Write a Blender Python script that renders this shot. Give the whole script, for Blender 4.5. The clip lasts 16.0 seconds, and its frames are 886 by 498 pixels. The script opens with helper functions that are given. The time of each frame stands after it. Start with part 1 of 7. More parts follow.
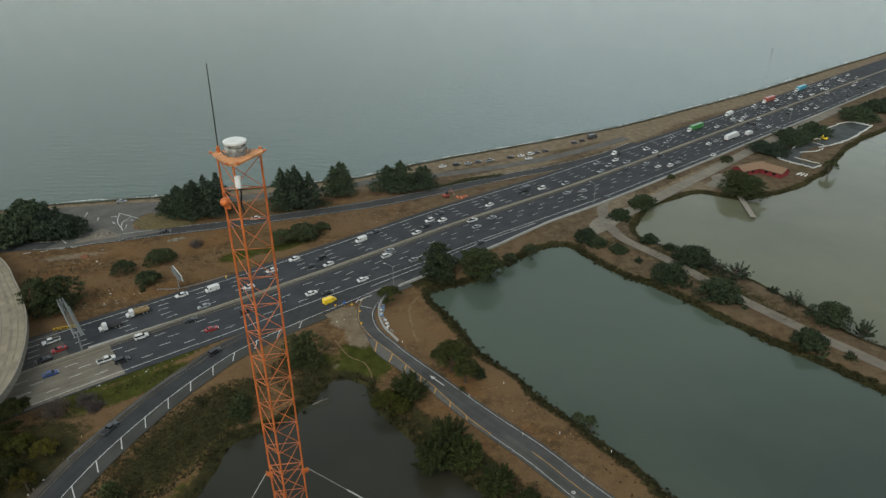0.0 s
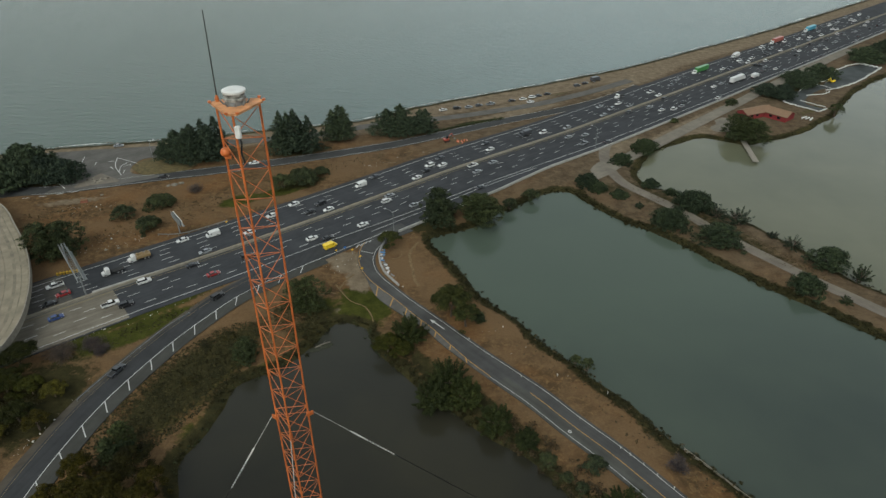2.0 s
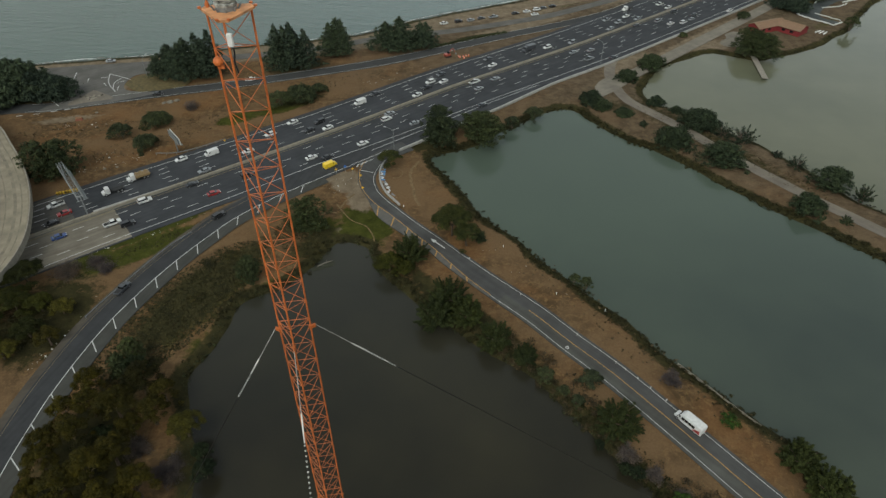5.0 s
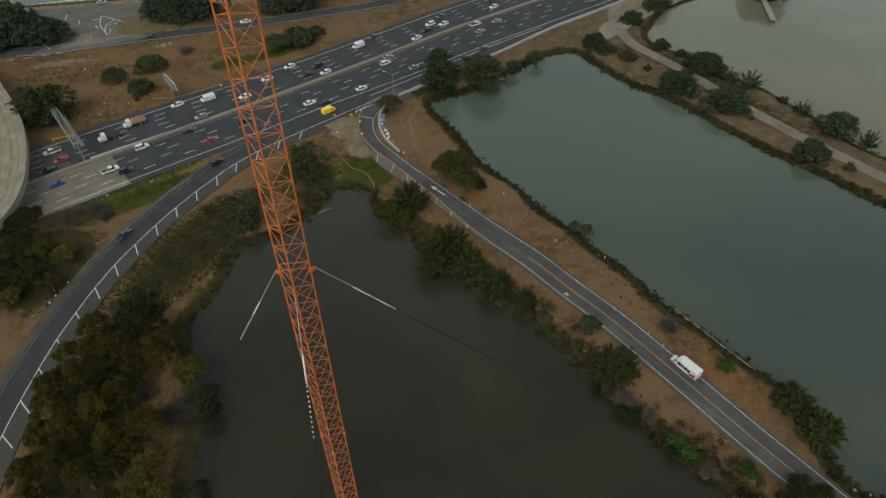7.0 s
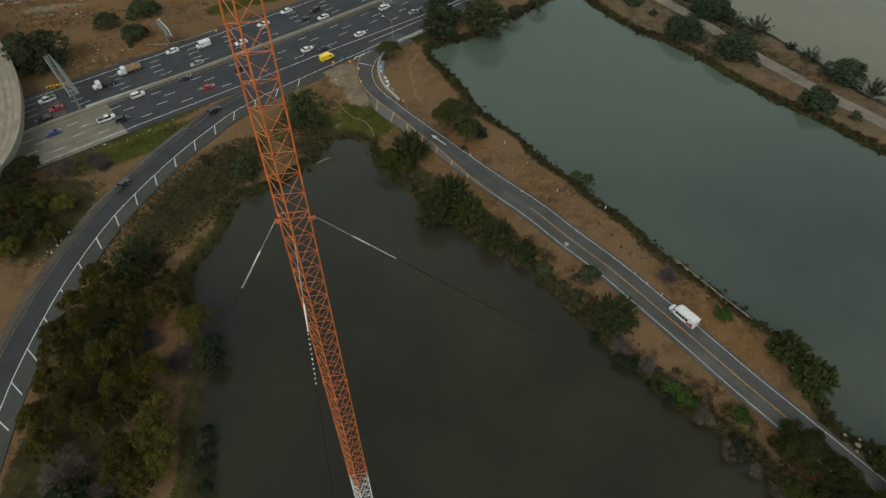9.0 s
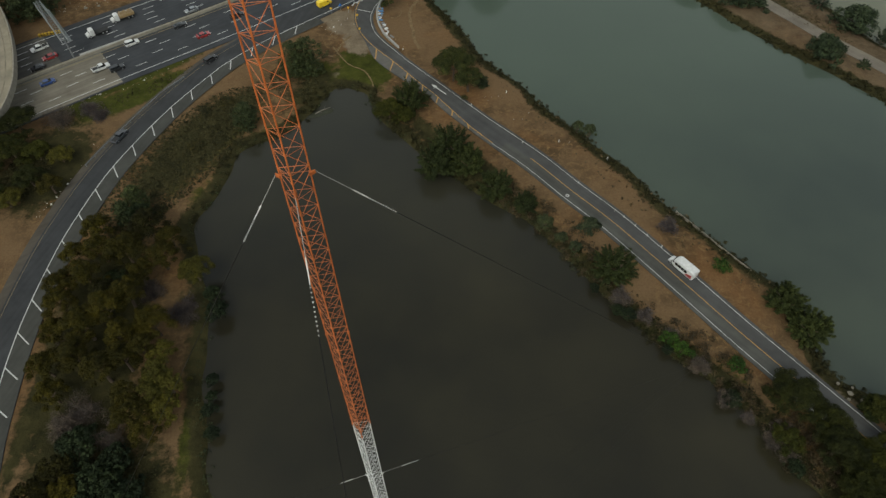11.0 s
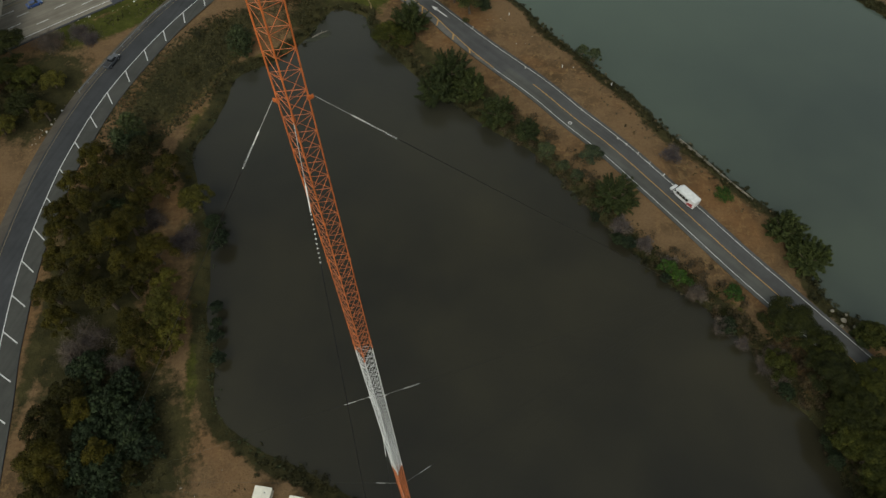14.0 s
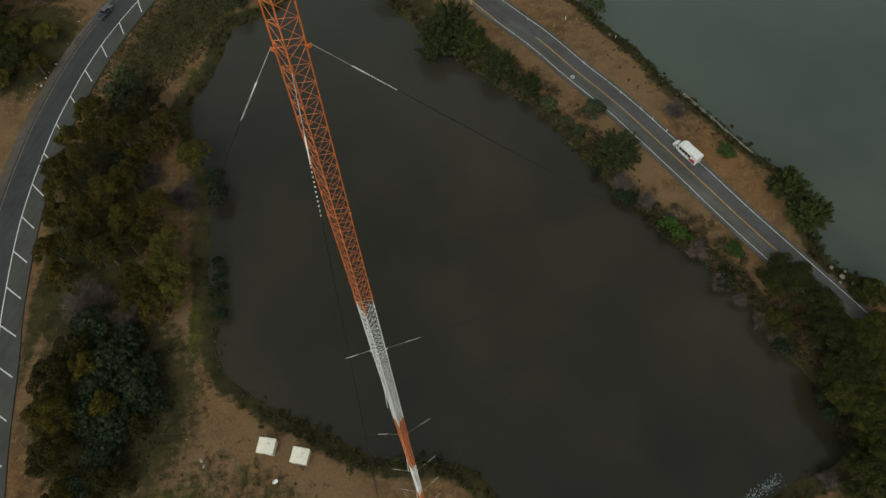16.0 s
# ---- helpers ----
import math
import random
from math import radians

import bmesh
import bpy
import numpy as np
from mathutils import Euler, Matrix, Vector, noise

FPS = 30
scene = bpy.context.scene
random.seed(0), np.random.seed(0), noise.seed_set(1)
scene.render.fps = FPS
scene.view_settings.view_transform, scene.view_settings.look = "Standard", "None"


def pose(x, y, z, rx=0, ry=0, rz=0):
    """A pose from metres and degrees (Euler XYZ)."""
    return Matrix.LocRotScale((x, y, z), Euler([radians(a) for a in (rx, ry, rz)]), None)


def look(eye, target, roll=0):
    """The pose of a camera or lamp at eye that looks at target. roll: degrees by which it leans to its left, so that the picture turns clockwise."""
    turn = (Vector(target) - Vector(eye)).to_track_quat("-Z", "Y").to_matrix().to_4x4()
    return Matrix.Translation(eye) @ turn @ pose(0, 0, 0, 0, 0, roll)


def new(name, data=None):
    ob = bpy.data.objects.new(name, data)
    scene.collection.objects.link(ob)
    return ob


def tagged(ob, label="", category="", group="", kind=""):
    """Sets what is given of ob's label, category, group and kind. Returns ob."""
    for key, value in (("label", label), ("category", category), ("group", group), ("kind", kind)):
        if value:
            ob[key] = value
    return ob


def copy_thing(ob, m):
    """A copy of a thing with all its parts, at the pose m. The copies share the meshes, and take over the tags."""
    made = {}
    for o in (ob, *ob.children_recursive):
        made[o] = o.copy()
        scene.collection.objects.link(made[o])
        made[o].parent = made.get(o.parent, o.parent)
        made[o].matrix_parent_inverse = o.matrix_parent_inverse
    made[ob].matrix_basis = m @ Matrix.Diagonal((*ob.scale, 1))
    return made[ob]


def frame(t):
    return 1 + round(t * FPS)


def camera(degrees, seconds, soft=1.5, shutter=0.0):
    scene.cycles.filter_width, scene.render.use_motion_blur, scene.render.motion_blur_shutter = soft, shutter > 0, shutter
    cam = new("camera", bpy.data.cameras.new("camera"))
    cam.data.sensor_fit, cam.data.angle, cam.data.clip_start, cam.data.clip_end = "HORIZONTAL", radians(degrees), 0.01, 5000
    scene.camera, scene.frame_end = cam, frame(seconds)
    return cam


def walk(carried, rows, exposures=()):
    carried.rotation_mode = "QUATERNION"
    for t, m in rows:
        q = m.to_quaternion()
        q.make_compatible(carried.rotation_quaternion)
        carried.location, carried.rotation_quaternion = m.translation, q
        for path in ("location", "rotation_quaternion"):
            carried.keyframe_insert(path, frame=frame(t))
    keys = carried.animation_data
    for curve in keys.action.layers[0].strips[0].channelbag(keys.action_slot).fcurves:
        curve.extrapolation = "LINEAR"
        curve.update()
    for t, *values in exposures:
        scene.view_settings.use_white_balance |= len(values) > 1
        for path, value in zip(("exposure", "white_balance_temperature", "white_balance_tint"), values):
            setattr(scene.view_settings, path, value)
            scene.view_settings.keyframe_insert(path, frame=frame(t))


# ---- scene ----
# camera: a drone that hovers beside the top of the mast, bobbing a little, and tilts down
cam = camera(69.12, 16.0, soft=1.45)
TILT = [
    (0.0, -0.015, 0.045, 130.036, 62.769, 0.032, -0.022),
    (0.5, -0.021, 0.038, 130.067, 61.509, 0.029, -0.009),
    (1.0, -0.022, 0.026, 130.098, 60.278, 0.029, -0.017),
    (1.5, -0.021, 0.024, 130.115, 59.069, 0.040, -0.021),
    (2.0, -0.021, 0.018, 130.135, 57.870, 0.036, -0.006),
    (2.5, -0.019, 0.006, 130.153, 56.692, 0.043, 0.003),
    (3.0, -0.013, 0.002, 130.154, 55.507, 0.034, 0.033),
    (3.5, -0.007, -0.004, 130.143, 54.326, 0.028, 0.058),
    (4.0, 0.001, -0.010, 130.120, 53.135, 0.021, 0.089),
    (6.5, 0.005, -0.015, 129.955, 47.204, 0.056, 0.089),
    (7.0, 0.005, -0.003, 129.932, 46.060, 0.054, 0.095),
    (7.5, 0.006, 0.001, 129.914, 44.922, 0.057, 0.092),
    (8.0, 0.012, -0.002, 129.906, 43.808, 0.078, 0.094),
    (8.5, 0.013, 0.003, 129.902, 42.703, 0.086, 0.111),
    (9.0, 0.015, -0.000, 129.909, 41.611, 0.088, 0.126),
    (11.5, 0.014, 0.004, 129.998, 36.204, 0.129, 0.148),
    (12.0, 0.012, -0.000, 130.003, 35.119, 0.130, 0.154),
    (12.5, 0.018, -0.009, 130.001, 34.051, 0.139, 0.163),
    (13.0, 0.015, -0.011, 129.984, 33.004, 0.136, 0.174),
    (13.5, 0.013, -0.010, 129.967, 31.965, 0.144, 0.176),
    (14.0, 0.007, -0.006, 129.938, 30.962, 0.152, 0.188),
    (14.5, 0.006, -0.010, 129.917, 29.989, 0.159, 0.193),
    (15.0, 0.002, -0.015, 129.894, 29.015, 0.161, 0.209),
    (15.5, -0.003, -0.024, 129.880, 28.047, 0.167, 0.215),
    (16.0, -0.003, -0.048, 129.876, 27.093, 0.164, 0.235),
]
walk(cam, [(t, pose(x, y, z, rx, ry, rz)) for t, x, y, z, rx, ry, rz in TILT], exposures=[(0.0, 0.03, 6500, 0), (4.0, 0.0, 6560, 0), (9.0, 0.0, 6680, 0), (16.0, 0.0, 6740, 0)])

# world: an overcast, hazy day
world = bpy.data.worlds.new("sky")
scene.world = world
world.use_nodes = True
wn = world.node_tree
wn.nodes.clear()
sky = wn.nodes.new("ShaderNodeTexSky")
sky.sky_type = "NISHITA"
sky.sun_disc = False
sky.sun_elevation, sky.sun_rotation = radians(48), radians(200)
sky.air_density, sky.dust_density, sky.ozone_density = 1.0, 2.2, 1.0
grey = wn.nodes.new("ShaderNodeHueSaturation")
grey.inputs["Saturation"].default_value = 0.3
bg = wn.nodes.new("ShaderNodeBackground")
bg.inputs["Strength"].default_value = 0.195
wo = wn.nodes.new("ShaderNodeOutputWorld")
wn.links.new(sky.outputs[0], grey.inputs["Color"])
wn.links.new(grey.outputs[0], bg.inputs["Color"])
wn.links.new(bg.outputs[0], wo.inputs["Surface"])
sun_data = bpy.data.lights.new("sun", "SUN")
sun_data.energy, sun_data.angle, sun_data.color = 0.8, radians(30), (1.0, 0.95, 0.85)
sun = new("sun", sun_data)
sun.matrix_world = look((-30, -75, 100), (0, 0, 0))


# materials -----------------------------------------------------------------
class Nodes:
    """A small builder for node materials in world-size object coordinates."""

    def __init__(self, name, rough=0.8, metal=0.0, spec=0.4):
        self.mat = bpy.data.materials.new(name)
        self.mat.use_nodes = True
        self.tree = self.mat.node_tree
        self.bsdf = self.tree.nodes["Principled BSDF"]
        self.bsdf.inputs["Roughness"].default_value = rough
        self.bsdf.inputs["Metallic"].default_value = metal
        self.bsdf.inputs["Specular IOR Level"].default_value = spec
        self.coord = self.tree.nodes.new("ShaderNodeTexCoord").outputs["Object"]

    def link(self, a, b):
        self.tree.links.new(a, b)

    def noise(self, scale, detail=4.0, rough=0.55, stretch=None, dist=0.0):
        n = self.tree.nodes.new("ShaderNodeTexNoise")
        n.inputs["Scale"].default_value = scale
        n.inputs["Detail"].default_value = detail
        n.inputs["Roughness"].default_value = rough
        n.inputs["Distortion"].default_value = dist
        src = self.coord
        if stretch:
            mp = self.tree.nodes.new("ShaderNodeMapping")
            mp.vector_type = "TEXTURE"
            mp.inputs["Rotation"].default_value = (0, 0, radians(-stretch[0]))
            mp.inputs["Scale"].default_value = tuple(1 / v for v in stretch[1:])
            self.link(src, mp.inputs["Vector"])
            src = mp.outputs[0]
        self.link(src, n.inputs["Vector"])
        return n.outputs["Fac"]

    def ramp(self, fac, stops):
        r = self.tree.nodes.new("ShaderNodeValToRGB")
        els = r.color_ramp.elements
        while len(els) < len(stops):
            els.new(0.5)
        for e, (p, c) in zip(els, stops):
            e.position = p
            e.color = (*c, 1) if len(c) == 3 else c
        self.link(fac, r.inputs["Fac"])
        return r.outputs["Color"]

    def mix(self, fac, a, b, mode="MIX"):
        m = self.tree.nodes.new("ShaderNodeMix")
        m.data_type, m.blend_type = "RGBA", mode
        for value, slot in ((fac, m.inputs[0]), (a, m.inputs[6]), (b, m.inputs[7])):
            if isinstance(value, (int, float)):
                slot.default_value = value
            elif isinstance(value, tuple):
                slot.default_value = (*value, 1)
            else:
                self.link(value, slot)
        return m.outputs[2]

    def maths(self, op, a, b):
        m = self.tree.nodes.new("ShaderNodeMath")
        m.operation = op
        for value, slot in ((a, m.inputs[0]), (b, m.inputs[1])):
            if isinstance(value, (int, float)):
                slot.default_value = value
            else:
                self.link(value, slot)
        return m.outputs[0]

    def attribute(self, name):
        a = self.tree.nodes.new("ShaderNodeAttribute")
        a.attribute_name = name
        return a

    def random(self):
        return self.tree.nodes.new("ShaderNodeObjectInfo").outputs["Random"]

    def island(self):
        return self.tree.nodes.new("ShaderNodeNewGeometry").outputs["Random Per Island"]

    def bump(self, height, strength=0.4, distance=0.1):
        b = self.tree.nodes.new("ShaderNodeBump")
        b.inputs["Strength"].default_value = strength
        b.inputs["Distance"].default_value = distance
        self.link(height, b.inputs["Height"])
        self.link(b.outputs[0], self.bsdf.inputs["Normal"])

    def colour(self, c):
        if isinstance(c, tuple):
            self.bsdf.inputs["Base Color"].default_value = (*c, 1)
        else:
            self.link(c, self.bsdf.inputs["Base Color"])
        return self.mat


def plain(name, c, rough=0.6, metal=0.0, var=0.25, scale=3.0, spec=0.4):
    n = Nodes(name, rough, metal, spec)
    lo, hi = tuple(v * (1 - var) for v in c), tuple(min(1, v * (1 + var)) for v in c)
    return n.colour(n.ramp(n.noise(scale, 5), [(0.3, lo), (0.7, hi)]))


def ground_material():
    n = Nodes("dry_ground", 1.0, 0, 0.05)
    big, mid, fine = n.noise(0.035, 4, 0.6), n.noise(0.22, 5, 0.65), n.noise(1.7, 6, 0.7)
    dry = n.ramp(mid, [(0.25, (0.040, 0.026, 0.014)), (0.5, (0.088, 0.056, 0.029)), (0.75, (0.165, 0.109, 0.058))])
    patch = n.noise(0.6, 6, 0.75, None, 0.6)
    dry = n.mix(n.ramp(patch, [(0.5, (0, 0, 0)), (0.68, (0.8, 0.8, 0.8))]), dry, (0.235, 0.148, 0.066))
    dry = n.mix(n.ramp(patch, [(0.28, (0.6, 0.6, 0.6)), (0.42, (0, 0, 0))]), dry, (0.045, 0.031, 0.016))
    rust = n.noise(0.05, 3, 0.6, None, 0.5)
    dry = n.mix(n.ramp(rust, [(0.45, (0, 0, 0)), (0.65, (0.6, 0.6, 0.6))]), dry, (0.184, 0.096, 0.041))
    dry = n.mix(n.ramp(big, [(0.42, (0, 0, 0)), (0.62, (1, 1, 1))]), dry, (0.150, 0.096, 0.051))
    axes = n.tree.nodes.new("ShaderNodeSeparateXYZ")
    n.link(n.coord, axes.inputs[0])
    # dry ground turns greyer to the north-east: distance haze painted into its colour
    farness = n.maths("ADD", n.maths("ADD", axes.outputs["X"], axes.outputs["Y"]), n.maths("MULTIPLY", big, 60.0))
    far_haze = n.ramp(n.maths("DIVIDE", n.maths("SUBTRACT", farness, 250.0), 120.0), [(0.0, (0, 0, 0)), (1.0, (0.7, 0.7, 0.7))])
    dry = n.mix(far_haze, dry, n.ramp(mid, [(0.3, (0.052, 0.042, 0.029)), (0.7, (0.142, 0.114, 0.080))]))
    green = n.ramp(mid, [(0.3, (0.026, 0.030, 0.007)), (0.7, (0.068, 0.072, 0.016))])
    pale = n.ramp(mid, [(0.3, (0.125, 0.097, 0.066)), (0.7, (0.23, 0.182, 0.126))])
    scrub = n.ramp(mid, [(0.3, (0.016, 0.016, 0.008)), (0.7, (0.055, 0.048, 0.020))])
    cover = n.attribute("cover")
    sep = n.tree.nodes.new("ShaderNodeSeparateColor")
    n.link(cover.outputs["Color"], sep.inputs[0])
    jitter = n.maths("MULTIPLY", n.maths("SUBTRACT", n.noise(0.45, 5, 0.7), 0.5), 1.1)

    def mask(ch):
        return n.ramp(n.maths("ADD", sep.outputs[ch], jitter), [(0.38, (0, 0, 0)), (0.62, (1, 1, 1))])

    c = n.mix(mask(0), dry, green)
    c = n.mix(mask(1), c, pale)
    c = n.mix(mask(2), c, scrub)
    c = n.mix(0.55, c, n.ramp(fine, [(0.25, (0.35, 0.35, 0.35)), (0.75, (1.0, 1.0, 1.0))]), "MULTIPLY")
    n.bump(n.maths("ADD", fine, mid), 0.7, 0.35)
    return n.colour(c)


def water_material(name, deep, shallow, rough, wave, height, scale2=0.02, sky_grade=None, along="Y"):
    n = Nodes(name, rough, 0, 0.5)
    n.bsdf.inputs["IOR"].default_value = 1.33
    c = n.ramp(n.noise(scale2, 4, 0.55), [(0.35, deep), (0.65, shallow)])
    # grade along one axis: uneven sky reflection painted into the base colour
    if sky_grade:
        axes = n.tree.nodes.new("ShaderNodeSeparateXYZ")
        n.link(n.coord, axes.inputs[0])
        span = n.maths("DIVIDE", n.maths("SUBTRACT", axes.outputs[along], sky_grade[0]), sky_grade[1])
        c = n.mix(n.ramp(span, [(0.0, (0, 0, 0)), (1.0, (0.75, 0.75, 0.75))]), c, sky_grade[2])
    w = n.maths("ADD", n.noise(wave, 4, 0.6, (8, 0.3, 1.0, 1.0)), n.maths("MULTIPLY", n.noise(wave * 3, 3, 0.6, (-15, 0.4, 1.0, 1.0)), 0.3))
    n.bump(w, 1.0, height)
    return n.colour(c)


def asphalt(name, c, rough=0.9, turn=40.0, wear=0.6):
    n = Nodes(name, rough, 0, 0.18)
    lo, hi = tuple(v * 0.78 for v in c), tuple(v * 1.25 for v in c)
    col = n.ramp(n.noise(0.12, 5, 0.65), [(0.3, lo), (0.7, hi)])
    streak = n.noise(0.6, 4, 0.6, (-turn, 0.03, 1.2, 1.0))
    col = n.mix(wear, col, n.ramp(streak, [(0.3, (0.72, 0.72, 0.72)), (0.7, (1.15, 1.15, 1.15))]), "MULTIPLY")
    n.bump(n.noise(6, 4), 0.25, 0.02)
    return n.colour(col)


def leaf_material(name, dark, light, rough=0.75, spread=0.22):
    n = Nodes(name, rough, 0, 0.1)
    mid = tuple(0.45 * d + 0.55 * v for d, v in zip(dark, light))
    base = n.ramp(n.island(), [(0.0, tuple(0.62 * v for v in mid)), (0.6, mid), (1.0, tuple(min(1, v * 1.4) for v in mid))])
    tone = n.ramp(n.random(), [(0, (1 - spread, 1 - spread, 1 - 0.7 * spread)), (1, (1 + spread, 1 + 0.7 * spread, 1.0))])
    clump = n.ramp(n.noise(0.55, 4, 0.6), [(0.32, (0.5, 0.55, 0.6)), (0.5, (0.95, 0.95, 0.95)), (0.7, (1.5, 1.42, 1.2))])
    return n.colour(n.mix(1.0, n.mix(1.0, base, tone, "MULTIPLY"), clump, "MULTIPLY"))


M = {
    "ground": ground_material(),
    # bay colour darkens westward, painting in the weaker sky reflection there
    "bay": water_material("bay_water", (0.091, 0.127, 0.126), (0.099, 0.137, 0.136), 0.09, 0.36, 0.55, sky_grade=(120.0, -320.0, (0.038, 0.058, 0.036)), along="X"),
    # lagoon: tone patches and paler north paint cloud and sky reflection
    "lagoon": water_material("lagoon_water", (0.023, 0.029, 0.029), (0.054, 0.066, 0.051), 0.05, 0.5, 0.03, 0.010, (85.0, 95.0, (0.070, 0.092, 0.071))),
    "lagoon2": water_material("far_lagoon_water", (0.090, 0.094, 0.062), (0.112, 0.114, 0.076), 0.06, 0.5, 0.03),
    # pond pales northward: sky reflection and murk put into its colour
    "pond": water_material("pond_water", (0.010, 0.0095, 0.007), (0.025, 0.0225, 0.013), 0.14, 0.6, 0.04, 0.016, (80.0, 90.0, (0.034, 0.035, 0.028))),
    "asphalt": asphalt("highway_asphalt", (0.037, 0.039, 0.043)),
    "asphalt2": asphalt("worn_asphalt", (0.056, 0.056, 0.055), turn=-48.0),
    "asphalt3": asphalt("ramp_asphalt", (0.035, 0.036, 0.038), turn=75.0),
    "asphalt4": asphalt("frontage_asphalt", (0.040, 0.041, 0.041), turn=22.0),
    "ramp_shoulder": asphalt("ramp_shoulder_asphalt", (0.045, 0.045, 0.040), turn=75.0),
    "shoulder": asphalt("shoulder_asphalt", (0.060, 0.060, 0.054), turn=-48.0),
    "gravel": asphalt("gravel", (0.14, 0.122, 0.10), turn=-55.0),
    "gravel_dark": asphalt("gritty_shoulder", (0.066, 0.057, 0.046)),
    "concrete_pale": plain("pale_concrete", (0.27, 0.265, 0.25), 0.9, var=0.2, scale=0.8),
    "bridge_deck": plain("bridge_deck", (0.19, 0.165, 0.12), 0.9, var=0.28, scale=0.25),
    "deck_band": plain("worn_and_shaded_bridge_deck", (0.15, 0.13, 0.095), 0.9, var=0.3, scale=0.3),
    "asphalt_pale": asphalt("pale_asphalt", (0.092, 0.088, 0.08)),
    "concrete": plain("concrete", (0.20, 0.18, 0.145), 0.9, var=0.2, scale=0.8),
    "concrete2": asphalt("concrete_pavement", (0.135, 0.120, 0.096), turn=38.0, wear=1.6),
    "concrete3": asphalt("dark_concrete_pavement", (0.068, 0.064, 0.058), turn=38.0, wear=1.4),
    "faded_yellow": plain("faded_yellow_paint", (0.17, 0.13, 0.065), 0.8, var=0.3, scale=2.5),
    "white_line": plain("white_road_paint", (0.42, 0.42, 0.41), 0.7, var=0.3, scale=2.5),
    "yellow_line": plain("yellow_road_paint", (0.36, 0.20, 0.05), 0.7, var=0.3, scale=2.5),
    "orange": plain("orange_mast_paint", (0.41, 0.108, 0.026), 0.5, var=0.32, scale=5.0),
    "white_paint": plain("white_mast_paint", (0.58, 0.58, 0.56), 0.5, var=0.12, scale=6.0),
    "steel": plain("galvanised_steel", (0.19, 0.20, 0.20), 0.6, 0.4, 0.2, 4.0),
    "wire": plain("guy_wire", (0.015, 0.015, 0.015), 0.6, 0.5),
    "bark": plain("bark", (0.07, 0.05, 0.035), 0.95, var=0.4, scale=5.0),
    "cy": leaf_material("cypress_leaf", (0.022, 0.032, 0.021), (0.046, 0.064, 0.04)),
    "wi": leaf_material("windblown_leaf", (0.018, 0.026, 0.012), (0.046, 0.058, 0.026)),
    "ca": leaf_material("causeway_leaf", (0.017, 0.027, 0.015), (0.042, 0.057, 0.03)),
    "bu": leaf_material("bush_leaf", (0.021, 0.029, 0.013), (0.05, 0.061, 0.03)),
    "ol": leaf_material("olive_leaf", (0.0098, 0.0098, 0.0012), (0.038, 0.034, 0.0045), spread=0.5),
    "rt": leaf_material("bank_tree_leaf", (0.009, 0.012, 0.0025), (0.033, 0.037, 0.0065), spread=0.4),
    "rd": leaf_material("roadside_leaf", (0.013, 0.017, 0.006), (0.038, 0.044, 0.014)),
    "yo": leaf_material("young_leaf", (0.022, 0.022, 0.004), (0.068, 0.063, 0.011)),
    "dk": leaf_material("dark_blue_leaf", (0.007, 0.012, 0.006), (0.02, 0.029, 0.014)),
    "pi": leaf_material("pine_leaf", (0.010, 0.015, 0.005), (0.035, 0.044, 0.014)),
    "gr": leaf_material("scrub_leaf", (0.015, 0.015, 0.006), (0.04, 0.037, 0.015)),
    "dr": leaf_material("bare_twig", (0.048, 0.041, 0.039), (0.115, 0.096, 0.09)),
    "brush": leaf_material("brush_leaf", (0.018, 0.014, 0.009), (0.075, 0.058, 0.036)),
    "vg": leaf_material("bright_leaf", (0.014, 0.032, 0.006), (0.045, 0.085, 0.014)),
    "slope": leaf_material("slope_grass", (0.034, 0.033, 0.013), (0.066, 0.060, 0.027)),
    "brush_dark": leaf_material("bank_brush_leaf", (0.014, 0.015, 0.007), (0.046, 0.046, 0.021)),
    "weed": leaf_material("dry_weed", (0.035, 0.026, 0.013), (0.13, 0.098, 0.052)),
    "sp": leaf_material("spiky_leaf", (0.010, 0.016, 0.009), (0.045, 0.058, 0.035)),
}


# mesh helpers ----------------------------------------------------------------
def mesh_ob(name, verts, faces, mat, parent=None, smooth=False):
    me = bpy.data.meshes.new(name)
    me.from_pydata([tuple(v) for v in verts], [], [tuple(f) for f in faces])
    me.update()
    if smooth:
        me.polygons.foreach_set("use_smooth", [True] * len(me.polygons))
    for m in mat if isinstance(mat, list) else [mat]:
        me.materials.append(m)
    ob = new(name, me)
    ob.parent = parent
    return ob


def part(name, bm, mat, parent, label=""):
    me = bpy.data.meshes.new(name)
    bm.to_mesh(me)
    bm.free()
    me.materials.append(mat)
    ob = new(name, me)
    ob.parent = parent
    return tagged(ob, label)


def thing(name, m, label, category, group=""):
    ob = new(name)
    ob.empty_display_size = 0.2
    ob.matrix_basis = m
    return tagged(ob, label, category, group)


def box(bm, x0, x1, y0, y1, z0, z1, m=None):
    vs = [bm.verts.new((x, y, z)) for z in (z0, z1) for x, y in ((x0, y0), (x1, y0), (x1, y1), (x0, y1))]
    for f in ((3, 2, 1, 0), (4, 5, 6, 7), (0, 1, 5, 4), (1, 2, 6, 5), (2, 3, 7, 6), (3, 0, 4, 7)):
        bm.faces.new([vs[i] for i in f])
    if m:
        bmesh.ops.transform(bm, matrix=m, verts=vs)
    return vs


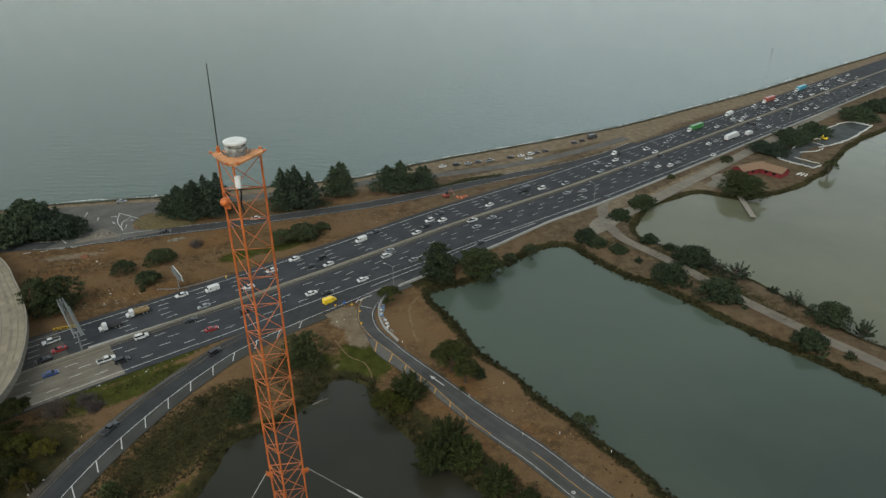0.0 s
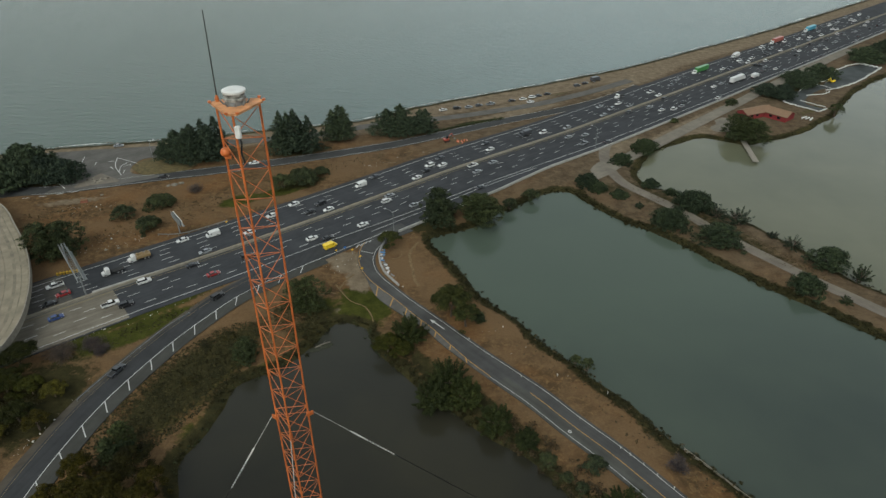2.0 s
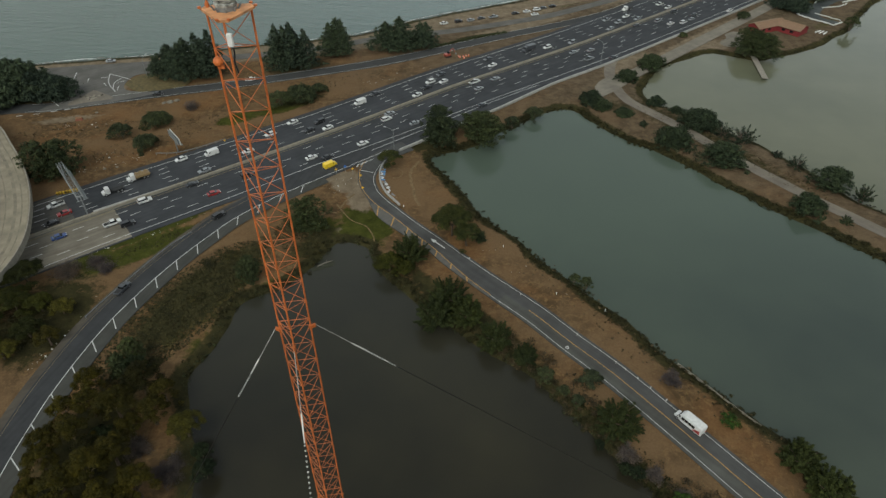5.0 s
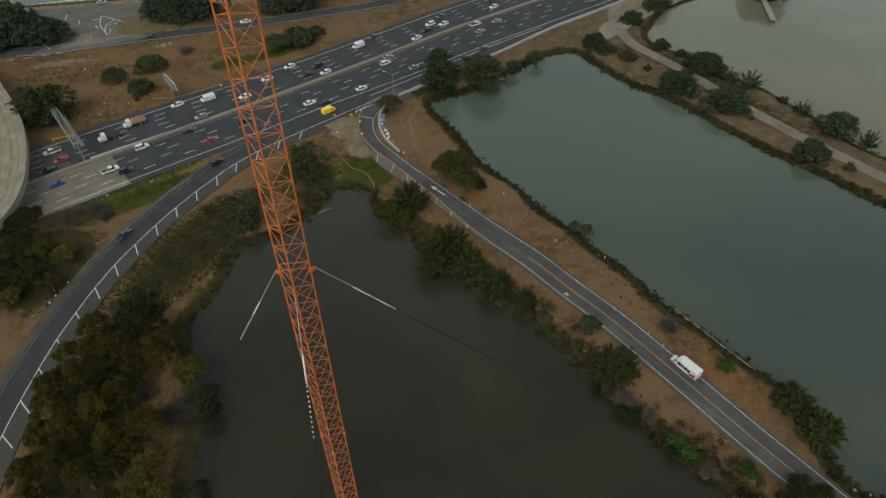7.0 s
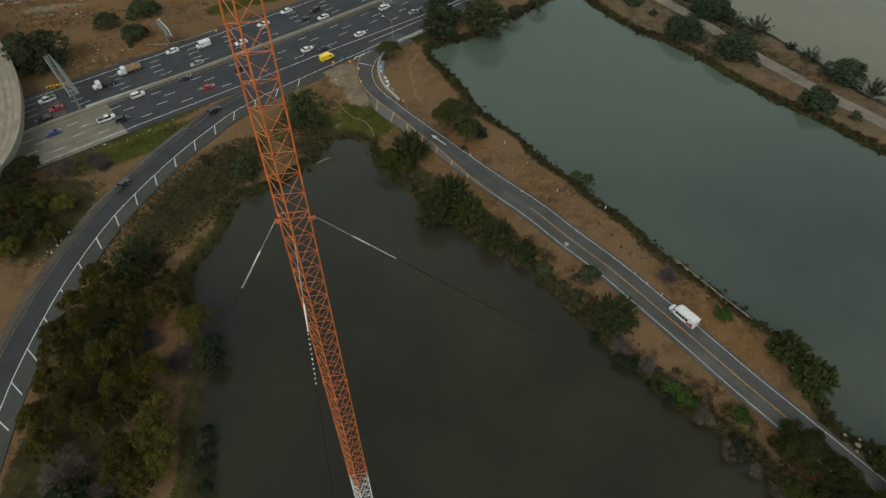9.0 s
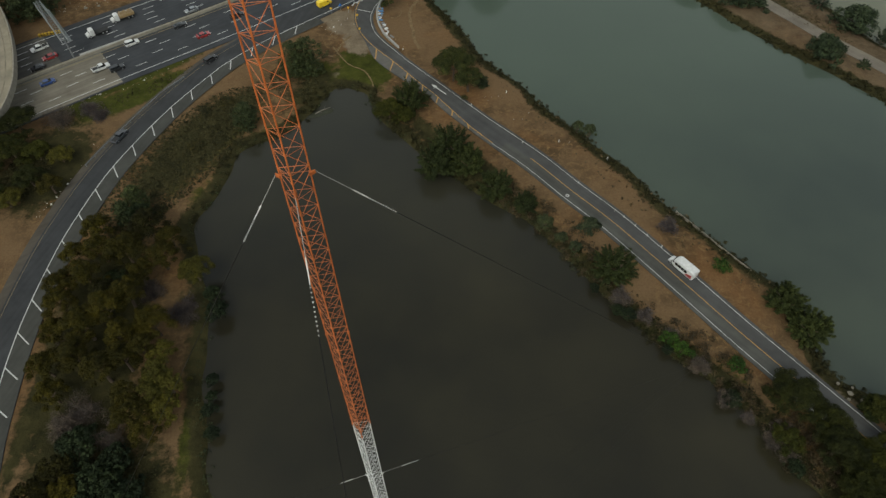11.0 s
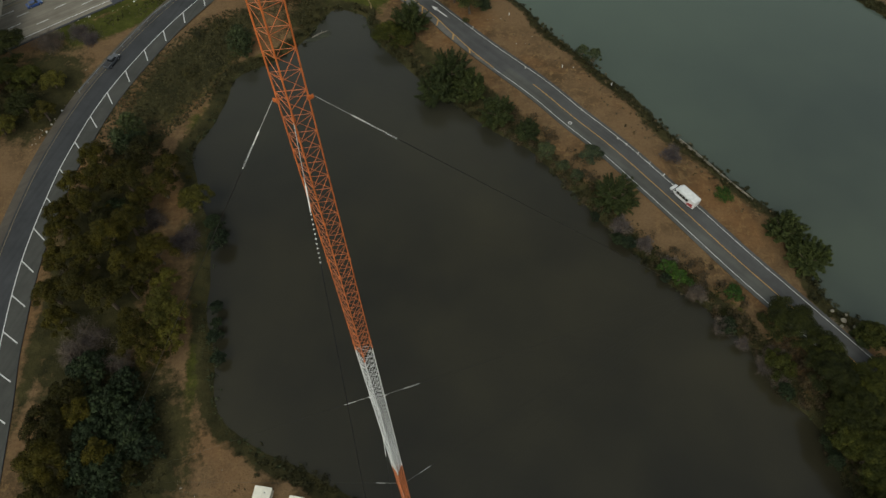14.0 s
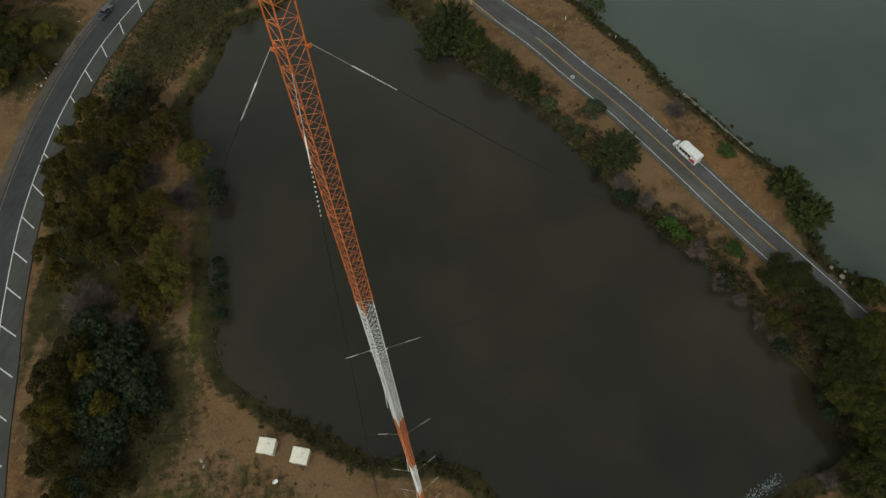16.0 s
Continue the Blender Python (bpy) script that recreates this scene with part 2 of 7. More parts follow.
def tube(bm, a, b, r, r2=None, sides=6):
    a, b = Vector(a), Vector(b)
    q = (b - a).to_track_quat("Z", "Y")
    rings = []
    for p, rr in ((a, r), (b, r if r2 is None else r2)):
        rings.append([bm.verts.new(p + q @ Vector((rr * math.cos(2 * math.pi * i / sides), rr * math.sin(2 * math.pi * i / sides), 0))) for i in range(sides)])
    for i in range(sides):
        j = (i + 1) % sides
        bm.faces.new((rings[0][i], rings[0][j], rings[1][j], rings[1][i]))
    bm.faces.new(rings[0][::-1])
    bm.faces.new(rings[1])


def lathe(bm, profile, sides=20, at=(0, 0, 0)):
    rings = [[bm.verts.new((at[0] + r * math.cos(2 * math.pi * i / sides), at[1] + r * math.sin(2 * math.pi * i / sides), at[2] + z)) for i in range(sides)] for r, z in profile]
    for a, b in zip(rings, rings[1:]):
        for i in range(sides):
            j = (i + 1) % sides
            bm.faces.new((a[i], a[j], b[j], b[i]))
    bm.faces.new(rings[0][::-1])
    bm.faces.new(rings[-1])


def curve(pts, step=3.0):
    """Catmull-Rom through plan points, as evenly spaced rows of x, y."""
    p = np.array(pts, float)
    p = np.vstack([2 * p[0] - p[1], p, 2 * p[-1] - p[-2]])
    out = []
    for i in range(1, len(p) - 2):
        t = np.linspace(0, 1, 24, endpoint=False)[:, None]
        a, b, c, d = p[i - 1], p[i], p[i + 1], p[i + 2]
        out.append(0.5 * (2 * b + (c - a) * t + (2 * a - 5 * b + 4 * c - d) * t**2 + (3 * b - a - 3 * c + d) * t**3))
    out = np.vstack(out + [p[-2:-1]])
    s = np.r_[0, np.cumsum(np.hypot(*np.diff(out, axis=0).T))]
    k = np.linspace(0, s[-1], max(2, int(round(s[-1] / step)) + 1))
    return np.c_[np.interp(k, s, out[:, 0]), np.interp(k, s, out[:, 1])]


def normals(c):
    d = np.gradient(c, axis=0)
    d /= np.linalg.norm(d, axis=1)[:, None]
    return np.c_[-d[:, 1], d[:, 0]]


def ribbon(name, c, left, right, z, mat, parent=None, deep=0.4, label=""):
    """A slab along the rows c; left and right are offsets to its left, numbers or one for each row."""
    n = normals(c)
    left, right = np.broadcast_to(left, len(c)), np.broadcast_to(right, len(c))
    z = np.broadcast_to(z, len(c))
    a, b = c + n * left[:, None], c + n * right[:, None]
    verts, faces = [], []
    for i in range(len(c)):
        verts += [(*a[i], z[i] - deep), (*a[i], z[i]), (*b[i], z[i]), (*b[i], z[i] - deep)]
    for i in range(len(c) - 1):
        for k in range(4):
            if deep < 0.05 and k != 1:
                continue
            m = (k + 1) % 4
            faces.append((4 * i + k, 4 * i + 4 + k, 4 * i + 4 + m, 4 * i + m))
    if deep >= 0.05:
        faces += [(0, 1, 2, 3), tuple(4 * len(c) - 4 + k for k in (3, 2, 1, 0))]
    ob = mesh_ob(name, verts, faces, mat, parent)
    return tagged(ob, label) if label else ob


def along(c, s):
    """The place and heading s metres along the rows c (it runs on straight past the ends)."""
    d = np.r_[0, np.cumsum(np.hypot(*np.diff(c, axis=0).T))]
    i = int(np.clip(np.searchsorted(d, s) - 1, 0, len(c) - 2))
    u = (c[i + 1] - c[i]) / (d[i + 1] - d[i])
    return c[i] + u * (s - d[i]), math.atan2(u[1], u[0])


def dashes(name, c, offsets, first, cycle, length, width, z, mat, last=None):
    """Broken lines, joined, at several offsets from the rows c."""
    total = float(np.hypot(*np.diff(c, axis=0).T).sum())
    verts, faces = [], []
    for o, lag in offsets:
        s = first + lag
        while s + length < (last or total):
            quad = []
            for e in (s, s + length):
                p, h = along(c, e)
                n = np.array((-math.sin(h), math.cos(h)))
                quad += [p + n * (o - width / 2), p + n * (o + width / 2)]
            i = len(verts)
            verts += [(*q, z) for q in quad]
            faces.append((i, i + 2, i + 3, i + 1))
            s += cycle
    return mesh_ob(name, verts, faces, mat)


# plan of the waters ------------------------------------------------------------
BAY = [(-1200, 60), (-600, 180), (-330, 262), (-210, 303), (-186, 309), (-145, 317), (-118, 324), (-95, 331), (-52, 342.5), (-15, 367), (13, 383), (42, 398), (80, 419), (128, 447),
       (183, 487), (262, 545), (334, 604), (430, 682), (503, 740), (700, 890), (1200, 1250), (2600, 2100)]
POND = [(-25, 161), (-34, 164), (-40, 154), (-49, 141), (-59, 136), (-61, 127), (-63, 115), (-66, 108), (-62, 96), (-58, 86), (-55, 73), (-54, 61), (-49, 49),
        (-46, 39), (-41, 34), (-36, 31), (-28, 28), (-20, 24), (-11, 21), (1, 21), (7, 17), (12, 11), (20, 5), (34, 2), (54, 10), (67, 16), (77, 20), (78, 25),
        (77, 31), (75, 38), (71, 43), (68, 51), (64, 57), (57, 65), (51, 70), (44, 78), (36, 89), (30, 97), (23, 108), (10, 118), (2, 125), (-8, 136), (-20, 149)]
LAGOON = [(23, 238), (29, 240), (39, 250), (48, 256), (57, 256), (61, 248), (68, 238), (75, 228), (85, 221), (97, 205), (110, 186), (123, 173), (137, 156), (175, 118),
          (230, 60), (180, 20), (118, 42), (97, 57), (92, 60), (86, 66), (84, 78), (84, 87), (80, 90), (74, 97), (67, 107), (59, 116), (52, 127), (45, 136), (31, 154),
          (25, 164), (12, 181), (3, 200), (-3, 209), (-5, 217), (4, 221), (15, 228)]
FAR_LAGOON = [(92, 276), (91, 267), (95, 261), (105, 256), (115, 243), (121, 233), (129, 223), (140, 203), (152, 181), (190, 140), (260, 80), (420, 200), (520, 420), (420, 500),
              (340, 455), (305, 431), (287, 418), (264, 398), (241, 373), (225, 353), (209, 339), (188, 323), (168, 313), (156, 311), (145, 315), (138, 319), (128, 316),
              (116, 307), (105, 300), (99, 289)]
WATER_Z = -1.2


def closed(pts, step):
    return curve(list(pts) + [pts[0]], step)[:-1]


def signed(px, py, poly):
    """The distance to a closed outline, negative inside."""
    best = np.full(px.shape, 1e12)
    inside = np.zeros(px.shape, bool)
    a, b = poly, np.roll(poly, -1, axis=0)
    for (x0, y0), (x1, y1) in zip(a, b):
        dx, dy = x1 - x0, y1 - y0
        t = np.clip(((px - x0) * dx + (py - y0) * dy) / max(dx * dx + dy * dy, 1e-9), 0, 1)
        best = np.minimum(best, (px - x0 - t * dx) ** 2 + (py - y0 - t * dy) ** 2)
        if y0 != y1:
            inside ^= ((y0 > py) != (y1 > py)) & (px < dx * (py - y0) / dy + x0)
    d = np.sqrt(best)
    return np.where(inside, -d, d)


def axis(*runs):
    """Grid lines from runs of (start, end, step)."""
    return np.concatenate([np.arange(a, b, s) for a, b, s in runs])


def build_ground():
    gx = axis((-4500, -700, 380), (-700, -230, 10), (-230, 320, 1.6), (320, 620, 5), (620, 1000, 30), (1000, 4600, 400))
    gy = axis((-3500, -300, 320), (-300, -40, 13), (-40, 440, 1.6), (440, 860, 5), (860, 1400, 30), (1400, 4800, 400))
    px, py = np.meshgrid(gx, gy)
    rng = np.random.default_rng(4)
    wob = np.zeros(px.shape)
    for k in range(14):
        w, a, ph = 2 * math.pi / rng.uniform(5, 40), rng.uniform(0, 6.28), rng.uniform(0, 6.28)
        wob += np.sin((px * math.cos(a) + py * math.sin(a)) * w + ph) * (0.12 + 0.03 / w)
    shores = [closed(POND, 3), closed(LAGOON, 4), closed(FAR_LAGOON, 6)]
    bay = np.vstack([curve(BAY, 6), [(4800, 4800), (-4800, 4800), (-4800, 60)]])
    sd = [signed(px, py, s) for s in shores] + [signed(px, py, bay)]
    near = np.minimum.reduce(sd) + wob * 0.7
    z = np.interp(near, [-12, -3, 0, 2.5, 6], [-4.0, -2.6, WATER_Z, -0.3, 0]) + np.where(near > 4, wob * 0.05, 0)
    # cover: green grass, pale gravel, dark scrub
    cover = np.zeros((*px.shape, 4))
    cover[..., 3] = 1

    def blob(ch, x, y, rx, ry, turn=0.0, k=1.0):
        c, s = math.cos(radians(turn)), math.sin(radians(turn))
        u, v = ((px - x) * c + (py - y) * s) / rx, (-(px - x) * s + (py - y) * c) / ry
        cover[..., ch] = np.maximum(cover[..., ch], k * np.clip(1.35 - np.sqrt(u * u + v * v), 0, 1))

    for b in GREEN:
        blob(0, *b)
    for b in PALE:
        blob(1, *b)
    for b in SCRUB:
        blob(2, *b)
    rim = np.clip(1.15 - np.maximum(near - 1.9, 0) / 3.3, 0, 1) * 0.85
    cover[..., 2] = np.maximum(cover[..., 2], np.where(sd[3] < 20, 0, rim))
    beach = np.clip(1.3 - np.abs(sd[3] - 13) / 12, 0, 1)
    cover[..., 1] = np.maximum(cover[..., 1], beach)
    wet = np.clip(1.2 - np.abs(sd[3] - 3.0) / 4.2, 0, 1) * 0.75
    cover[..., 2] = np.maximum(cover[..., 2], wet)
    h, w = px.shape
    idx = np.arange(h * w).reshape(h, w)
    faces = np.stack([idx[:-1, :-1], idx[:-1, 1:], idx[1:, 1:], idx[1:, :-1]], -1).reshape(-1, 4)
    me = bpy.data.meshes.new("ground")
    me.vertices.add(h * w)
    me.vertices.foreach_set("co", np.stack([px, py, z], -1).ravel().astype(np.float32))
    me.loops.add(faces.size)
    me.loops.foreach_set("vertex_index", faces.ravel().astype(np.int32))
    me.polygons.add(len(faces))
    me.polygons.foreach_set("loop_start", np.arange(0, faces.size, 4, dtype=np.int32))
    me.polygons.foreach_set("use_smooth", np.ones(len(faces), bool))
    me.update(calc_edges=True)
    at = me.color_attributes.new("cover", "FLOAT_COLOR", "POINT")
    at.data.foreach_set("color", cover.reshape(-1).astype(np.float32))
    me.materials.append(M["ground"])
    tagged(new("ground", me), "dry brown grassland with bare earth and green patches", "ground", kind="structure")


# patches of cover: x, y, half length, half width, turn, strength
GREEN = [(-58, 112, 4, 12, -10, 0.75), (-66, 116, 5, 9, 0, 0.6), (-61, 128, 3.5, 16, -18, 0.7), (-58, 88, 4, 22, 0, 0.55), (-96, 159, 22, 5.5, 38, 1.2), (-66, 140, 9, 30, -22, 0.62), (-74, 125, 7, 14, -15, 0.6), (-64, 120, 4.5, 20, -14, 0.55), (-54, 140, 10, 3.5, 40, 0.8), (-26, 173, 12, 7, -42, 1.2), (-30, 166, 12, 6, -25, 1.1), (-43, 172, 9, 5, 0), (-98, 170, 28, 6, 38), (-112, 155, 9, 6, 30), (-40, 152, 7, 3, 20), (-70, 257, 16, 5, 35), (-88, 247, 10, 5, 35, 1.15), (-53, 66, 3, 34, 0),
         (-54, 12, 16, 5, 10, 0.6), (65, 63, 4, 1.5, -45, 0.6), (125, 312, 16, 5, 10, 0.7), (62, 381, 30, 2, 32, 0.7), (-135, 287, 9, 6, 40, 0.6), (215, 360, 25, 5, 40, 0.5)]
PALE = [(-34.5, 198, 7, 8, 20, 1.2), (-30, 186, 4.5, 8, 25, 1.1), (-43, 200, 9, 3, 40), (-35, 169, 2.5, 2, 0, 0.6), (90, 305, 22, 7, 45, 0.9), (140, 340, 60, 5, 42), (138, 326, 13, 8, 20), (88, 61, 5, 3, -45, 1.2), (130, 420, 60, 10, 41, 0.9), (300, 555, 120, 11, 39),
        (-155, 274, 12, 6, 25, 0.9), (-160, 246, 18, 4, 15, 0.7), (45, 370, 40, 5, 32, 0.8), (40, 353, 45, 5, 31, 0.9), (-96, 122, 3, 14, -20, 0.5)]
SCRUB = [(-61, 82, 5, 9, 0, 0.62), (-83, 136, 5, 26, -27, 0.5), (-66, 150, 8, 22, -35, 0.8), (-80, 70, 13, 40, 5, 1.1), (-66, 30, 18, 22, 0, 1.1), (-73, 137, 10, 28, -25, 1.05), (-112, 128, 16, 22, 0, 0.9), (60, 62, 35, 5, -50, 0.8), (5, 132, 35, 5, -46, 0.9), (82, 30, 10, 30, 0, 1.0), (225, 400, 50, 10, 40, 0.8),
         (-8, 226, 12, 7, 20, 0.9), (-42, 162, 14, 6, 60, 0.8), (-62, 264, 14, 6, 35, 0.7), (-185, 266, 20, 8, 10, 1.0), (-88.5, 60, 3, 35, 2, 0.8), (19, 340, 15, 2.2, 21, 1.1), (160, 467, 70, 3.2, 37, 0.95), (300, 572, 100, 3.6, 38.5, 0.95), (-40, 14, 26, 12, -12, 0.5), (104, 232, 75, 10, -57, 0.6), (75, 258, 16, 8, -20, 0.55), (-120, 292, 20, 8, 15, 0.9), (-72, 300, 18, 7, 20, 0.9)]
build_ground()


def sheet(name, poly, mat, label, z=WATER_Z):
    bm = bmesh.new()
    vs = [bm.verts.new((x, y, z)) for x, y in poly]
    bmesh.ops.triangle_fill(bm, use_beauty=True, edges=[bm.edges.new((vs[i], vs[(i + 1) % len(vs)])) for i in range(len(vs))], normal=(0, 0, 1))
    me = bpy.data.meshes.new(name)
    bm.to_mesh(me)
    bm.free()
    me.materials.append(mat)
    return tagged(new(name, me), label, "water", kind="structure")


def grown(poly, d):
    n = normals(poly)
    area = np.sum(poly[:, 0] * np.roll(poly[:, 1], -1) - poly[:, 1] * np.roll(poly[:, 0], -1))
    return poly - n * (d if area > 0 else -d)


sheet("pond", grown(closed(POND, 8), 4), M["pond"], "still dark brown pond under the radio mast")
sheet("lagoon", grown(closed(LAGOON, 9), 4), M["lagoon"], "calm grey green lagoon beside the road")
sheet("far_lagoon", grown(closed(FAR_LAGOON, 9), 3), M["lagoon2"], "murky olive lagoon behind the causeway")
shore = curve(BAY, 12)
sheet("bay", np.vstack([shore - normals(shore) * 6, [(4800, 4800), (-4800, 4800), (-4800, 60)]]), M["bay"], "wide grey green bay with small wind waves")

# roads -------------------------------------------------------------------------
MEDIAN = curve([(-330, 20), (-250, 78), (-180, 130), (-121, 178), (-86, 205), (-52, 232), (-22, 257), (4, 279), (34, 302), (67, 327), (107, 360), (143, 390), (176, 418), (253, 483), (322, 542), (426, 630), (560, 742), (900, 1020)], 5.0)
S0 = float(np.hypot(*(MEDIAN - np.array((-121, 178))).T).argmin()) * float(np.hypot(*(MEDIAN[1] - MEDIAN[0])))
RZ = 0.22
road_rows = MEDIAN
srow = np.r_[0, np.cumsum(np.hypot(*np.diff(MEDIAN, axis=0).T))] - S0
tagged(ribbon("highway", MEDIAN, np.interp(srow, [0, 60, 250, 300, 480], [19.6, 19.6, 19.6, 21.0, 19.8]), np.interp(srow, [0, 60, 108, 165, 200, 400], [-22.4, -22.6, -31.4, -30.8, -27.4, -26.6]), RZ, M["asphalt"]),
       "dark asphalt highway of ten busy lanes", "road", kind="structure")
slab_rows = np.array([along(MEDIAN, S0 + s)[0] for s in np.linspace(-60, 9, 15)])
tagged(ribbon("concrete_pavement", slab_rows, -1.6, -21.8, RZ + 0.008, M["concrete2"], deep=0.01), "pale worn concrete pavement under the bridge", "road", kind="structure")
far_rows = np.array([along(MEDIAN, S0 + s)[0] for s in np.linspace(-60, -3, 15)])
tagged(ribbon("dark_concrete_pavement", far_rows, 18.6, 0.3, RZ + 0.008, M["concrete3"], deep=0.01), "dark worn concrete pavement beyond the sign gantry", "road", kind="structure")
wedge_s = np.arange(3, 44, 5)
tagged(ribbon("barrier_wedge", np.array([along(MEDIAN, S0 + s)[0] for s in wedge_s]), np.interp(wedge_s, [3, 43], [0.3, -1.34]), -1.34, RZ + 0.6, M["concrete_pale"], deep=0.6), "tapered concrete end of the median barrier", "barrier", kind="structure")
tagged(ribbon("median_strip", MEDIAN, -0.9, -2.4, RZ + 0.01, M["asphalt_pale"], deep=0.01), "dusty concrete strip along the median", "road", kind="structure")
barrier = ribbon("median_barrier", MEDIAN, -1.35, -1.95, RZ + 0.9, M["concrete"], deep=0.9)
tagged(barrier, "low concrete barrier between the carriageways", "barrier", kind="structure")
side_s = np.arange(108, 640, 5)
edge = np.array([along(MEDIAN, S0 + s)[0] for s in side_s])
side_o = np.interp(side_s, [108, 165, 200, 400], [-31.2, -30.6, -27.2, -26.4])
tagged(ribbon("side_barrier", edge, side_o, side_o - 0.7, RZ + 0.8, M["concrete_pale"], deep=1.0), "long concrete barrier along the highway verge", "barrier", kind="structure")
LANES_FAR = [1.6, 4.8, 8.2, 11.7, 15.0]
LANES_NEAR = [-4.6, -7.9, -11.3, -14.8, -18.3]
seen = np.array([along(MEDIAN, S0 + s)[0] for s in np.arange(-60, 660, 5)])
LINES = ((3.2, 1.4), (6.4, 0.0), (10.0, 0.2), (13.3, 1.0), (-6.2, 8.6), (-9.6, 12.1), (-13.1, 8.2), (-16.6, 15.5))
tagged(dashes("lane_dashes", seen, LINES, 3.0, 14.25, 3.8, 0.22, RZ + 0.03, M["white_line"]), "broken white lane lines on the highway", "road marking", kind="stuff")
for name, o, a, b, mat in (("edge_line", 16.7, -60, 660, "white_line"), ("median_line", 0.1, -60, 660, "faded_yellow"), ("median_line", -3.3, -60, 660, "faded_yellow"), ("merge_line", -24.2, 100, 200, "white_line")):
    rows = np.array([along(MEDIAN, S0 + s)[0] for s in np.arange(a, b, 5)])
    tagged(ribbon(name, rows, o + 0.12, o - 0.12, RZ + 0.03, M[mat], deep=0.01), "thin painted line along the highway", "road marking", kind="structure")

near_s = np.arange(-60, 660, 5)
tagged(ribbon("edge_line", np.array([along(MEDIAN, S0 + s)[0] for s in near_s]), np.interp(near_s, [40, 80, 125, 200], [-20.0, -19.7, -21.6, -22.6]) + 0.12, np.interp(near_s, [40, 80, 125, 200], [-20.0, -19.7, -21.6, -22.6]) - 0.12, RZ + 0.03, M["white_line"], deep=0.01),
       "thin painted line along the highway", "road marking", kind="structure")

# slip road that climbs to the highway
RAMP = curve([(-74, -60), (-83, -10), (-90, 21), (-93.4, 39), (-95.4, 48), (-96.8, 56.7), (-98, 65.5), (-98.8, 74.4), (-99, 83.4), (-98.8, 92.4), (-98.3, 101.4), (-97.1, 110.3), (-95.6, 119), (-93.4, 128), (-90.6, 136.3), (-87.2, 145), (-83.8, 152.7), (-79.8, 160.5), (-75.6, 167.8), (-71, 175.2), (-62, 185.5), (-50, 196.5), (-36, 208.5), (-24, 219), (-9, 233)], 3.0)
tagged(ribbon("slip_road_verge", RAMP[:-14], 8.4, 5.0, RZ - 0.06, M["gravel_dark"]), "gritty shoulder of the slip road", "road", kind="structure")
tagged(ribbon("slip_road", RAMP, np.interp(np.arange(len(RAMP)), [0, len(RAMP) - 40, len(RAMP) - 20], [6.0, 6.2, 8.0]), np.interp(np.arange(len(RAMP)), [0, len(RAMP) - 40, len(RAMP) - 14], [-4.6, -4.6, -1.2]), RZ + 0.012, M["asphalt3"]), "curved grey asphalt slip road", "road", kind="structure")
tagged(ribbon("slip_road_shoulder", RAMP[:-16], -0.2, -4.5, RZ + 0.017, M["ramp_shoulder"], deep=0.01), "paved grey green shoulder of the slip road", "road", kind="structure")
tagged(ribbon("left_line", RAMP[:-22], 5.58, 5.48, RZ + 0.03, M["faded_yellow"], deep=0.01), "thin faded yellow line along the slip road", "road marking", kind="structure")
tagged(ribbon("edge_line", RAMP[:-6], 0.11, -0.11, RZ + 0.03, M["white_line"], deep=0.01), "thin painted line along the slip road", "road marking", kind="structure")
anchor_row = int(np.hypot(*(RAMP - np.array((-95.4, 48.0))).T).argmin())
tick_s = float(np.hypot(*np.diff(RAMP[:anchor_row + 1], axis=0).T).sum())
for k in range(-9, 19):
    p, h = along(RAMP, tick_s - 1.6 + 9.0 * k)
    bm = bmesh.new()
    box(bm, -0.13, 0.13, -4.9, 0, 0, 0.012)
    ob = part("shoulder_tick", bm, M["white_line"], None)
    ob.matrix_basis = pose(p[0], p[1], RZ + 0.03, 0, 0, math.degrees(h) - 42)
    tagged(ob, "slanted white bar on the paved shoulder", "road marking", "shoulder bars")

# two-lane road between pond and lagoon, with its bend into the highway
LANE = curve([(-14, 223), (-24, 214), (-28.5, 205), (-28, 195), (-22, 182), (-12, 169), (-1, 158), (11, 145), (25, 130.5), (34, 119.5), (43.5, 108.5), (52.5, 96.5), (60.5, 85.5), (68, 75), (76, 64.5), (84, 54), (95, 40), (112, 22), (140, -8), (170, -40)], 3.0)
LS = 3.0 * np.arange(len(LANE))


def lane_mark(s):
    """Offset of the line along the pond side of the lagoon road."""
    return np.interp(s, [16, 22, 27, 34, 41, 47, 54, 62, 77, 82, 88, 96, 108], [-4.3, -3.4, -2.5, -2.1, -1.4, -0.5, 0.5, 0.6, -0.6, -1.4, -2.1, -2.9, -3.4])


def lane_edge(s):
    """Offset of the pavement's edge on the pond side."""
    return np.interp(s, [16, 22, 27, 34, 41, 45, 52, 59, 65, 77, 82, 87, 108], [-4.9, -4.0, -3.0, -2.5, -1.9, -2.5, -3.8, -3.3, -2.8, -2.6, -3.6, -3.9, -4.4])


LANE_RIGHT = np.interp(LS, [10, 17, 24, 39, 45, 51, 67, 82, 95], [2.2, 2.5, 2.9, 2.7, 3.4, 4.2, 4.5, 3.6, 3.52])
tagged(ribbon("lagoon_road", LANE, LANE_RIGHT + 0.85, lane_edge(LS), RZ + 0.02, M["asphalt2"]), "worn grey two-lane asphalt road", "road", kind="structure")
tagged(ribbon("lagoon_road_shoulder", LANE[36:], -0.3, -4.2, RZ + 0.027, M["shoulder"], deep=0.01), "worn paler lane of the lagoon road", "road", kind="structure")
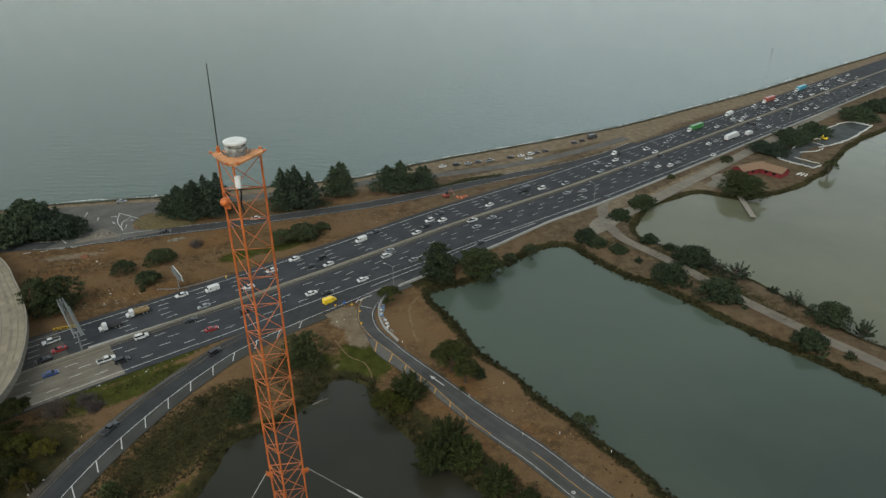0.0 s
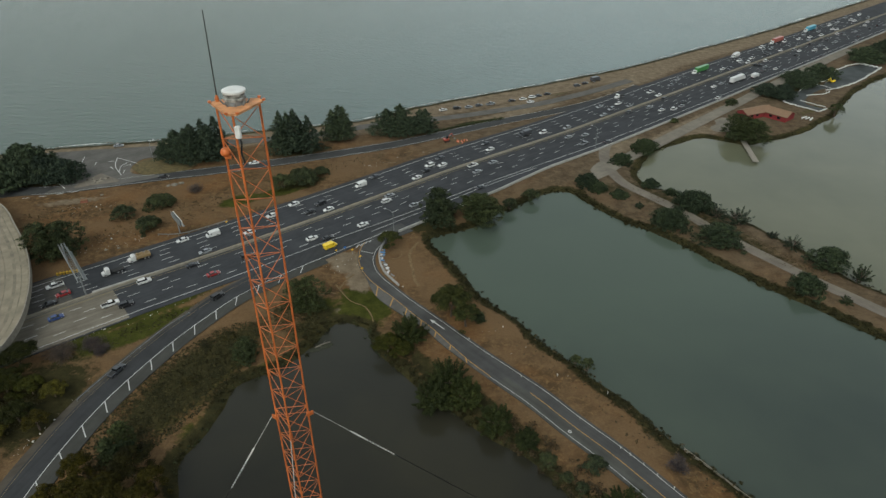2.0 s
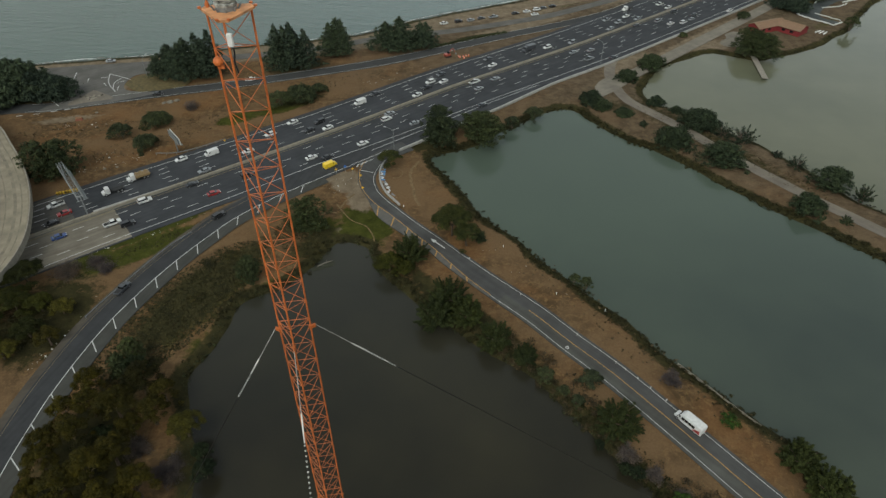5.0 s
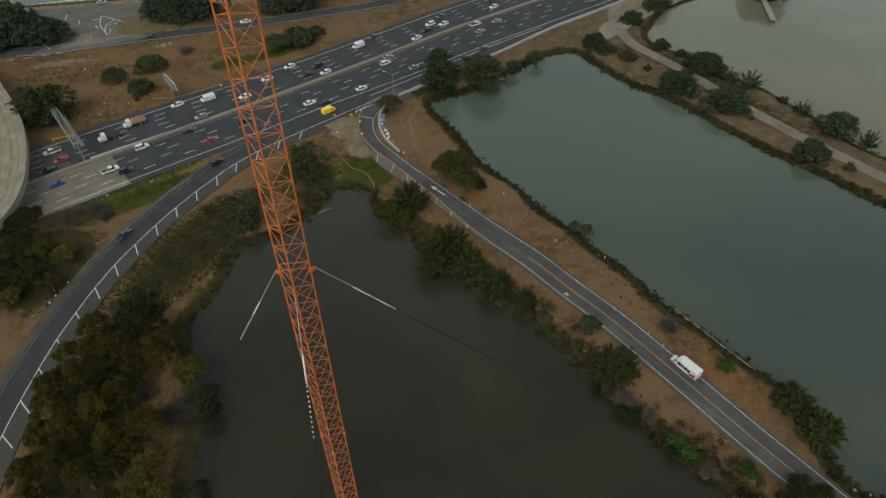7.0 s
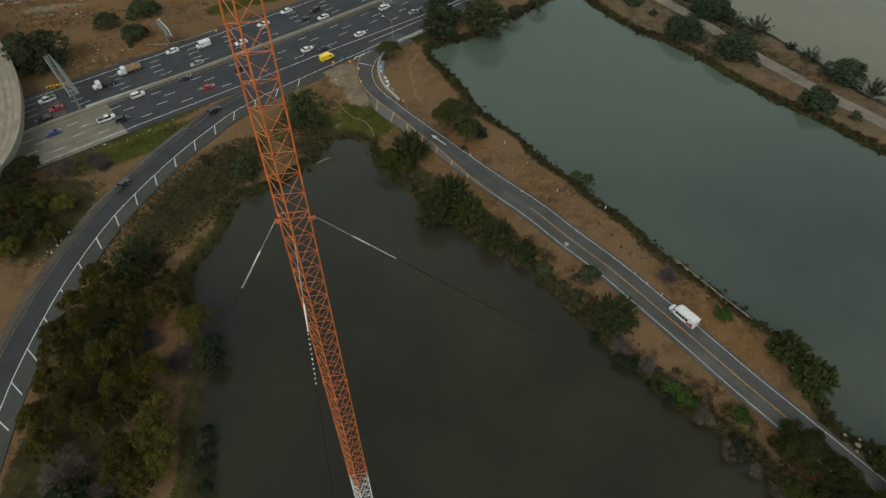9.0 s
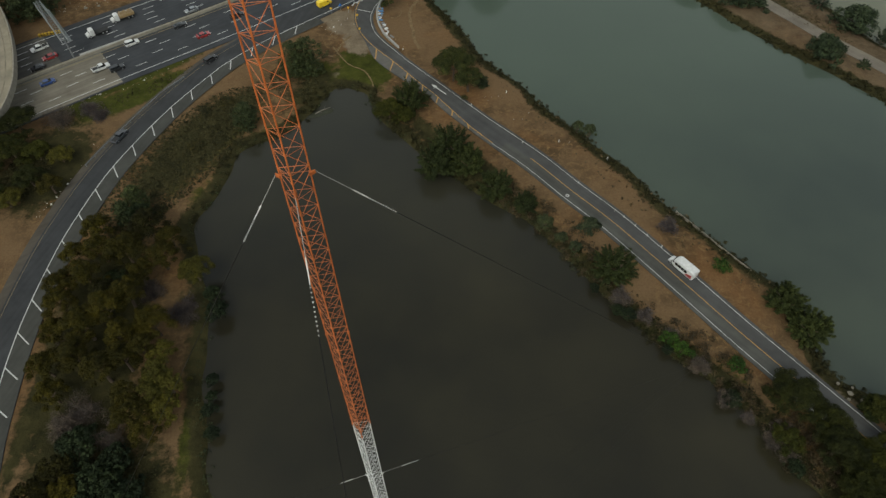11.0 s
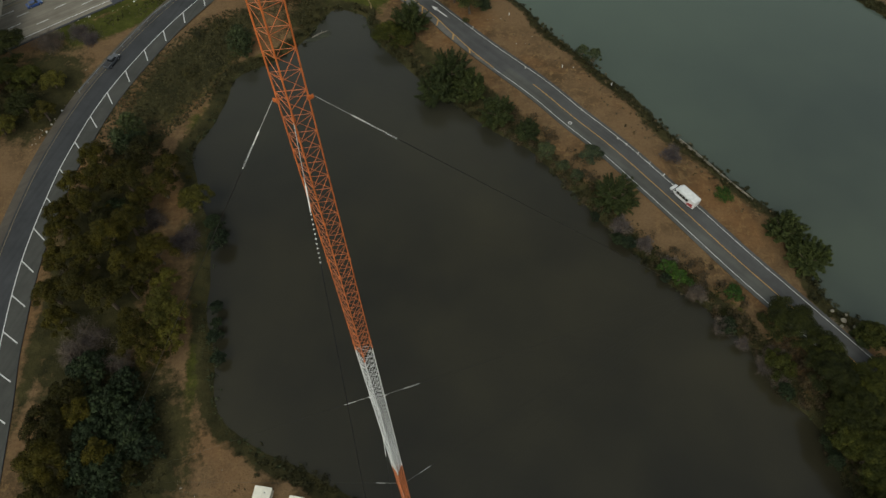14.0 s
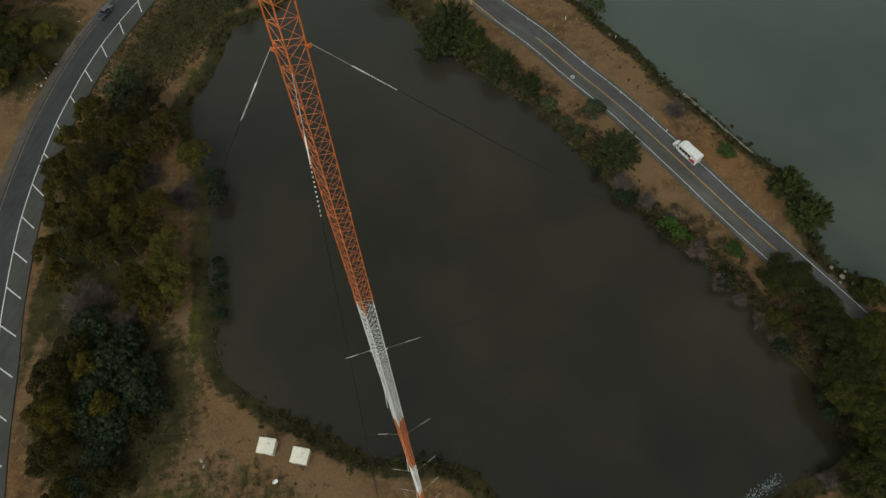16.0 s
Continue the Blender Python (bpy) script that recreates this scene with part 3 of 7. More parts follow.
tagged(ribbon("hatched_shoulder", LANE[15:36], lane_mark(LS[15:36]), lane_edge(LS[15:36]) + 0.05, RZ + 0.027, M["asphalt_pale"], deep=0.01), "paved pale shoulder with yellow bars", "road", kind="structure")
tagged(ribbon("edge_line", LANE[4:], LANE_RIGHT[4:] + 0.07, LANE_RIGHT[4:] - 0.07, RZ + 0.05, M["white_line"], deep=0.01), "thin painted line along the lagoon road", "road marking", kind="structure")
tagged(ribbon("edge_line", LANE[35:], -3.43, -3.57, RZ + 0.05, M["white_line"], deep=0.01), "thin painted line along the lagoon road", "road marking", kind="structure")
tagged(ribbon("hatched_line", LANE[6:36], lane_mark(LS[6:36]) + 0.1, lane_mark(LS[6:36]) - 0.1, RZ + 0.05, M["yellow_line"], deep=0.01), "yellow line beside a hatched shoulder", "road marking", kind="structure")
tagged(ribbon("centre_line", LANE[39:], 0.0, -0.18, RZ + 0.05, M["yellow_line"], deep=0.01), "double yellow centre line", "road marking", kind="structure")
for s, ahead in ((47.3, 4.6), (56.2, 3.2), (64.0, 2.4), (71.8, 2.0), (79.3, 1.7), (87.0, 1.6), (94.5, 1.6)):
    (p, h), (q, e) = along(LANE, s), along(LANE, s + ahead)
    a, b = float(lane_mark(s)), float(lane_edge(s + ahead)) + 0.15
    p, q = (p[0] - math.sin(h) * a, p[1] + math.cos(h) * a), (q[0] - math.sin(e) * b, q[1] + math.cos(e) * b)
    bm = bmesh.new()
    box(bm, 0, math.hypot(q[0] - p[0], q[1] - p[1]), -0.17, 0.17, 0, 0.012)
    ob = part("hatch_bar", bm, M["yellow_line"], None)
    ob.matrix_basis = pose(p[0], p[1], RZ + 0.05, 0, 0, math.degrees(math.atan2(q[1] - p[1], q[0] - p[0])))
    tagged(ob, "short yellow bar across the hatched shoulder", "road marking", "hatch bars")

# beaten trails
TRAIL = plain("trail_earth", (0.14, 0.10, 0.055), 1.0, var=0.35, scale=0.9, spec=0.05)
for pts, w in (([(-9.5, 212), (-12.3, 206), (-12.2, 199), (-11.2, 194), (-10.1, 187), (-8.6, 183)], 0.55), ([(-37.5, 184), (-35.9, 181), (-33, 176.5), (-30.6, 173.8), (-26, 171), (-23.3, 166), (-22.6, 163)], 0.22), ([(-36, 181), (-34.5, 186), (-32, 190)], 0.3),
               ([(-18.1 + 2.6 * math.cos(a), 203.9 + 3.4 * math.sin(a)) for a in np.linspace(-1.9, 2.2, 9)], 0.16), ([(-41.5, 172.5), (-42.4, 176), (-40, 179), (-36.8, 178.6)], 0.3)):
    rows = curve(pts, 0.8)
    wob = np.random.default_rng(len(rows)).uniform(0.45, 1.2, len(rows)) * w
    tagged(ribbon("trail", rows, wob, -wob[::-1], 0.07, TRAIL, deep=0.12), "pale beaten earth trail through dry grass", "path", kind="structure")

# frontage road, junction and shore road beyond the highway
FRONT = curve([(-420, 150), (-330, 205), (-250, 237), (-196, 253), (-172, 257), (-151, 263.5), (-128, 271), (-104, 278), (-84, 285), (-63, 292.5), (-41, 301), (-25, 308), (-7, 317.5), (11, 328), (37, 342.5), (58, 353), (78, 364), (100, 379), (125, 402)], 4.0)
tagged(ribbon("frontage_road", FRONT, np.interp(np.arange(len(FRONT)), [0, 110, len(FRONT)], [4.2, 4.2, 3.0]), np.interp(np.arange(len(FRONT)), [0, 110, len(FRONT)], [-4.2, -4.2, -2.0]), RZ - 0.05, M["asphalt4"]), "grey frontage road behind the dry verge", "road", kind="structure")
for o in (3.5, -3.6):
    tagged(ribbon("edge_line", FRONT[66:], o + 0.09, o - 0.09, RZ - 0.02, M["white_line"], deep=0.01), "thin painted line along the frontage road", "road marking", kind="structure")
SHORE_ROAD = curve([(-420, 200), (-320, 247), (-250, 277), (-205, 294.5), (-183, 299.5), (-143, 306.5), (-110, 313.5), (-70, 323.5), (-35, 339), (0, 348.5), (30, 360), (60, 374), (95, 397), (120, 416)], 4.0)
tagged(ribbon("shore_road", SHORE_ROAD, 0.4, -6.0, RZ - 0.10, M["asphalt_pale"]), "grey road along the rocky shore", "road", kind="structure")
JUNCTION = [(-197, 294), (-172, 302), (-140, 300), (-137, 293), (-147, 290), (-148.5, 279), (-144, 273), (-131, 271), (-147, 262), (-166, 255), (-176, 252), (-173, 261), (-172.5, 275), (-179.5, 285.5), (-191, 292)]
bm = bmesh.new()
lo, hi = ([bm.verts.new((x, y, z)) for x, y in curve(JUNCTION + JUNCTION[:1], 3.0)[:-1]] for z in (RZ - 0.4, RZ - 0.035))
for ring in (lo, hi):
    bmesh.ops.triangle_fill(bm, use_beauty=True, edges=[bm.edges.new((ring[i], ring[(i + 1) % len(ring)])) for i in range(len(ring))], normal=(0, 0, 1))
for i in range(len(lo)):
    j = (i + 1) % len(lo)
    bm.faces.new((lo[i], lo[j], hi[j], hi[i]))
tagged(part("junction", bm, M["asphalt_pale"], None), "paved junction with faded white arrows", "road", kind="structure")
PATH = curve([(88, 316), (82, 303), (79, 290), (79, 277), (82, 263), (90, 251), (99, 238), (106, 225), (114, 211), (122, 199), (129, 188.5), (138, 177), (150, 162), (185, 125)], 3.0)
SERVICE = curve([(70, 268), (76, 278), (88, 289.5), (113, 312), (146, 343), (180, 375), (215, 408), (262, 450), (305, 488)], 4.0)
TRACK = asphalt("dirt_track", (0.150, 0.134, 0.110), 0.95, 40.0, 0.4)
tagged(ribbon("service_road", SERVICE, np.interp(np.arange(len(SERVICE)), [0, 2, 4, 9], [1.0, 5.0, 6.0, 3.4]), np.interp(np.arange(len(SERVICE)), [0, 2, 4, 9], [-1.5, -4.5, -5.0, -3.6]), 0.2, TRACK), "pale dusty service road beside the highway barrier", "road", kind="structure")
tagged(ribbon("causeway_path", PATH, 2.6, -2.6, 0.16, M["gravel"]), "pale gravel path along the causeway", "path", kind="structure")

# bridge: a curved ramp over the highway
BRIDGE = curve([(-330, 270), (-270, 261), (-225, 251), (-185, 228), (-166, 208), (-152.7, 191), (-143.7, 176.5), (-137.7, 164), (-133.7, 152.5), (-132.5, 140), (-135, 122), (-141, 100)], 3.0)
bridge = thing("bridge", pose(0, 0, 0), "curved concrete ramp bridge with solid parapets", "bridge")
ribbon("deck", BRIDGE, 5.2, -5.2, 7.0, M["concrete"], bridge, 1.3)
ribbon("roadway", BRIDGE, 4.7, -4.7, 7.02, M["bridge_deck"], bridge, 0.01, "tyre-darkened concrete roadway")
# the outermost two bands paint the parapets' shade, the inner three are tyre wear
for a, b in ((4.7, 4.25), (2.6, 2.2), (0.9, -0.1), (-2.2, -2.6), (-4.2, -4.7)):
    ribbon("tyre_and_shade_band", BRIDGE, a, b, 7.035, M["deck_band"], bridge, 0.01, "darker band along the roadway, tyre wear inside and painted parapet shade at the edges")
ribbon("parapet", BRIDGE, 5.2, 4.85, 8.0, M["concrete"], bridge, 1.1)
ribbon("parapet", BRIDGE, -4.85, -5.2, 8.0, M["concrete"], bridge, 1.1)
for s in (30, 62, 92, 118, 141, 168, 196, 222):
    p, h = along(BRIDGE, s)
    bm = bmesh.new()
    lathe(bm, [(0.95, -0.5), (0.95, 4.6), (1.9, 5.75)], 12, (p[0], p[1], 0))
    part("column", bm, M["concrete"], bridge)


# mast ------------------------------------------------------------------------------
MAST = Vector((-2.815, 8.382, 0))
CORNERS = (37.8, 157.8, 277.8)
LEGS = [MAST + Vector((0.3335 * math.cos(radians(a)), 0.3335 * math.sin(radians(a)), 0)) for a in CORNERS]
TOP = 127.03
BAND = TOP / 7
SECTION = TOP / 21
PANEL = 0.4825
BOX_X, BOX_Z = -2.715, 126.94
PLATE = 127.15
mast = thing("radio_mast", pose(0, 0, 0), "tall guyed lattice mast painted in orange and white bands", "mast")
LEVELS = [121.1, 103.6, 85.8, 69.0, 53.5, 36.0]


def build_mast():
    for k in range(7):
        z1, z0 = TOP - k * BAND, TOP - (k + 1) * BAND
        mat = M["orange"] if k % 2 == 0 else M["white_paint"]
        fine = k < 3
        for leg in LEGS:
            bm = bmesh.new()
            tube(bm, leg + Vector((0, 0, z0)), leg + Vector((0, 0, PLATE if k == 0 else z1)), 0.0165, sides=8)
            part("leg", bm, mat, mast)
        bm = bmesh.new()
        r_, l_, f_ = LEGS
        sides = 5 if fine else 4
        for i in range(3):
            for j in range(12):
                za = (PLATE - 0.035 if k == i == 0 else z1 - i * SECTION + 0.18) - j * PANEL
                zb, zm = za - PANEL, za - PANEL / 2
                for a, b, r in ((r_ + Vector((0, 0, za)), l_ + Vector((0, 0, za)), 0.0056), (l_ + Vector((0, 0, za)), r_ + Vector((0, 0, zb)), 0.0056),
                                (r_ + Vector((0, 0, za)), f_ + Vector((0, 0, zm)), 0.0064), (f_ + Vector((0, 0, zm)), r_ + Vector((0, 0, zb)), 0.0064),
                                (l_ + Vector((0, 0, za)), f_ + Vector((0, 0, zm)), 0.0064), (f_ + Vector((0, 0, zm)), l_ + Vector((0, 0, zb)), 0.0064)):
                    if k == 0:
                        rod_bm = bmesh.new()
                        tube(rod_bm, a, b, r, sides=5)
                        part("brace", rod_bm, mat, mast)
                    else:
                        tube(bm, a, b, r, sides=sides)
            ze = (PLATE - 0.035 if k == i == 0 else z1 - i * SECTION + 0.18) - 12 * PANEL
            for a, b in ((r_, l_), (l_, f_), (f_, r_)):
                tube(bm, a + Vector((0, 0, ze)), b + Vector((0, 0, ze)), 0.008, sides=sides)
        tagged(part("lattice", bm, mat, mast), "crossed lattice braces", kind="stuff")
        bm = bmesh.new()
        tube(bm, MAST + Vector((-0.10, 0.08, z0)), MAST + Vector((-0.10, 0.08, min(z1, 126.6))), 0.011, sides=5)
        part("feed_line", bm, mat, mast)
        for i in range(3):
            for leg in LEGS:
                bm = bmesh.new()
                lathe(bm, [(0.03, -0.03), (0.036, -0.02), (0.036, 0.02), (0.03, 0.03)], 8, (leg.x, leg.y, z0 + i * SECTION + 0.15))
                part("flange", bm, mat, mast)
    # top plate: a triangle with cut corners
    bm = bmesh.new()
    ring = []
    for a in CORNERS:
        for da in (-10, 10):
            ring.append((MAST.x + 0.372 * math.cos(radians(a + da)), MAST.y + 0.372 * math.sin(radians(a + da))))
    lo = [bm.verts.new((x, y, PLATE)) for x, y in ring]
    hi = [bm.verts.new((x, y, PLATE + 0.03)) for x, y in ring]
    bm.faces.new(hi)
    bm.faces.new(lo[::-1])
    for i in range(6):
        j = (i + 1) % 6
        bm.faces.new((lo[i], lo[j], hi[j], hi[i]))
    plate = part("top_plate", bm, plain("faded_orange_paint", (0.50, 0.235, 0.105), 0.65, var=0.3, scale=7), mast, "faded orange top plate")
    for leg in LEGS:
        for a in (-0.06, 0.06):
            bm = bmesh.new()
            d = (leg - MAST).normalized()
            lathe(bm, [(0.024, 0), (0.024, 0.024)], 8, (leg.x + d.x * 0.04 - d.y * a * 1.2, leg.y + d.y * 0.04 + d.x * a * 1.2, PLATE + 0.03))
            part("bolt", bm, M["orange"], plate)
    # collars and guy lugs
    for z in LEVELS + [109.5, 97.0, 91.5]:
        for leg in LEGS:
            bm = bmesh.new()
            d = (leg - MAST).normalized()
            lathe(bm, [(0.026, -0.05), (0.036, -0.035), (0.036, 0.035), (0.026, 0.05)], 8, (leg.x, leg.y, z))
            if z in LEVELS:
                box(bm, -0.03, 0.10, -0.012, 0.012, -0.05, 0.04, Matrix.Translation((leg.x, leg.y, z)) @ Matrix.Rotation(math.atan2(d.y, d.x), 4, "Z"))
            band = int((TOP - z) // BAND)
            part("guy_collar", bm, M["orange"] if band % 2 == 0 else M["white_paint"], mast)


build_mast()

beacon = thing("beacon", pose(-2.825, 8.43, PLATE + 0.03), "round white warning beacon on the mast top", "lamp")
bm = bmesh.new()
lathe(bm, [(r * 0.88, z * 0.95) for r, z in [(0.155, 0.0), (0.155, 0.06), (0.12, 0.065)]], 24)
part("base", bm, M["steel"], beacon, "bare metal base")
bm = bmesh.new()
lathe(bm, [(r * 0.88, z * 0.95) for r, z in [(0.165, 0.062), (0.17, 0.075), (0.17, 0.10), (0.15, 0.105), (0.15, 0.135), (0.17, 0.14), (0.17, 0.165)]], 24)
part("lens_ring", bm, plain("beacon_ring", (0.22, 0.22, 0.20), 0.3, var=0.85, scale=16), beacon, "ribbed clear lens ring")
bm = bmesh.new()
lathe(bm, [(r * 0.88, z * 0.95) for r, z in [(0.172, 0.166), (0.180, 0.175), (0.180, 0.20), (0.15, 0.215), (0.0001, 0.222)]], 28)
part("cap", bm, M["white_paint"], beacon, "white domed cap")
for k in range(5):
    bm = bmesh.new()
    a = radians(200 + 42 * k)
    tube(bm, (0.15 * math.cos(a), 0.15 * math.sin(a), 0.0), (0.19 * math.cos(a), 0.19 * math.sin(a), 0.065), 0.012, sides=5)
    part("bracket", bm, M["steel"], beacon)

rod = thing("lightning_rod", pose(LEGS[1].x, LEGS[1].y, PLATE + 0.03), "thin dark lightning rod on the mast top", "rod")
bm = bmesh.new()
tube(bm, (0.03, 0.0, 0), (0.06, 0.0, 1.19), 0.010, 0.006, 6)
part("rod", bm, plain("dark_metal", (0.05, 0.05, 0.045), 0.5, 0.5), rod)
bm = bmesh.new()
lathe(bm, [(0.025, 0), (0.025, 0.05), (0.015, 0.09)], 8, (0.03, 0.0, 0))
part("socket", bm, M["orange"], rod)

bm = bmesh.new()
bmesh.ops.create_icosphere(bm, subdivisions=2, radius=0.074)
bmesh.ops.scale(bm, vec=(1, 1, 0.95), verts=bm.verts)
box(bm, -0.02, 0.07, -0.02, 0.02, -0.10, -0.05)
lamp_ob = part("obstruction_lamp", bm, M["orange"], None)
lamp_ob.matrix_basis = pose(-3.09, 8.43, 126.47)
tagged(lamp_ob, "round orange side lamp on a mast leg", "lamp")
bm = bmesh.new()
box(bm, -0.038, 0.038, -0.028, 0.028, -0.085, 0.085)
bmesh.ops.bevel(bm, geom=bm.edges[:], offset=0.010, segments=2, affect="EDGES")
ob = part("junction_box", bm, M["white_paint"], None)
ob.matrix_basis = pose(BOX_X, 7.99, BOX_Z)
tagged(ob, "small white box fixed inside the mast", "box")
bm = bmesh.new()
for k in range(6):
    tube(bm, (0.012 * math.sin(1.3 * k), 0, -0.06 * k), (0.012 * math.sin(1.3 * k + 1.3), 0, -0.06 * k - 0.062), 0.011, sides=6)
ob = part("lamp_cable", bm, M["wire"], None)
ob.matrix_basis = pose(BOX_X + 0.01, 7.99, BOX_Z - 0.08)
tagged(ob, "black cable hanging from the white box", "cable")

ROD = plain("rod_paint", (0.34, 0.33, 0.31), 0.6)
PORCELAIN = plain("porcelain", (0.60, 0.59, 0.55), 0.4)
# guys: rod, thick insulator, string of bells, then bare wire
for lev, z in enumerate(LEVELS):
    for k, (a, anchor, size) in enumerate(((44.5, 83.0, 0.905 if lev == 0 else 0.97), (165.0, 65.0, 0.77 if lev == 0 else 0.87), (279.0, 80.0, 0.78))):
        d = Vector((math.cos(radians(a)), math.sin(radians(a)), 0))
        start = LEGS[k] + d * 0.1 + Vector((0, 0, z))
        end = MAST + d * anchor
        u = (end - start).normalized()
        far = (end - start).length
        guy = thing("guy_wire", Matrix.Translation(start), "guy wire with white insulators running from mast to ground", "cable", "guys of the mast")

        def at(x):
            return u * x * size
        bm = bmesh.new()
        tube(bm, at(0), at(1.5), 0.0065, sides=6)
        part("rod", bm, ROD, guy)
        bm = bmesh.new()
        tube(bm, at(1.5), at(1.6), 0.008, 0.016, 8)
        tube(bm, at(1.6), at(2.25), 0.016, 0.012, sides=8)
        part("insulator", bm, PORCELAIN, guy)
        if lev == 0:
            for i in range(11):
                bm = bmesh.new()
                tube(bm, at(2.3 + i * 0.134), at(2.335 + i * 0.134), 0.019, 0.009, 8)
                part("insulator_bell", bm, PORCELAIN, guy)
            bm = bmesh.new()
            tube(bm, at(2.25), at(3.72), 0.0055, sides=6)
            part("insulator_core", bm, M["wire"], guy)
        else:
            bm = bmesh.new()
            tube(bm, at(2.25), at(3.0), 0.014, 0.011, 6)
            part("insulator_string", bm, M["white_paint"], guy)
        bm = bmesh.new()
        tube(bm, at(3.72 if lev == 0 else 3.0), u * far, 0.010 if lev == 0 else 0.006, sides=4)
        part("wire", bm, M["wire"], guy)


# trees and shrubs ---------------------------------------------------------------
def leaf_cloud(points, outs, size, rng, long=1.0, droop=0.0, loose=0.3):
    """Small bent leaves (a triangle each) at the points, roughly facing along outs."""
    n = len(points)
    nor = outs / (np.linalg.norm(outs, axis=1)[:, None] + 1e-9) + rng.normal(0, loose, (n, 3)) + np.array((0, 0, 0.12))
    nor /= np.linalg.norm(nor, axis=1)[:, None] + 1e-9
    tan = np.cross(nor, rng.normal(0, 1, (n, 3)))
    tan /= np.linalg.norm(tan, axis=1)[:, None] + 1e-9
    bit = np.cross(nor, tan)
    s = size * rng.uniform(0.6, 1.35, n)[:, None]
    a = points - tan * s * 0.55 * long - bit * s * 0.35
    b = points + bit * s * 0.65 + nor * s * 0.1
    c = points + tan * s * 0.6 * long - bit * s * 0.25 - np.array((0, 0, droop)) * s
    verts = np.stack([a, b, c], 1).reshape(-1, 3)
    return verts, np.arange(3 * n).reshape(-1, 3)


def ball_points(rng, n, inner=0.55):
    v = rng.normal(0, 1, (n, 3))
    v /= np.linalg.norm(v, axis=1)[:, None]
    return v, v * rng.uniform(inner, 1.0, n)[:, None]


def tuft(rng, c, rad, leaf, cover, low=-0.45, ragged=0.12):
    """Leaves over the upper side of one clump: places and facings."""
    n = int(np.clip(cover * 9.0 * (rad[0] * rad[1] + rad[0] * rad[2]) / (leaf * leaf), 30, 1500))
    o, _ = ball_points(rng, n)
    o = o[o[:, 2] > low]
    p = o * rad * (1 + rng.normal(0, ragged, (len(o), 1)))
    f = o / np.array(rad)
    return c + p, f / np.linalg.norm(f, axis=1)[:, None]


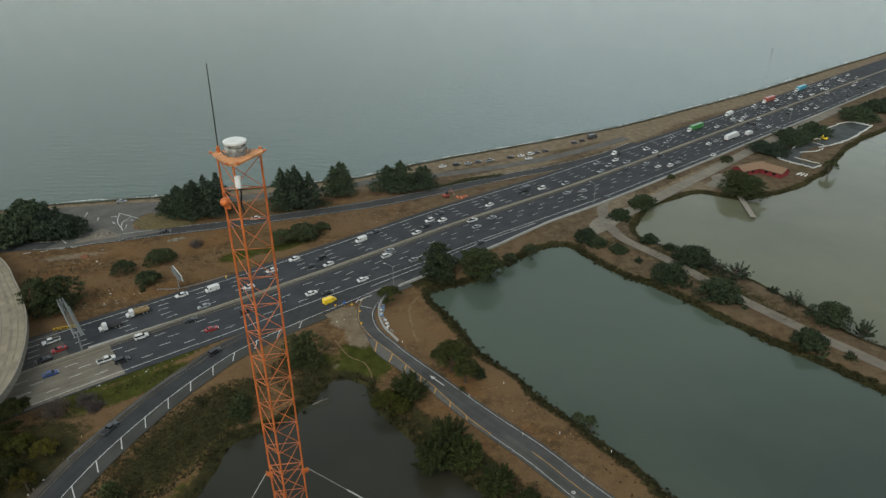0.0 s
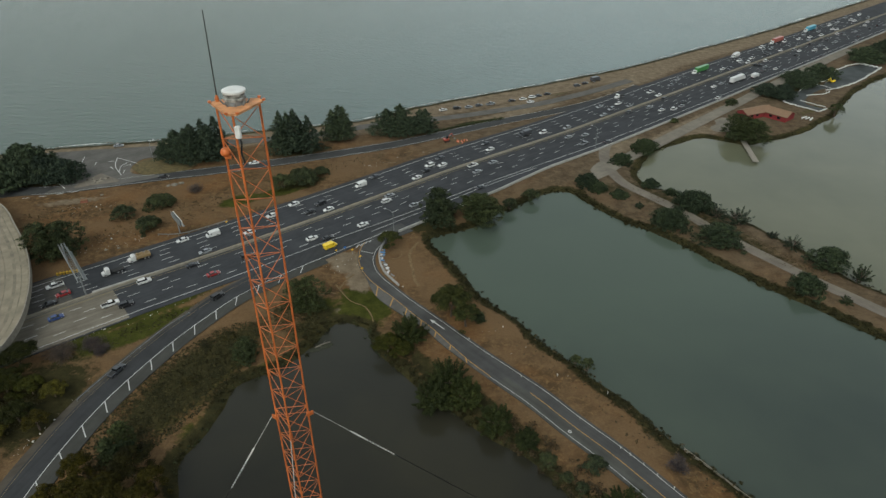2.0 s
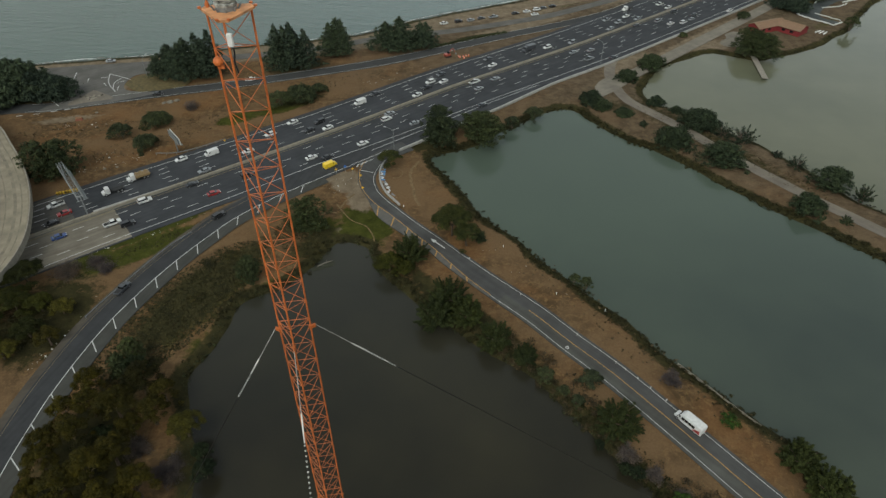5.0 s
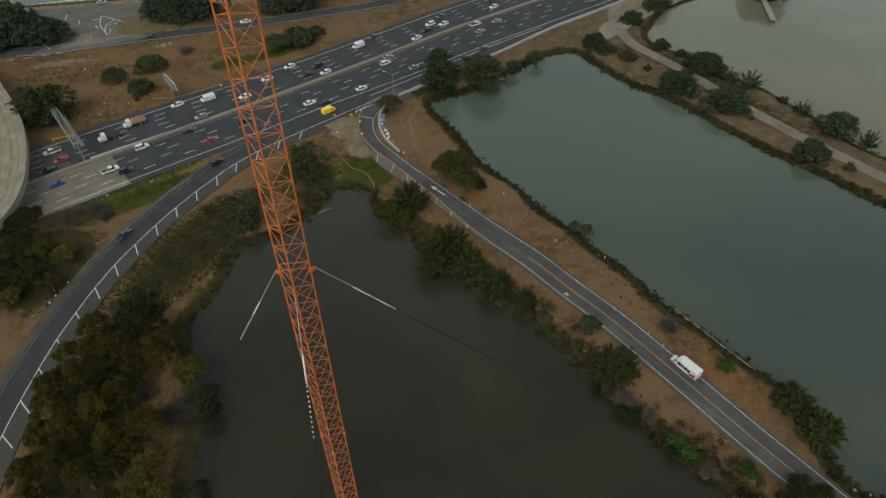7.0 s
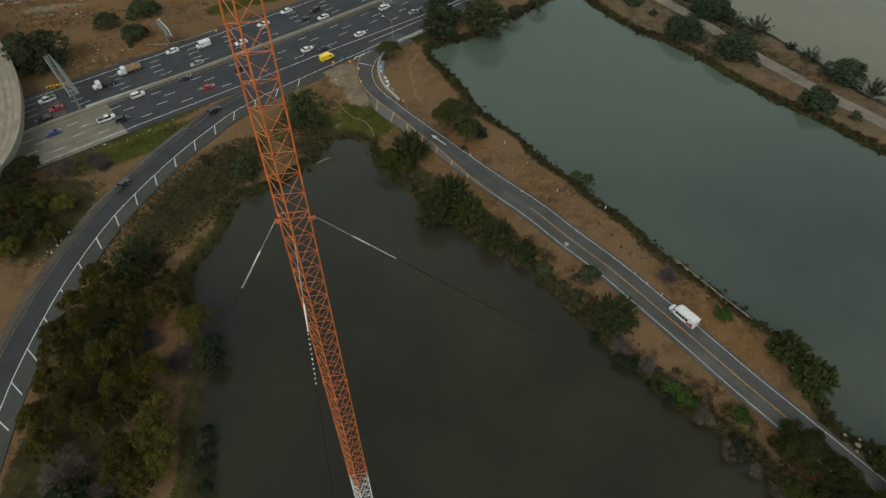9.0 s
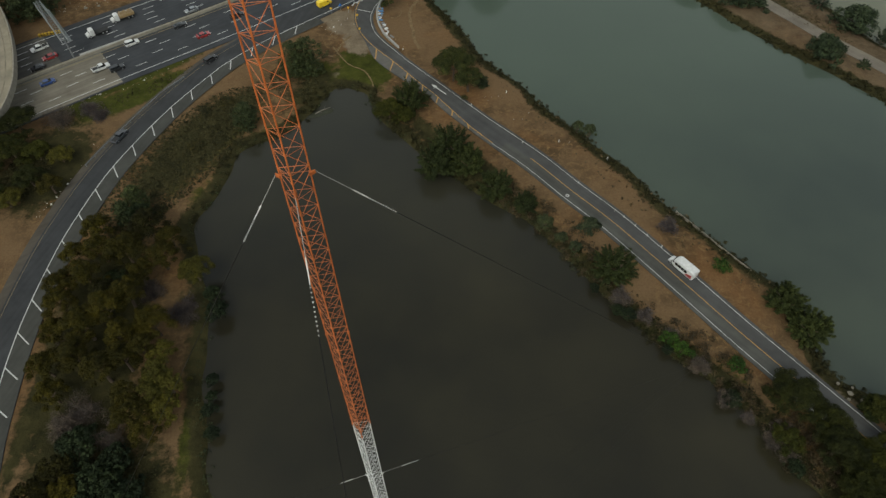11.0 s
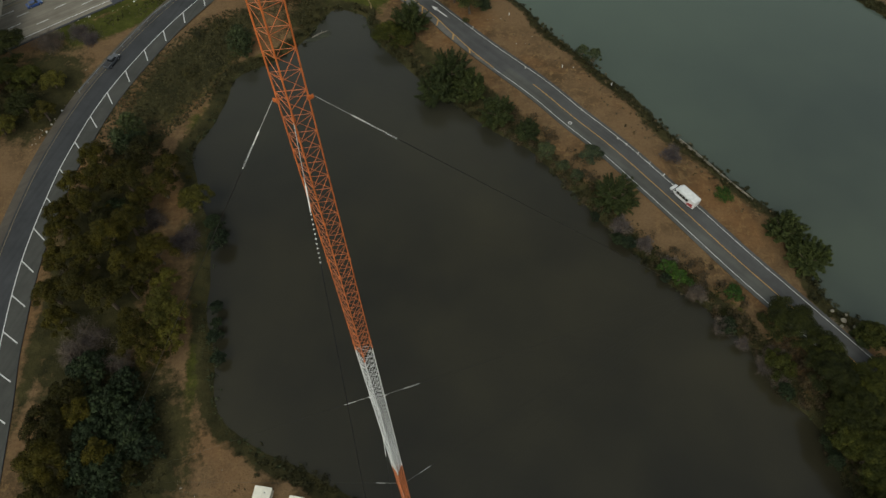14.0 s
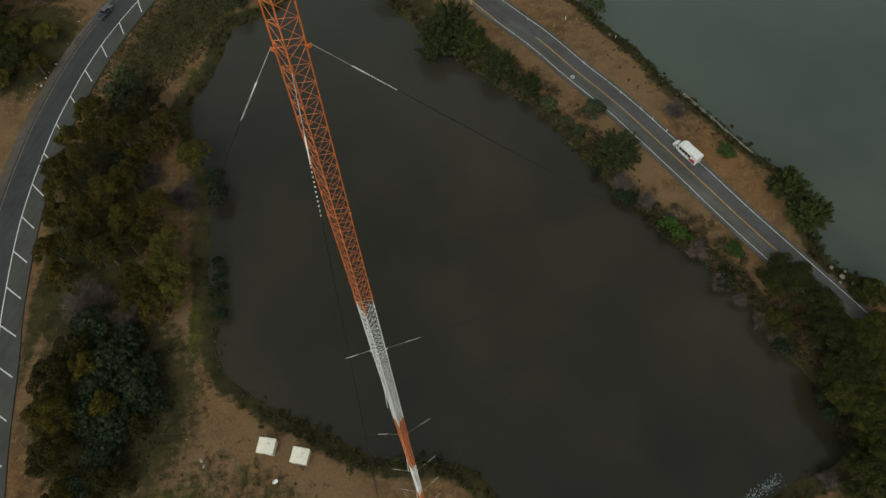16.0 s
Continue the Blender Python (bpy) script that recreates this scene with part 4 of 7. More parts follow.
def crown_mesh(kind, r, h, seed):
    """The leaves of a crown of half width r and height h over the ground."""
    rng = np.random.default_rng(seed)
    pts, outs = [], []
    leaf = float(np.clip(0.022 * r + 0.22, 0.24, 0.46))
    long, loose, droop = 1.2, 0.32, 0.0

    def add(c, rad, cover=1.0, low=-0.45, ragged=0.12):
        p, o = tuft(rng, np.array(c), np.array(rad), leaf, cover, low, ragged)
        pts.append(p)
        outs.append(o)

    lump = rng.uniform(0, 6.28, 4)

    def uneven(az, f):
        """The crown's reach by azimuth and height: no two sides alike."""
        return 1 + 0.14 * math.sin(2 * az + lump[0]) + 0.12 * math.sin(3 * az + 5 * f + lump[1]) + 0.09 * math.sin(7 * az - 9 * f + lump[2])

    if kind in ("cy", "wi", "ca"):
        # layered pads of foliage at the ends of boughs
        long, loose, droop = 1.7, 0.5, 0.25
        if kind == "wi":
            leaf = min(leaf, 0.3)
        stems = 1 if kind == "ca" or r < 4.5 else 2 if r < 6 or kind == "wi" else 3
        for k in range(stems):
            a = k * 2.4 + rng.uniform(-0.5, 0.5)
            q = 0.0 if stems == 1 else r * rng.uniform(0.32, 0.46)
            foot, top = np.array((q * math.cos(a), q * math.sin(a), 0.0)), h * (1.0 if k == 0 else rng.uniform(0.74, 0.98))
            wide = r - q * 0.45
            n = int(np.clip(60 + wide * 17, 70, 230) / stems ** 0.5)
            for b in range(n):
                f = (b + rng.uniform(0, 1)) / n
                az = b * 2.399 + rng.uniform(-0.35, 0.35)
                if kind == "cy":
                    e = wide * (1 - f ** 1.25) ** 0.8
                else:
                    e = wide * (1 - f ** 2.2) ** 0.5
                e *= uneven(az, f) * rng.uniform(0.55, 1.02)
                z = top * (0.07 + 0.88 * f) + (0.0 if kind == "ca" else 0.10 * e) + rng.uniform(-0.04, 0.04) * h
                pr = max(0.105 * wide, 0.5) * rng.uniform(0.6, 1.5) * (1.15 - 0.55 * f if kind == "cy" else 1.0)
                add(foot + (e * math.cos(az), e * math.sin(az), z), (pr, pr, pr * rng.uniform(0.35, 0.65)), 0.7, -0.3, 0.32)
            # sparse dark fill towards the stem
            for f in np.linspace(0.12, 0.84, 7):
                e = wide * (1 - f ** 1.4) * 0.62
                add(foot + (0, 0, top * f), (e, e, 0.16 * h), 0.42, -0.1, 0.12)
            if kind == "cy":
                add(foot + (0, 0, top * 0.96), (0.07 * wide + 0.2, 0.07 * wide + 0.2, 0.07 * h), 1.0, -0.6, 0.2)
    elif kind in ("ol", "rt", "rd", "yo", "dk", "bu", "vg", "gr"):
        # rounded clumps over a dome, with gaps between them
        low = {"ol": 0.26, "yo": 0.3, "rt": 0.24, "rd": 0.26}.get(kind, 0.15)
        size = {"ol": 0.24, "yo": 0.23, "rt": 0.22, "rd": 0.24, "dk": 0.14, "bu": 0.19, "vg": 0.19, "gr": 0.2}[kind]
        n = int({"ol": 28, "yo": 26, "rt": 30, "rd": 26, "dk": 60, "bu": 44}.get(kind, 30) * (1.25 if r > 6 else 1.0))
        if kind == "dk":
            long, loose = 1.5, 0.42
        elif kind in ("ol", "yo", "rt", "rd"):
            leaf, long, loose = 0.23, 1.0, 0.16
        for k in range(n):
            a, q = k * 2.399 + rng.uniform(-0.5, 0.5), math.sqrt((k + rng.uniform(0.1, 0.9)) / n) * 0.84
            q *= uneven(a, 0.5)
            up = max(0.0, 1 - q * q) ** (0.5 if kind in ("ol", "yo", "rt", "rd") else 0.6)
            z = h * (low * 0.7 + (0.95 - low * 0.7) * up * rng.uniform(0.76, 1.0))
            lr = r * size * rng.uniform(0.7, 1.3) * (1.1 - 0.35 * q)
            mid = np.array((q * r * math.cos(a), q * r * math.sin(a), z - lr * 0.6))
            if kind in ("ol", "yo", "rt", "rd"):
                # each clump is a heap of small puffs
                for j in range(7):
                    b, e = j * 2.399 + a, math.asin(min(1.0, 0.05 + 0.95 * (1 - (j + 0.5) / 7)))
                    d = np.array((math.cos(b) * math.cos(e), math.sin(b) * math.cos(e), 0.85 * math.sin(e)))
                    pr = lr * rng.uniform(0.44, 0.62)
                    add(mid + d * lr * rng.uniform(0.62, 0.8), (pr, pr, pr * 0.85), 0.9, -0.25, 0.07)
            else:
                add(mid, (lr, lr, lr * (0.8 if kind != "gr" else 0.55)), 0.95, -0.5, 0.09 if kind != "dk" else 0.2)
        if kind not in ("ol", "yo", "rt", "rd"):
            add((0, 0, h * 0.25), (0.7 * r, 0.7 * r, 0.32 * h), 0.25, -0.1, 0.15)
    elif kind in ("pi", "sp"):
        # fronds that spread from one point
        n = int(np.clip(46 + r * 9, 46, 110)) if kind == "pi" else 34
        leaf, long, loose = (0.26, 2.6, 0.4) if kind == "pi" else (0.28, 1.8, 0.5)
        for k in range(n):
            a, e = k * 2.399 + rng.uniform(-0.2, 0.2), math.asin(rng.uniform(0.05, 1.0))
            d = np.array((math.cos(a) * math.cos(e), math.sin(a) * math.cos(e), math.sin(e)))
            reach = np.array((r, r, h)) * d * rng.uniform(0.72, 1.08)
            m = 130 if kind == "pi" else 60
            t = rng.uniform(0.3, 1.0, m) ** 0.8
            side = rng.normal(0, 0.055 * r if kind == "pi" else 0.05 * r, (m, 3)) * (1.3 - t)[:, None]
            side[:, 2] *= 0.6
            pts.append(reach * t[:, None] + side + np.array((0, 0, 0.06 * h)))
            outs.append(d * 0.35 + np.array((0, 0, 0.5)) + side / (0.1 * r) * 0.5)
    if kind == "dr":
        n = int(np.clip(1500 * r, 2000, 9000))
        o, p = ball_points(rng, n, 0.25)
        o[:, 2], p[:, 2] = np.abs(o[:, 2]), np.abs(p[:, 2])
        az = np.arctan2(o[:, 1], o[:, 0])
        a = p * (r, r, h) * (0.72 + 0.2 * np.sin(3 * az + seed) + 0.12 * np.sin(7 * az))[:, None]
        b = a + (o * 0.6 + rng.normal(0, 0.6, o.shape)) * rng.uniform(0.3, 0.9, (n, 1))
        c = a + rng.normal(0, 0.035, o.shape)
        return np.stack([a, b, c], 1).reshape(-1, 3), np.arange(3 * n).reshape(-1, 3)
    pts, outs = np.vstack(pts), np.vstack(outs)
    pts[:, 2] = np.maximum(pts[:, 2], 0.08)
    return leaf_cloud(pts, outs, leaf, rng, long, droop, loose)


def trunk_mesh(kind, r, h, seed):
    rng = random.Random(seed)
    bm = bmesh.new()
    tr = 0.035 * h + 0.06
    stems = 1 if kind in ("cy", "wi", "ol", "rt", "rd", "yo") else 3
    for k in range(stems):
        a = 6.283 * k / stems + rng.random()
        foot = Vector((0.12 * r * math.cos(a), 0.12 * r * math.sin(a), -0.5)) if stems > 1 else Vector((0, 0, -0.5))
        fork = Vector((foot.x * 2.4 + rng.uniform(-.1, .1) * r, foot.y * 2.4 + rng.uniform(-.1, .1) * r, h * 0.4))
        tube(bm, foot, fork, tr, tr * 0.6, 7)
        for j in range(4):
            b = a + 1.57 * j + rng.uniform(-.4, .4)
            tip = fork + Vector((0.36 * r * math.cos(b), 0.36 * r * math.sin(b), h * rng.uniform(0.1, 0.25)))
            tube(bm, fork, tip, tr * 0.5, tr * 0.12, 5)
    return bm


KINDS = {
    "cy": ("cypress_tree", "dark green cypress tree with a ragged dense crown", "tree"),
    "wi": ("windblown_tree", "broad windblown dark green tree with feathery boughs", "tree"),
    "ca": ("round_tree", "low rounded dark green tree on the causeway", "tree"),
    "bu": ("bush", "dark green bush on dry ground", "bush"),
    "ol": ("olive_green_tree", "rounded olive green tree in a dense grove", "tree"),
    "rt": ("bank_tree", "dense green tree overhanging the pond bank", "tree"),
    "rd": ("roadside_tree", "rounded dark olive tree on a slim trunk", "tree"),
    "yo": ("light_green_tree", "rounded light green tree at the grove edge", "tree"),
    "dk": ("dark_shrub", "dark blue green shrub in a dense thicket", "bush"),
    "pi": ("pine_bush", "bushy pine with branches spreading from one point", "tree"),
    "vg": ("green_bush", "bright green bush on the pond bank", "bush"),
    "gr": ("scrub_bush", "low grey green scrub on the pond bank", "bush"),
    "dr": ("bare_bush", "leafless grey brown bush", "bush"),
    "sp": ("spiky_plant", "spiky plant with leaves spreading upwards", "plant"),
}
PROTO = {}


def plant(kind, x, y, r, h, seed):
    """A tree or shrub; those of like size share their meshes."""
    rr = 2.0 if r < 2.6 else 3.4 if r < 4.2 else 5.0 if r < 6.2 else 8.0 if r < 10 else 13.0
    key = (kind, rr, round(h / r * 1.5), seed % 3)
    m = Matrix.Translation((x, y, -0.05)) @ Matrix.Rotation(seed * 1.7, 4, "Z")
    name, label, cat = KINDS[kind]
    if key not in PROTO:
        hh = rr * round(h / r * 1.5) / 1.5 if round(h / r * 1.5) else rr * h / r
        ob = thing(name, m, label, cat, name.replace("_", " ") + "s of the place")
        part("trunk", trunk_mesh(kind, rr, hh, seed), M["bark"], ob)
        v, f = crown_mesh(kind, rr, hh, seed + 11)
        mesh_ob("crown", v, f, M[kind], ob)
        ob.scale = (r / rr, r / rr, h / hh)
        PROTO[key] = (ob, rr, hh)
    else:
        src, r0, h0 = PROTO[key]
        ob = copy_thing(src, m)
        ob.matrix_basis = m @ Matrix.Diagonal((r / r0, r / r0, h / h0, 1))
    return ob


# plan of the planting: x, y, half width, height
PLANTS = []
PLANTS.append(("cy", [(-194, 266, 14.1, 14.8), (-178, 267, 11.0, 10.6), (-125, 290, 10.3, 16.3), (-113, 291, 8.3, 19.6), (-79, 300, 7.8, 18.5), (-70, 300, 8.2, 20.8), (-54, 316, 8.0, 16.9), (-26, 323, 9.7, 14.1), (-10, 327, 7.0, 10.8), (-137, 296, 4.8, 7.0), (203, 384, 9.5, 7.5), (229, 406, 10.5, 7.5)]))
PLANTS.append(("cy", [(249, 420, 8.3, 8.6), (303, 460, 12.5, 8.5), (331, 481, 11.0, 9.0)]))
PLANTS.append(("wi", [(-81, 112, 2.7, 8.4), (-83, 108, 2.1, 6.6), (-59, 145, 3.9, 7.6)]))
PLANTS.append(("bu", [(-131, 231, 5.3, 6.2), (-120, 241, 6.7, 6.0), (-118, 223, 5.6, 5.5), (-72, 259, 6.3, 6.8), (-64, 264, 7.7, 7.4), (-57, 273, 4.2, 3.8), (28, 240, 3.8, 4.8), (38, 248, 4.4, 4.7), (39, 143, 2.1, 3.6), (42, 141, 2.1, 4.4), (152, 315, 5.3, 4.8), (170, 367, 4.5, 4.0), (128, 339, 2.5, 2.4), (222, 349, 4.5, 8.6), (37, 105, 3.5, 4.2)]))
PLANTS.append(("bu", [(26, 107, 2.8, 2.8), (33, 99, 2.0, 2.4), (30, 102.5, 1.8, 1.6)]))
PLANTS.append(("vg", [(51.2, 72.6, 2.4, 2.4), (53.4, 70.2, 2.2, 2.2), (64.8, 66.2, 2.4, 2.4), (55.6, 69, 1.1, 1.2), (68.2, 93.0, 2.7, 3.0)]))
PLANTS.append(("dk", [(43.0, 79.4, 1.9, 1.6), (40.7, 80.8, 1.5, 1.2), (61.6, 58.2, 2.0, 2.0), (70.2, 43.4, 1.9, 2.2), (76.2, 29.6, 1.8, 2.2), (75.6, 33, 1.4, 1.6), (50.4, 70.2, 1.3, 1.2), (36.2, 87.0, 1.2, 1.2)]))
PLANTS.append(("dr", [(70.4, 51.4, 3.0, 3.0), (56.4, 66.2, 2.6, 2.0)]))
PLANTS.append(("dr", [(-110, 256, 4.5, 4.6), (58, 106, 3.5, 3.5), (42, 84, 3.4, 3.4), (47, 79, 2.8, 2.8), (67.5, 49, 2.4, 2.8), (70, 46, 2.4, 2.8), (73, 17, 2.1, 2.6), (-76.5, 54.0, 6.6, 6.4), (-69.0, 49.2, 4.4, 5.0), (-85.0, 69.5, 3.2, 6.8), (-70.5, 85.5, 4.0, 3.2), (-62, 80, 5.5, 1.6), (-79.5, 51.5, 4.5, 5.0)]))
PLANTS.append(("ca", [(65, 261, 5.6, 5.5), (69, 256, 3.8, 4.1), (86, 285, 5.2, 5.0), (101, 300, 6.6, 5.9), (77, 250, 3.5, 3.1), (91, 225, 7.3, 7.1), (106, 240, 8.1, 7.3), (106, 211, 8.0, 8.5), (140, 195, 7.1, 7.8), (125, 180, 6.0, 6.0), (93, 260, 3.8, 3.4), (100, 252, 2.7, 3.0)]))
PLANTS.append(("sp", [(113, 231, 3.7, 4.7), (119, 226, 4.8, 6.5), (133, 208, 3.4, 4.3), (146, 185, 3.1, 6.1), (83, 240, 1.7, 2.3), (129, 216, 2.2, 2.2), (135, 173, 2.1, 2.1)]))
PLANTS.append(("pi", [(1.6, 133.5, 7.0, 9.5), (-2.2, 127.0, 6.0, 8.0), (6.5, 127.5, 5.4, 8.0), (13.6, 118.6, 5.2, 7.6), (21.4, 112.8, 3.5, 5.2), (41.5, 92.0, 6.2, 8.0), (80.2, 82.0, 5.0, 7.0), (83.2, 74.6, 5.4, 7.4), (91, 55.5, 3.4, 4.0)]))
PLANTS.append(("rt", [(73.5, 57, 6.4, 6.8), (79, 51, 4.8, 6.5), (69.7, 48.7, 3.6, 4.2), (78.4, 46, 6.0, 7.6), (85, 42.5, 6.0, 7.6), (80.8, 37.8, 6.2, 8.4), (87, 34, 5.6, 8.0), (81.6, 29.2, 6.0, 8.4), (78.4, 32.7, 4.6, 7.4), (84, 22, 6.0, 8.6), (78, 17, 5.2, 7.8), (90, 46, 4.4, 6.2), (91, 55, 3.8, 5.0)]))
# the grove beside the slip road
PLANTS.append(("ol", [(-87.4, 101.7, 4.4, 7.5), (-74.4, 101.7, 5.5, 8.9), (-67.6, 98.2, 4.2, 7.7), (-89.7, 93.1, 4.2, 7.3), (-84.3, 94.8, 4.2, 8.6), (-77.2, 93.7, 5.5, 9.8), (-68.7, 92.7, 4.0, 7.9), (-90.3, 84.4, 4.3, 7.7), (-84.3, 86, 4.5, 9.4), (-88, 78.8, 4.5, 8.5), (-76.4, 76.8, 5.2, 10.5), (-73.4, 81.3, 4.5, 9.6), (-80.4, 72.9, 5.4, 9.4)]))
PLANTS.append(("ol", [(-87, 71.9, 3.9, 7.3), (-65.4, 73.9, 5.0, 8.6), (-69.3, 65, 3.7, 9.1), (-73.3, 62.3, 4.2, 9.8), (-86.2, 63.6, 4.5, 7.0), (-82.8, 57.4, 3.7, 6.6), (-80, 65.5, 4.4, 8.6), (-64.7, 52.6, 4.5, 7.7), (-60.8, 49.4, 3.5, 6.6), (-67.1, 57.2, 3.0, 7.7), (-66, 67.4, 3.5, 8.6), (-71.5, 70.5, 4.2, 9.1), (-72.5, 89, 3.5, 6.6), (-79.5, 82.5, 3.7, 7.5), (-106, 118, 3.7, 5.4)]))
PLANTS.append(("yo", [(-60.2, 89.8, 3.9, 6.6), (-62.2, 67.0, 3.3, 6.8), (-61.9, 62.0, 3.4, 7.2), (-61.9, 57.4, 3.1, 6.6), (-58.8, 59.7, 3.6, 6.4), (-58.7, 54.2, 3.7, 5.8)]))
PLANTS.append(("dk", [(-79.1, 107.2, 3.8, 6.6), (-53.2, 79.3, 2.8, 4.2), (-79.5, 87.8, 3.4, 4.0), (-50.9, 62.4, 1.5, 2.0), (-50.2, 58.6, 1.3, 1.8), (-50.0, 55.4, 1.7, 2.2), (-48.3, 50.4, 1.6, 2.0), (-55.5, 84.5, 2.2, 3.0)]))
# the thicket south of it
PLANTS.append(("dk", [(-67.3, 39.1, 4.8, 6.6), (-63.0, 34.1, 4.8, 6.2), (-59.4, 30.9, 3.8, 5.0), (-64.2, 25.9, 4.6, 6.2), (-65.6, 44.2, 3.6, 5.2), (-74.2, 46.8, 4.6, 5.4), (-69.4, 34.0, 4.6, 6.2), (-65.8, 20.4, 4.0, 5.4), (-69.6, 27.8, 4.2, 5.8), (-61.5, 38.0, 3.4, 4.6), (-68.0, 14.0, 3.8, 5.0)]))
PLANTS.append(("ol", [(-78.1, 35.3, 5.4, 7.0), (-76.8, 28.0, 5.6, 7.0), (-74.7, 20.4, 5.0, 6.4), (-76.5, 41.1, 4.2, 6.0), (-66.6, 29.8, 3.4, 7.0), (-63.8, 15.9, 4.4, 5.6), (-71.0, 12.6, 3.8, 5.2), (-72.6, 37.3, 3.6, 6.6), (-60.3, 26.5, 2.6, 4.6)]))
PLANTS.append(("gr", [(-72, 136, 2.6, 2.6), (-67, 156, 2.6, 2.4), (-76, 112, 2.4, 2.4), (-73, 152, 2.2, 2.0)]))
PLANTS.append(("pi", [(-10.6, 154.5, 6.4, 8.5)]))
PLANTS.append(("rt", [(-16.8, 149.0, 4.6, 5.4), (-12, 147, 3.6, 4.2)]))
PLANTS.append(("wi", [(0.5, 229, 8.4, 11.8), (-146, 205, 8.9, 12.7)]))
PLANTS.append(("wi", [(13, 229, 8.6, 11.6)]))
PLANTS.append(("wi", [(-45, 169, 5.8, 11.7)]))
PLANTS.append(("wi", [(160, 317, 9.8, 10.7)]))
PLANTS.append(("rd", [(2.6, 166.0, 7.0, 11.4), (7.2, 160.8, 5.2, 8.8), (-20.2, 208, 5.0, 7.2)]))
PLANTS.append(("wi", [(11.6, 163.5, 1.6, 3.0)]))
PLANTS.append(("dr", [(-115, 147, 5.8, 5.0)]))
PLANTS.append(("dr", [(-108, 152, 4.5, 3.2), (-104, 149, 3.6, 2.6), (57, 66, 2.6, 2.0), (52, 74, 2.2, 1.8), (60.5, 58, 2.4, 2.2), (64, 54, 1.8, 1.8)]))
PLANTS.append(("rt", [(-115, 131, 4.4, 6.0), (-113, 121, 4.6, 5.6), (-122, 131, 6.0, 7.5), (-124, 142, 6.4, 8.0), (-131, 136, 5.5, 7.0), (-121, 115, 5.0, 6.0), (-127, 124, 5.4, 6.5)]))
PLANTS.append(("yo", [(-108, 130, 3.6, 4.6), (-116, 113, 4.2, 5.0)]))
count = 0
for kind, rows in PLANTS:
    for x, y, r, h in rows:
        count += 1
        big, tall = {"cy": (1.18, 1.05), "wi": (1.1, 1.1), "ol": (0.98, 1.18), "rt": (1.05, 1.05), "yo": (1.12, 1.1), "dk": (1.12, 1.1), "ca": (1.0, 0.95), "sp": (1.25, 1.2), "gr": (1.1, 0.36)}.get(kind, (1.0, 1.0))
        plant(kind, x, y, r * big, h * tall, count)

# low scrub and reeds along the banks, too many to count
def bank_scrub(name, outline, lo, hi, per, size, mat, label, seed, keep=None, tall=1.0):
    rng = np.random.default_rng(seed)
    c = closed(outline, 1.0)
    n = normals(c)
    area = np.sum(c[:, 0] * np.roll(c[:, 1], -1) - c[:, 1] * np.roll(c[:, 0], -1))
    out = -n if area > 0 else n
    P, O = [], []
    wave = np.sin(np.arange(len(c)) * 0.21 + seed) + np.sin(np.arange(len(c)) * 0.077 + 2 * seed) + rng.normal(0, 0.6, len(c))
    for i in range(len(c)):
        if keep and not keep(*c[i]):
            continue
        if wave[i] < -1.5:
            continue
        for _ in range(2):
            k = max(4, int(0.5 * per * (1 + 0.4 * wave[i])))
            d = rng.uniform(lo, hi)
            q = c[i] + out[i] * d + rng.normal(0, 0.6, 2)
            rad = rng.uniform(0.3, 1.0) * size * (1 + 0.15 * wave[i])
            o, p = ball_points(rng, k, 0.3)
            p[:, 2] = np.abs(p[:, 2]) * tall
            z = float(np.interp(d, [0, 2.5, 6], [-1.15, -0.3, 0]))
            P.append(p * rad * (1.25, 1.25, 0.85) + (q[0], q[1], z))
            O.append(o)
    v, f = leaf_cloud(np.vstack(P), np.vstack(O), 0.27, rng, 1.6)
    tagged(mesh_ob(name, v, f, mat), label, "scrub", kind="stuff")


bank_scrub("pond_scrub", POND, 0.0, 3.6, 60, 0.9, M["gr"], "low scrub and reeds along the pond bank", 3, lambda x, y: y > 0 and x < 85 and not (x < -45 and 28 < y < 108))
bank_scrub("pond_reeds", POND, 0.0, 2.0, 12, 0.7, M["bu"], "dark reeds at the pond edge", 5, lambda x, y: y > 20 and x < 85)
bank_scrub("lagoon_scrub", LAGOON, -0.4, 2.2, 60, 0.7, M["brush_dark"], "dark scrub along the lagoon bank", 7, lambda x, y: x < 150)
bank_scrub("lagoon_bank_brush", LAGOON, 0.4, 3.2, 70, 0.9, M["gr"], "brown green brush on the lagoon bank", 17, lambda x, y: x < 150, 0.7)
bank_scrub("pond_bank_brush", POND, 0.3, 8.0, 150, 1.5, M["brush"], "grey brown brush on the pond bank", 23, lambda x, y: x > 10 and 20 < y < 125, 0.7)
bank_scrub("pond_bank_shrubs", POND, 0.8, 5.5, 34, 1.2, M["rt"], "olive green shrubs on the pond bank", 41, lambda x, y: 30 < x < 85 and 20 < y < 110, 0.8)
bank_scrub("far_lagoon_scrub", FAR_LAGOON, 0, 2.5, 10, 0.8, M["gr"], "scrub along the far lagoon bank", 9, lambda x, y: x < 330)


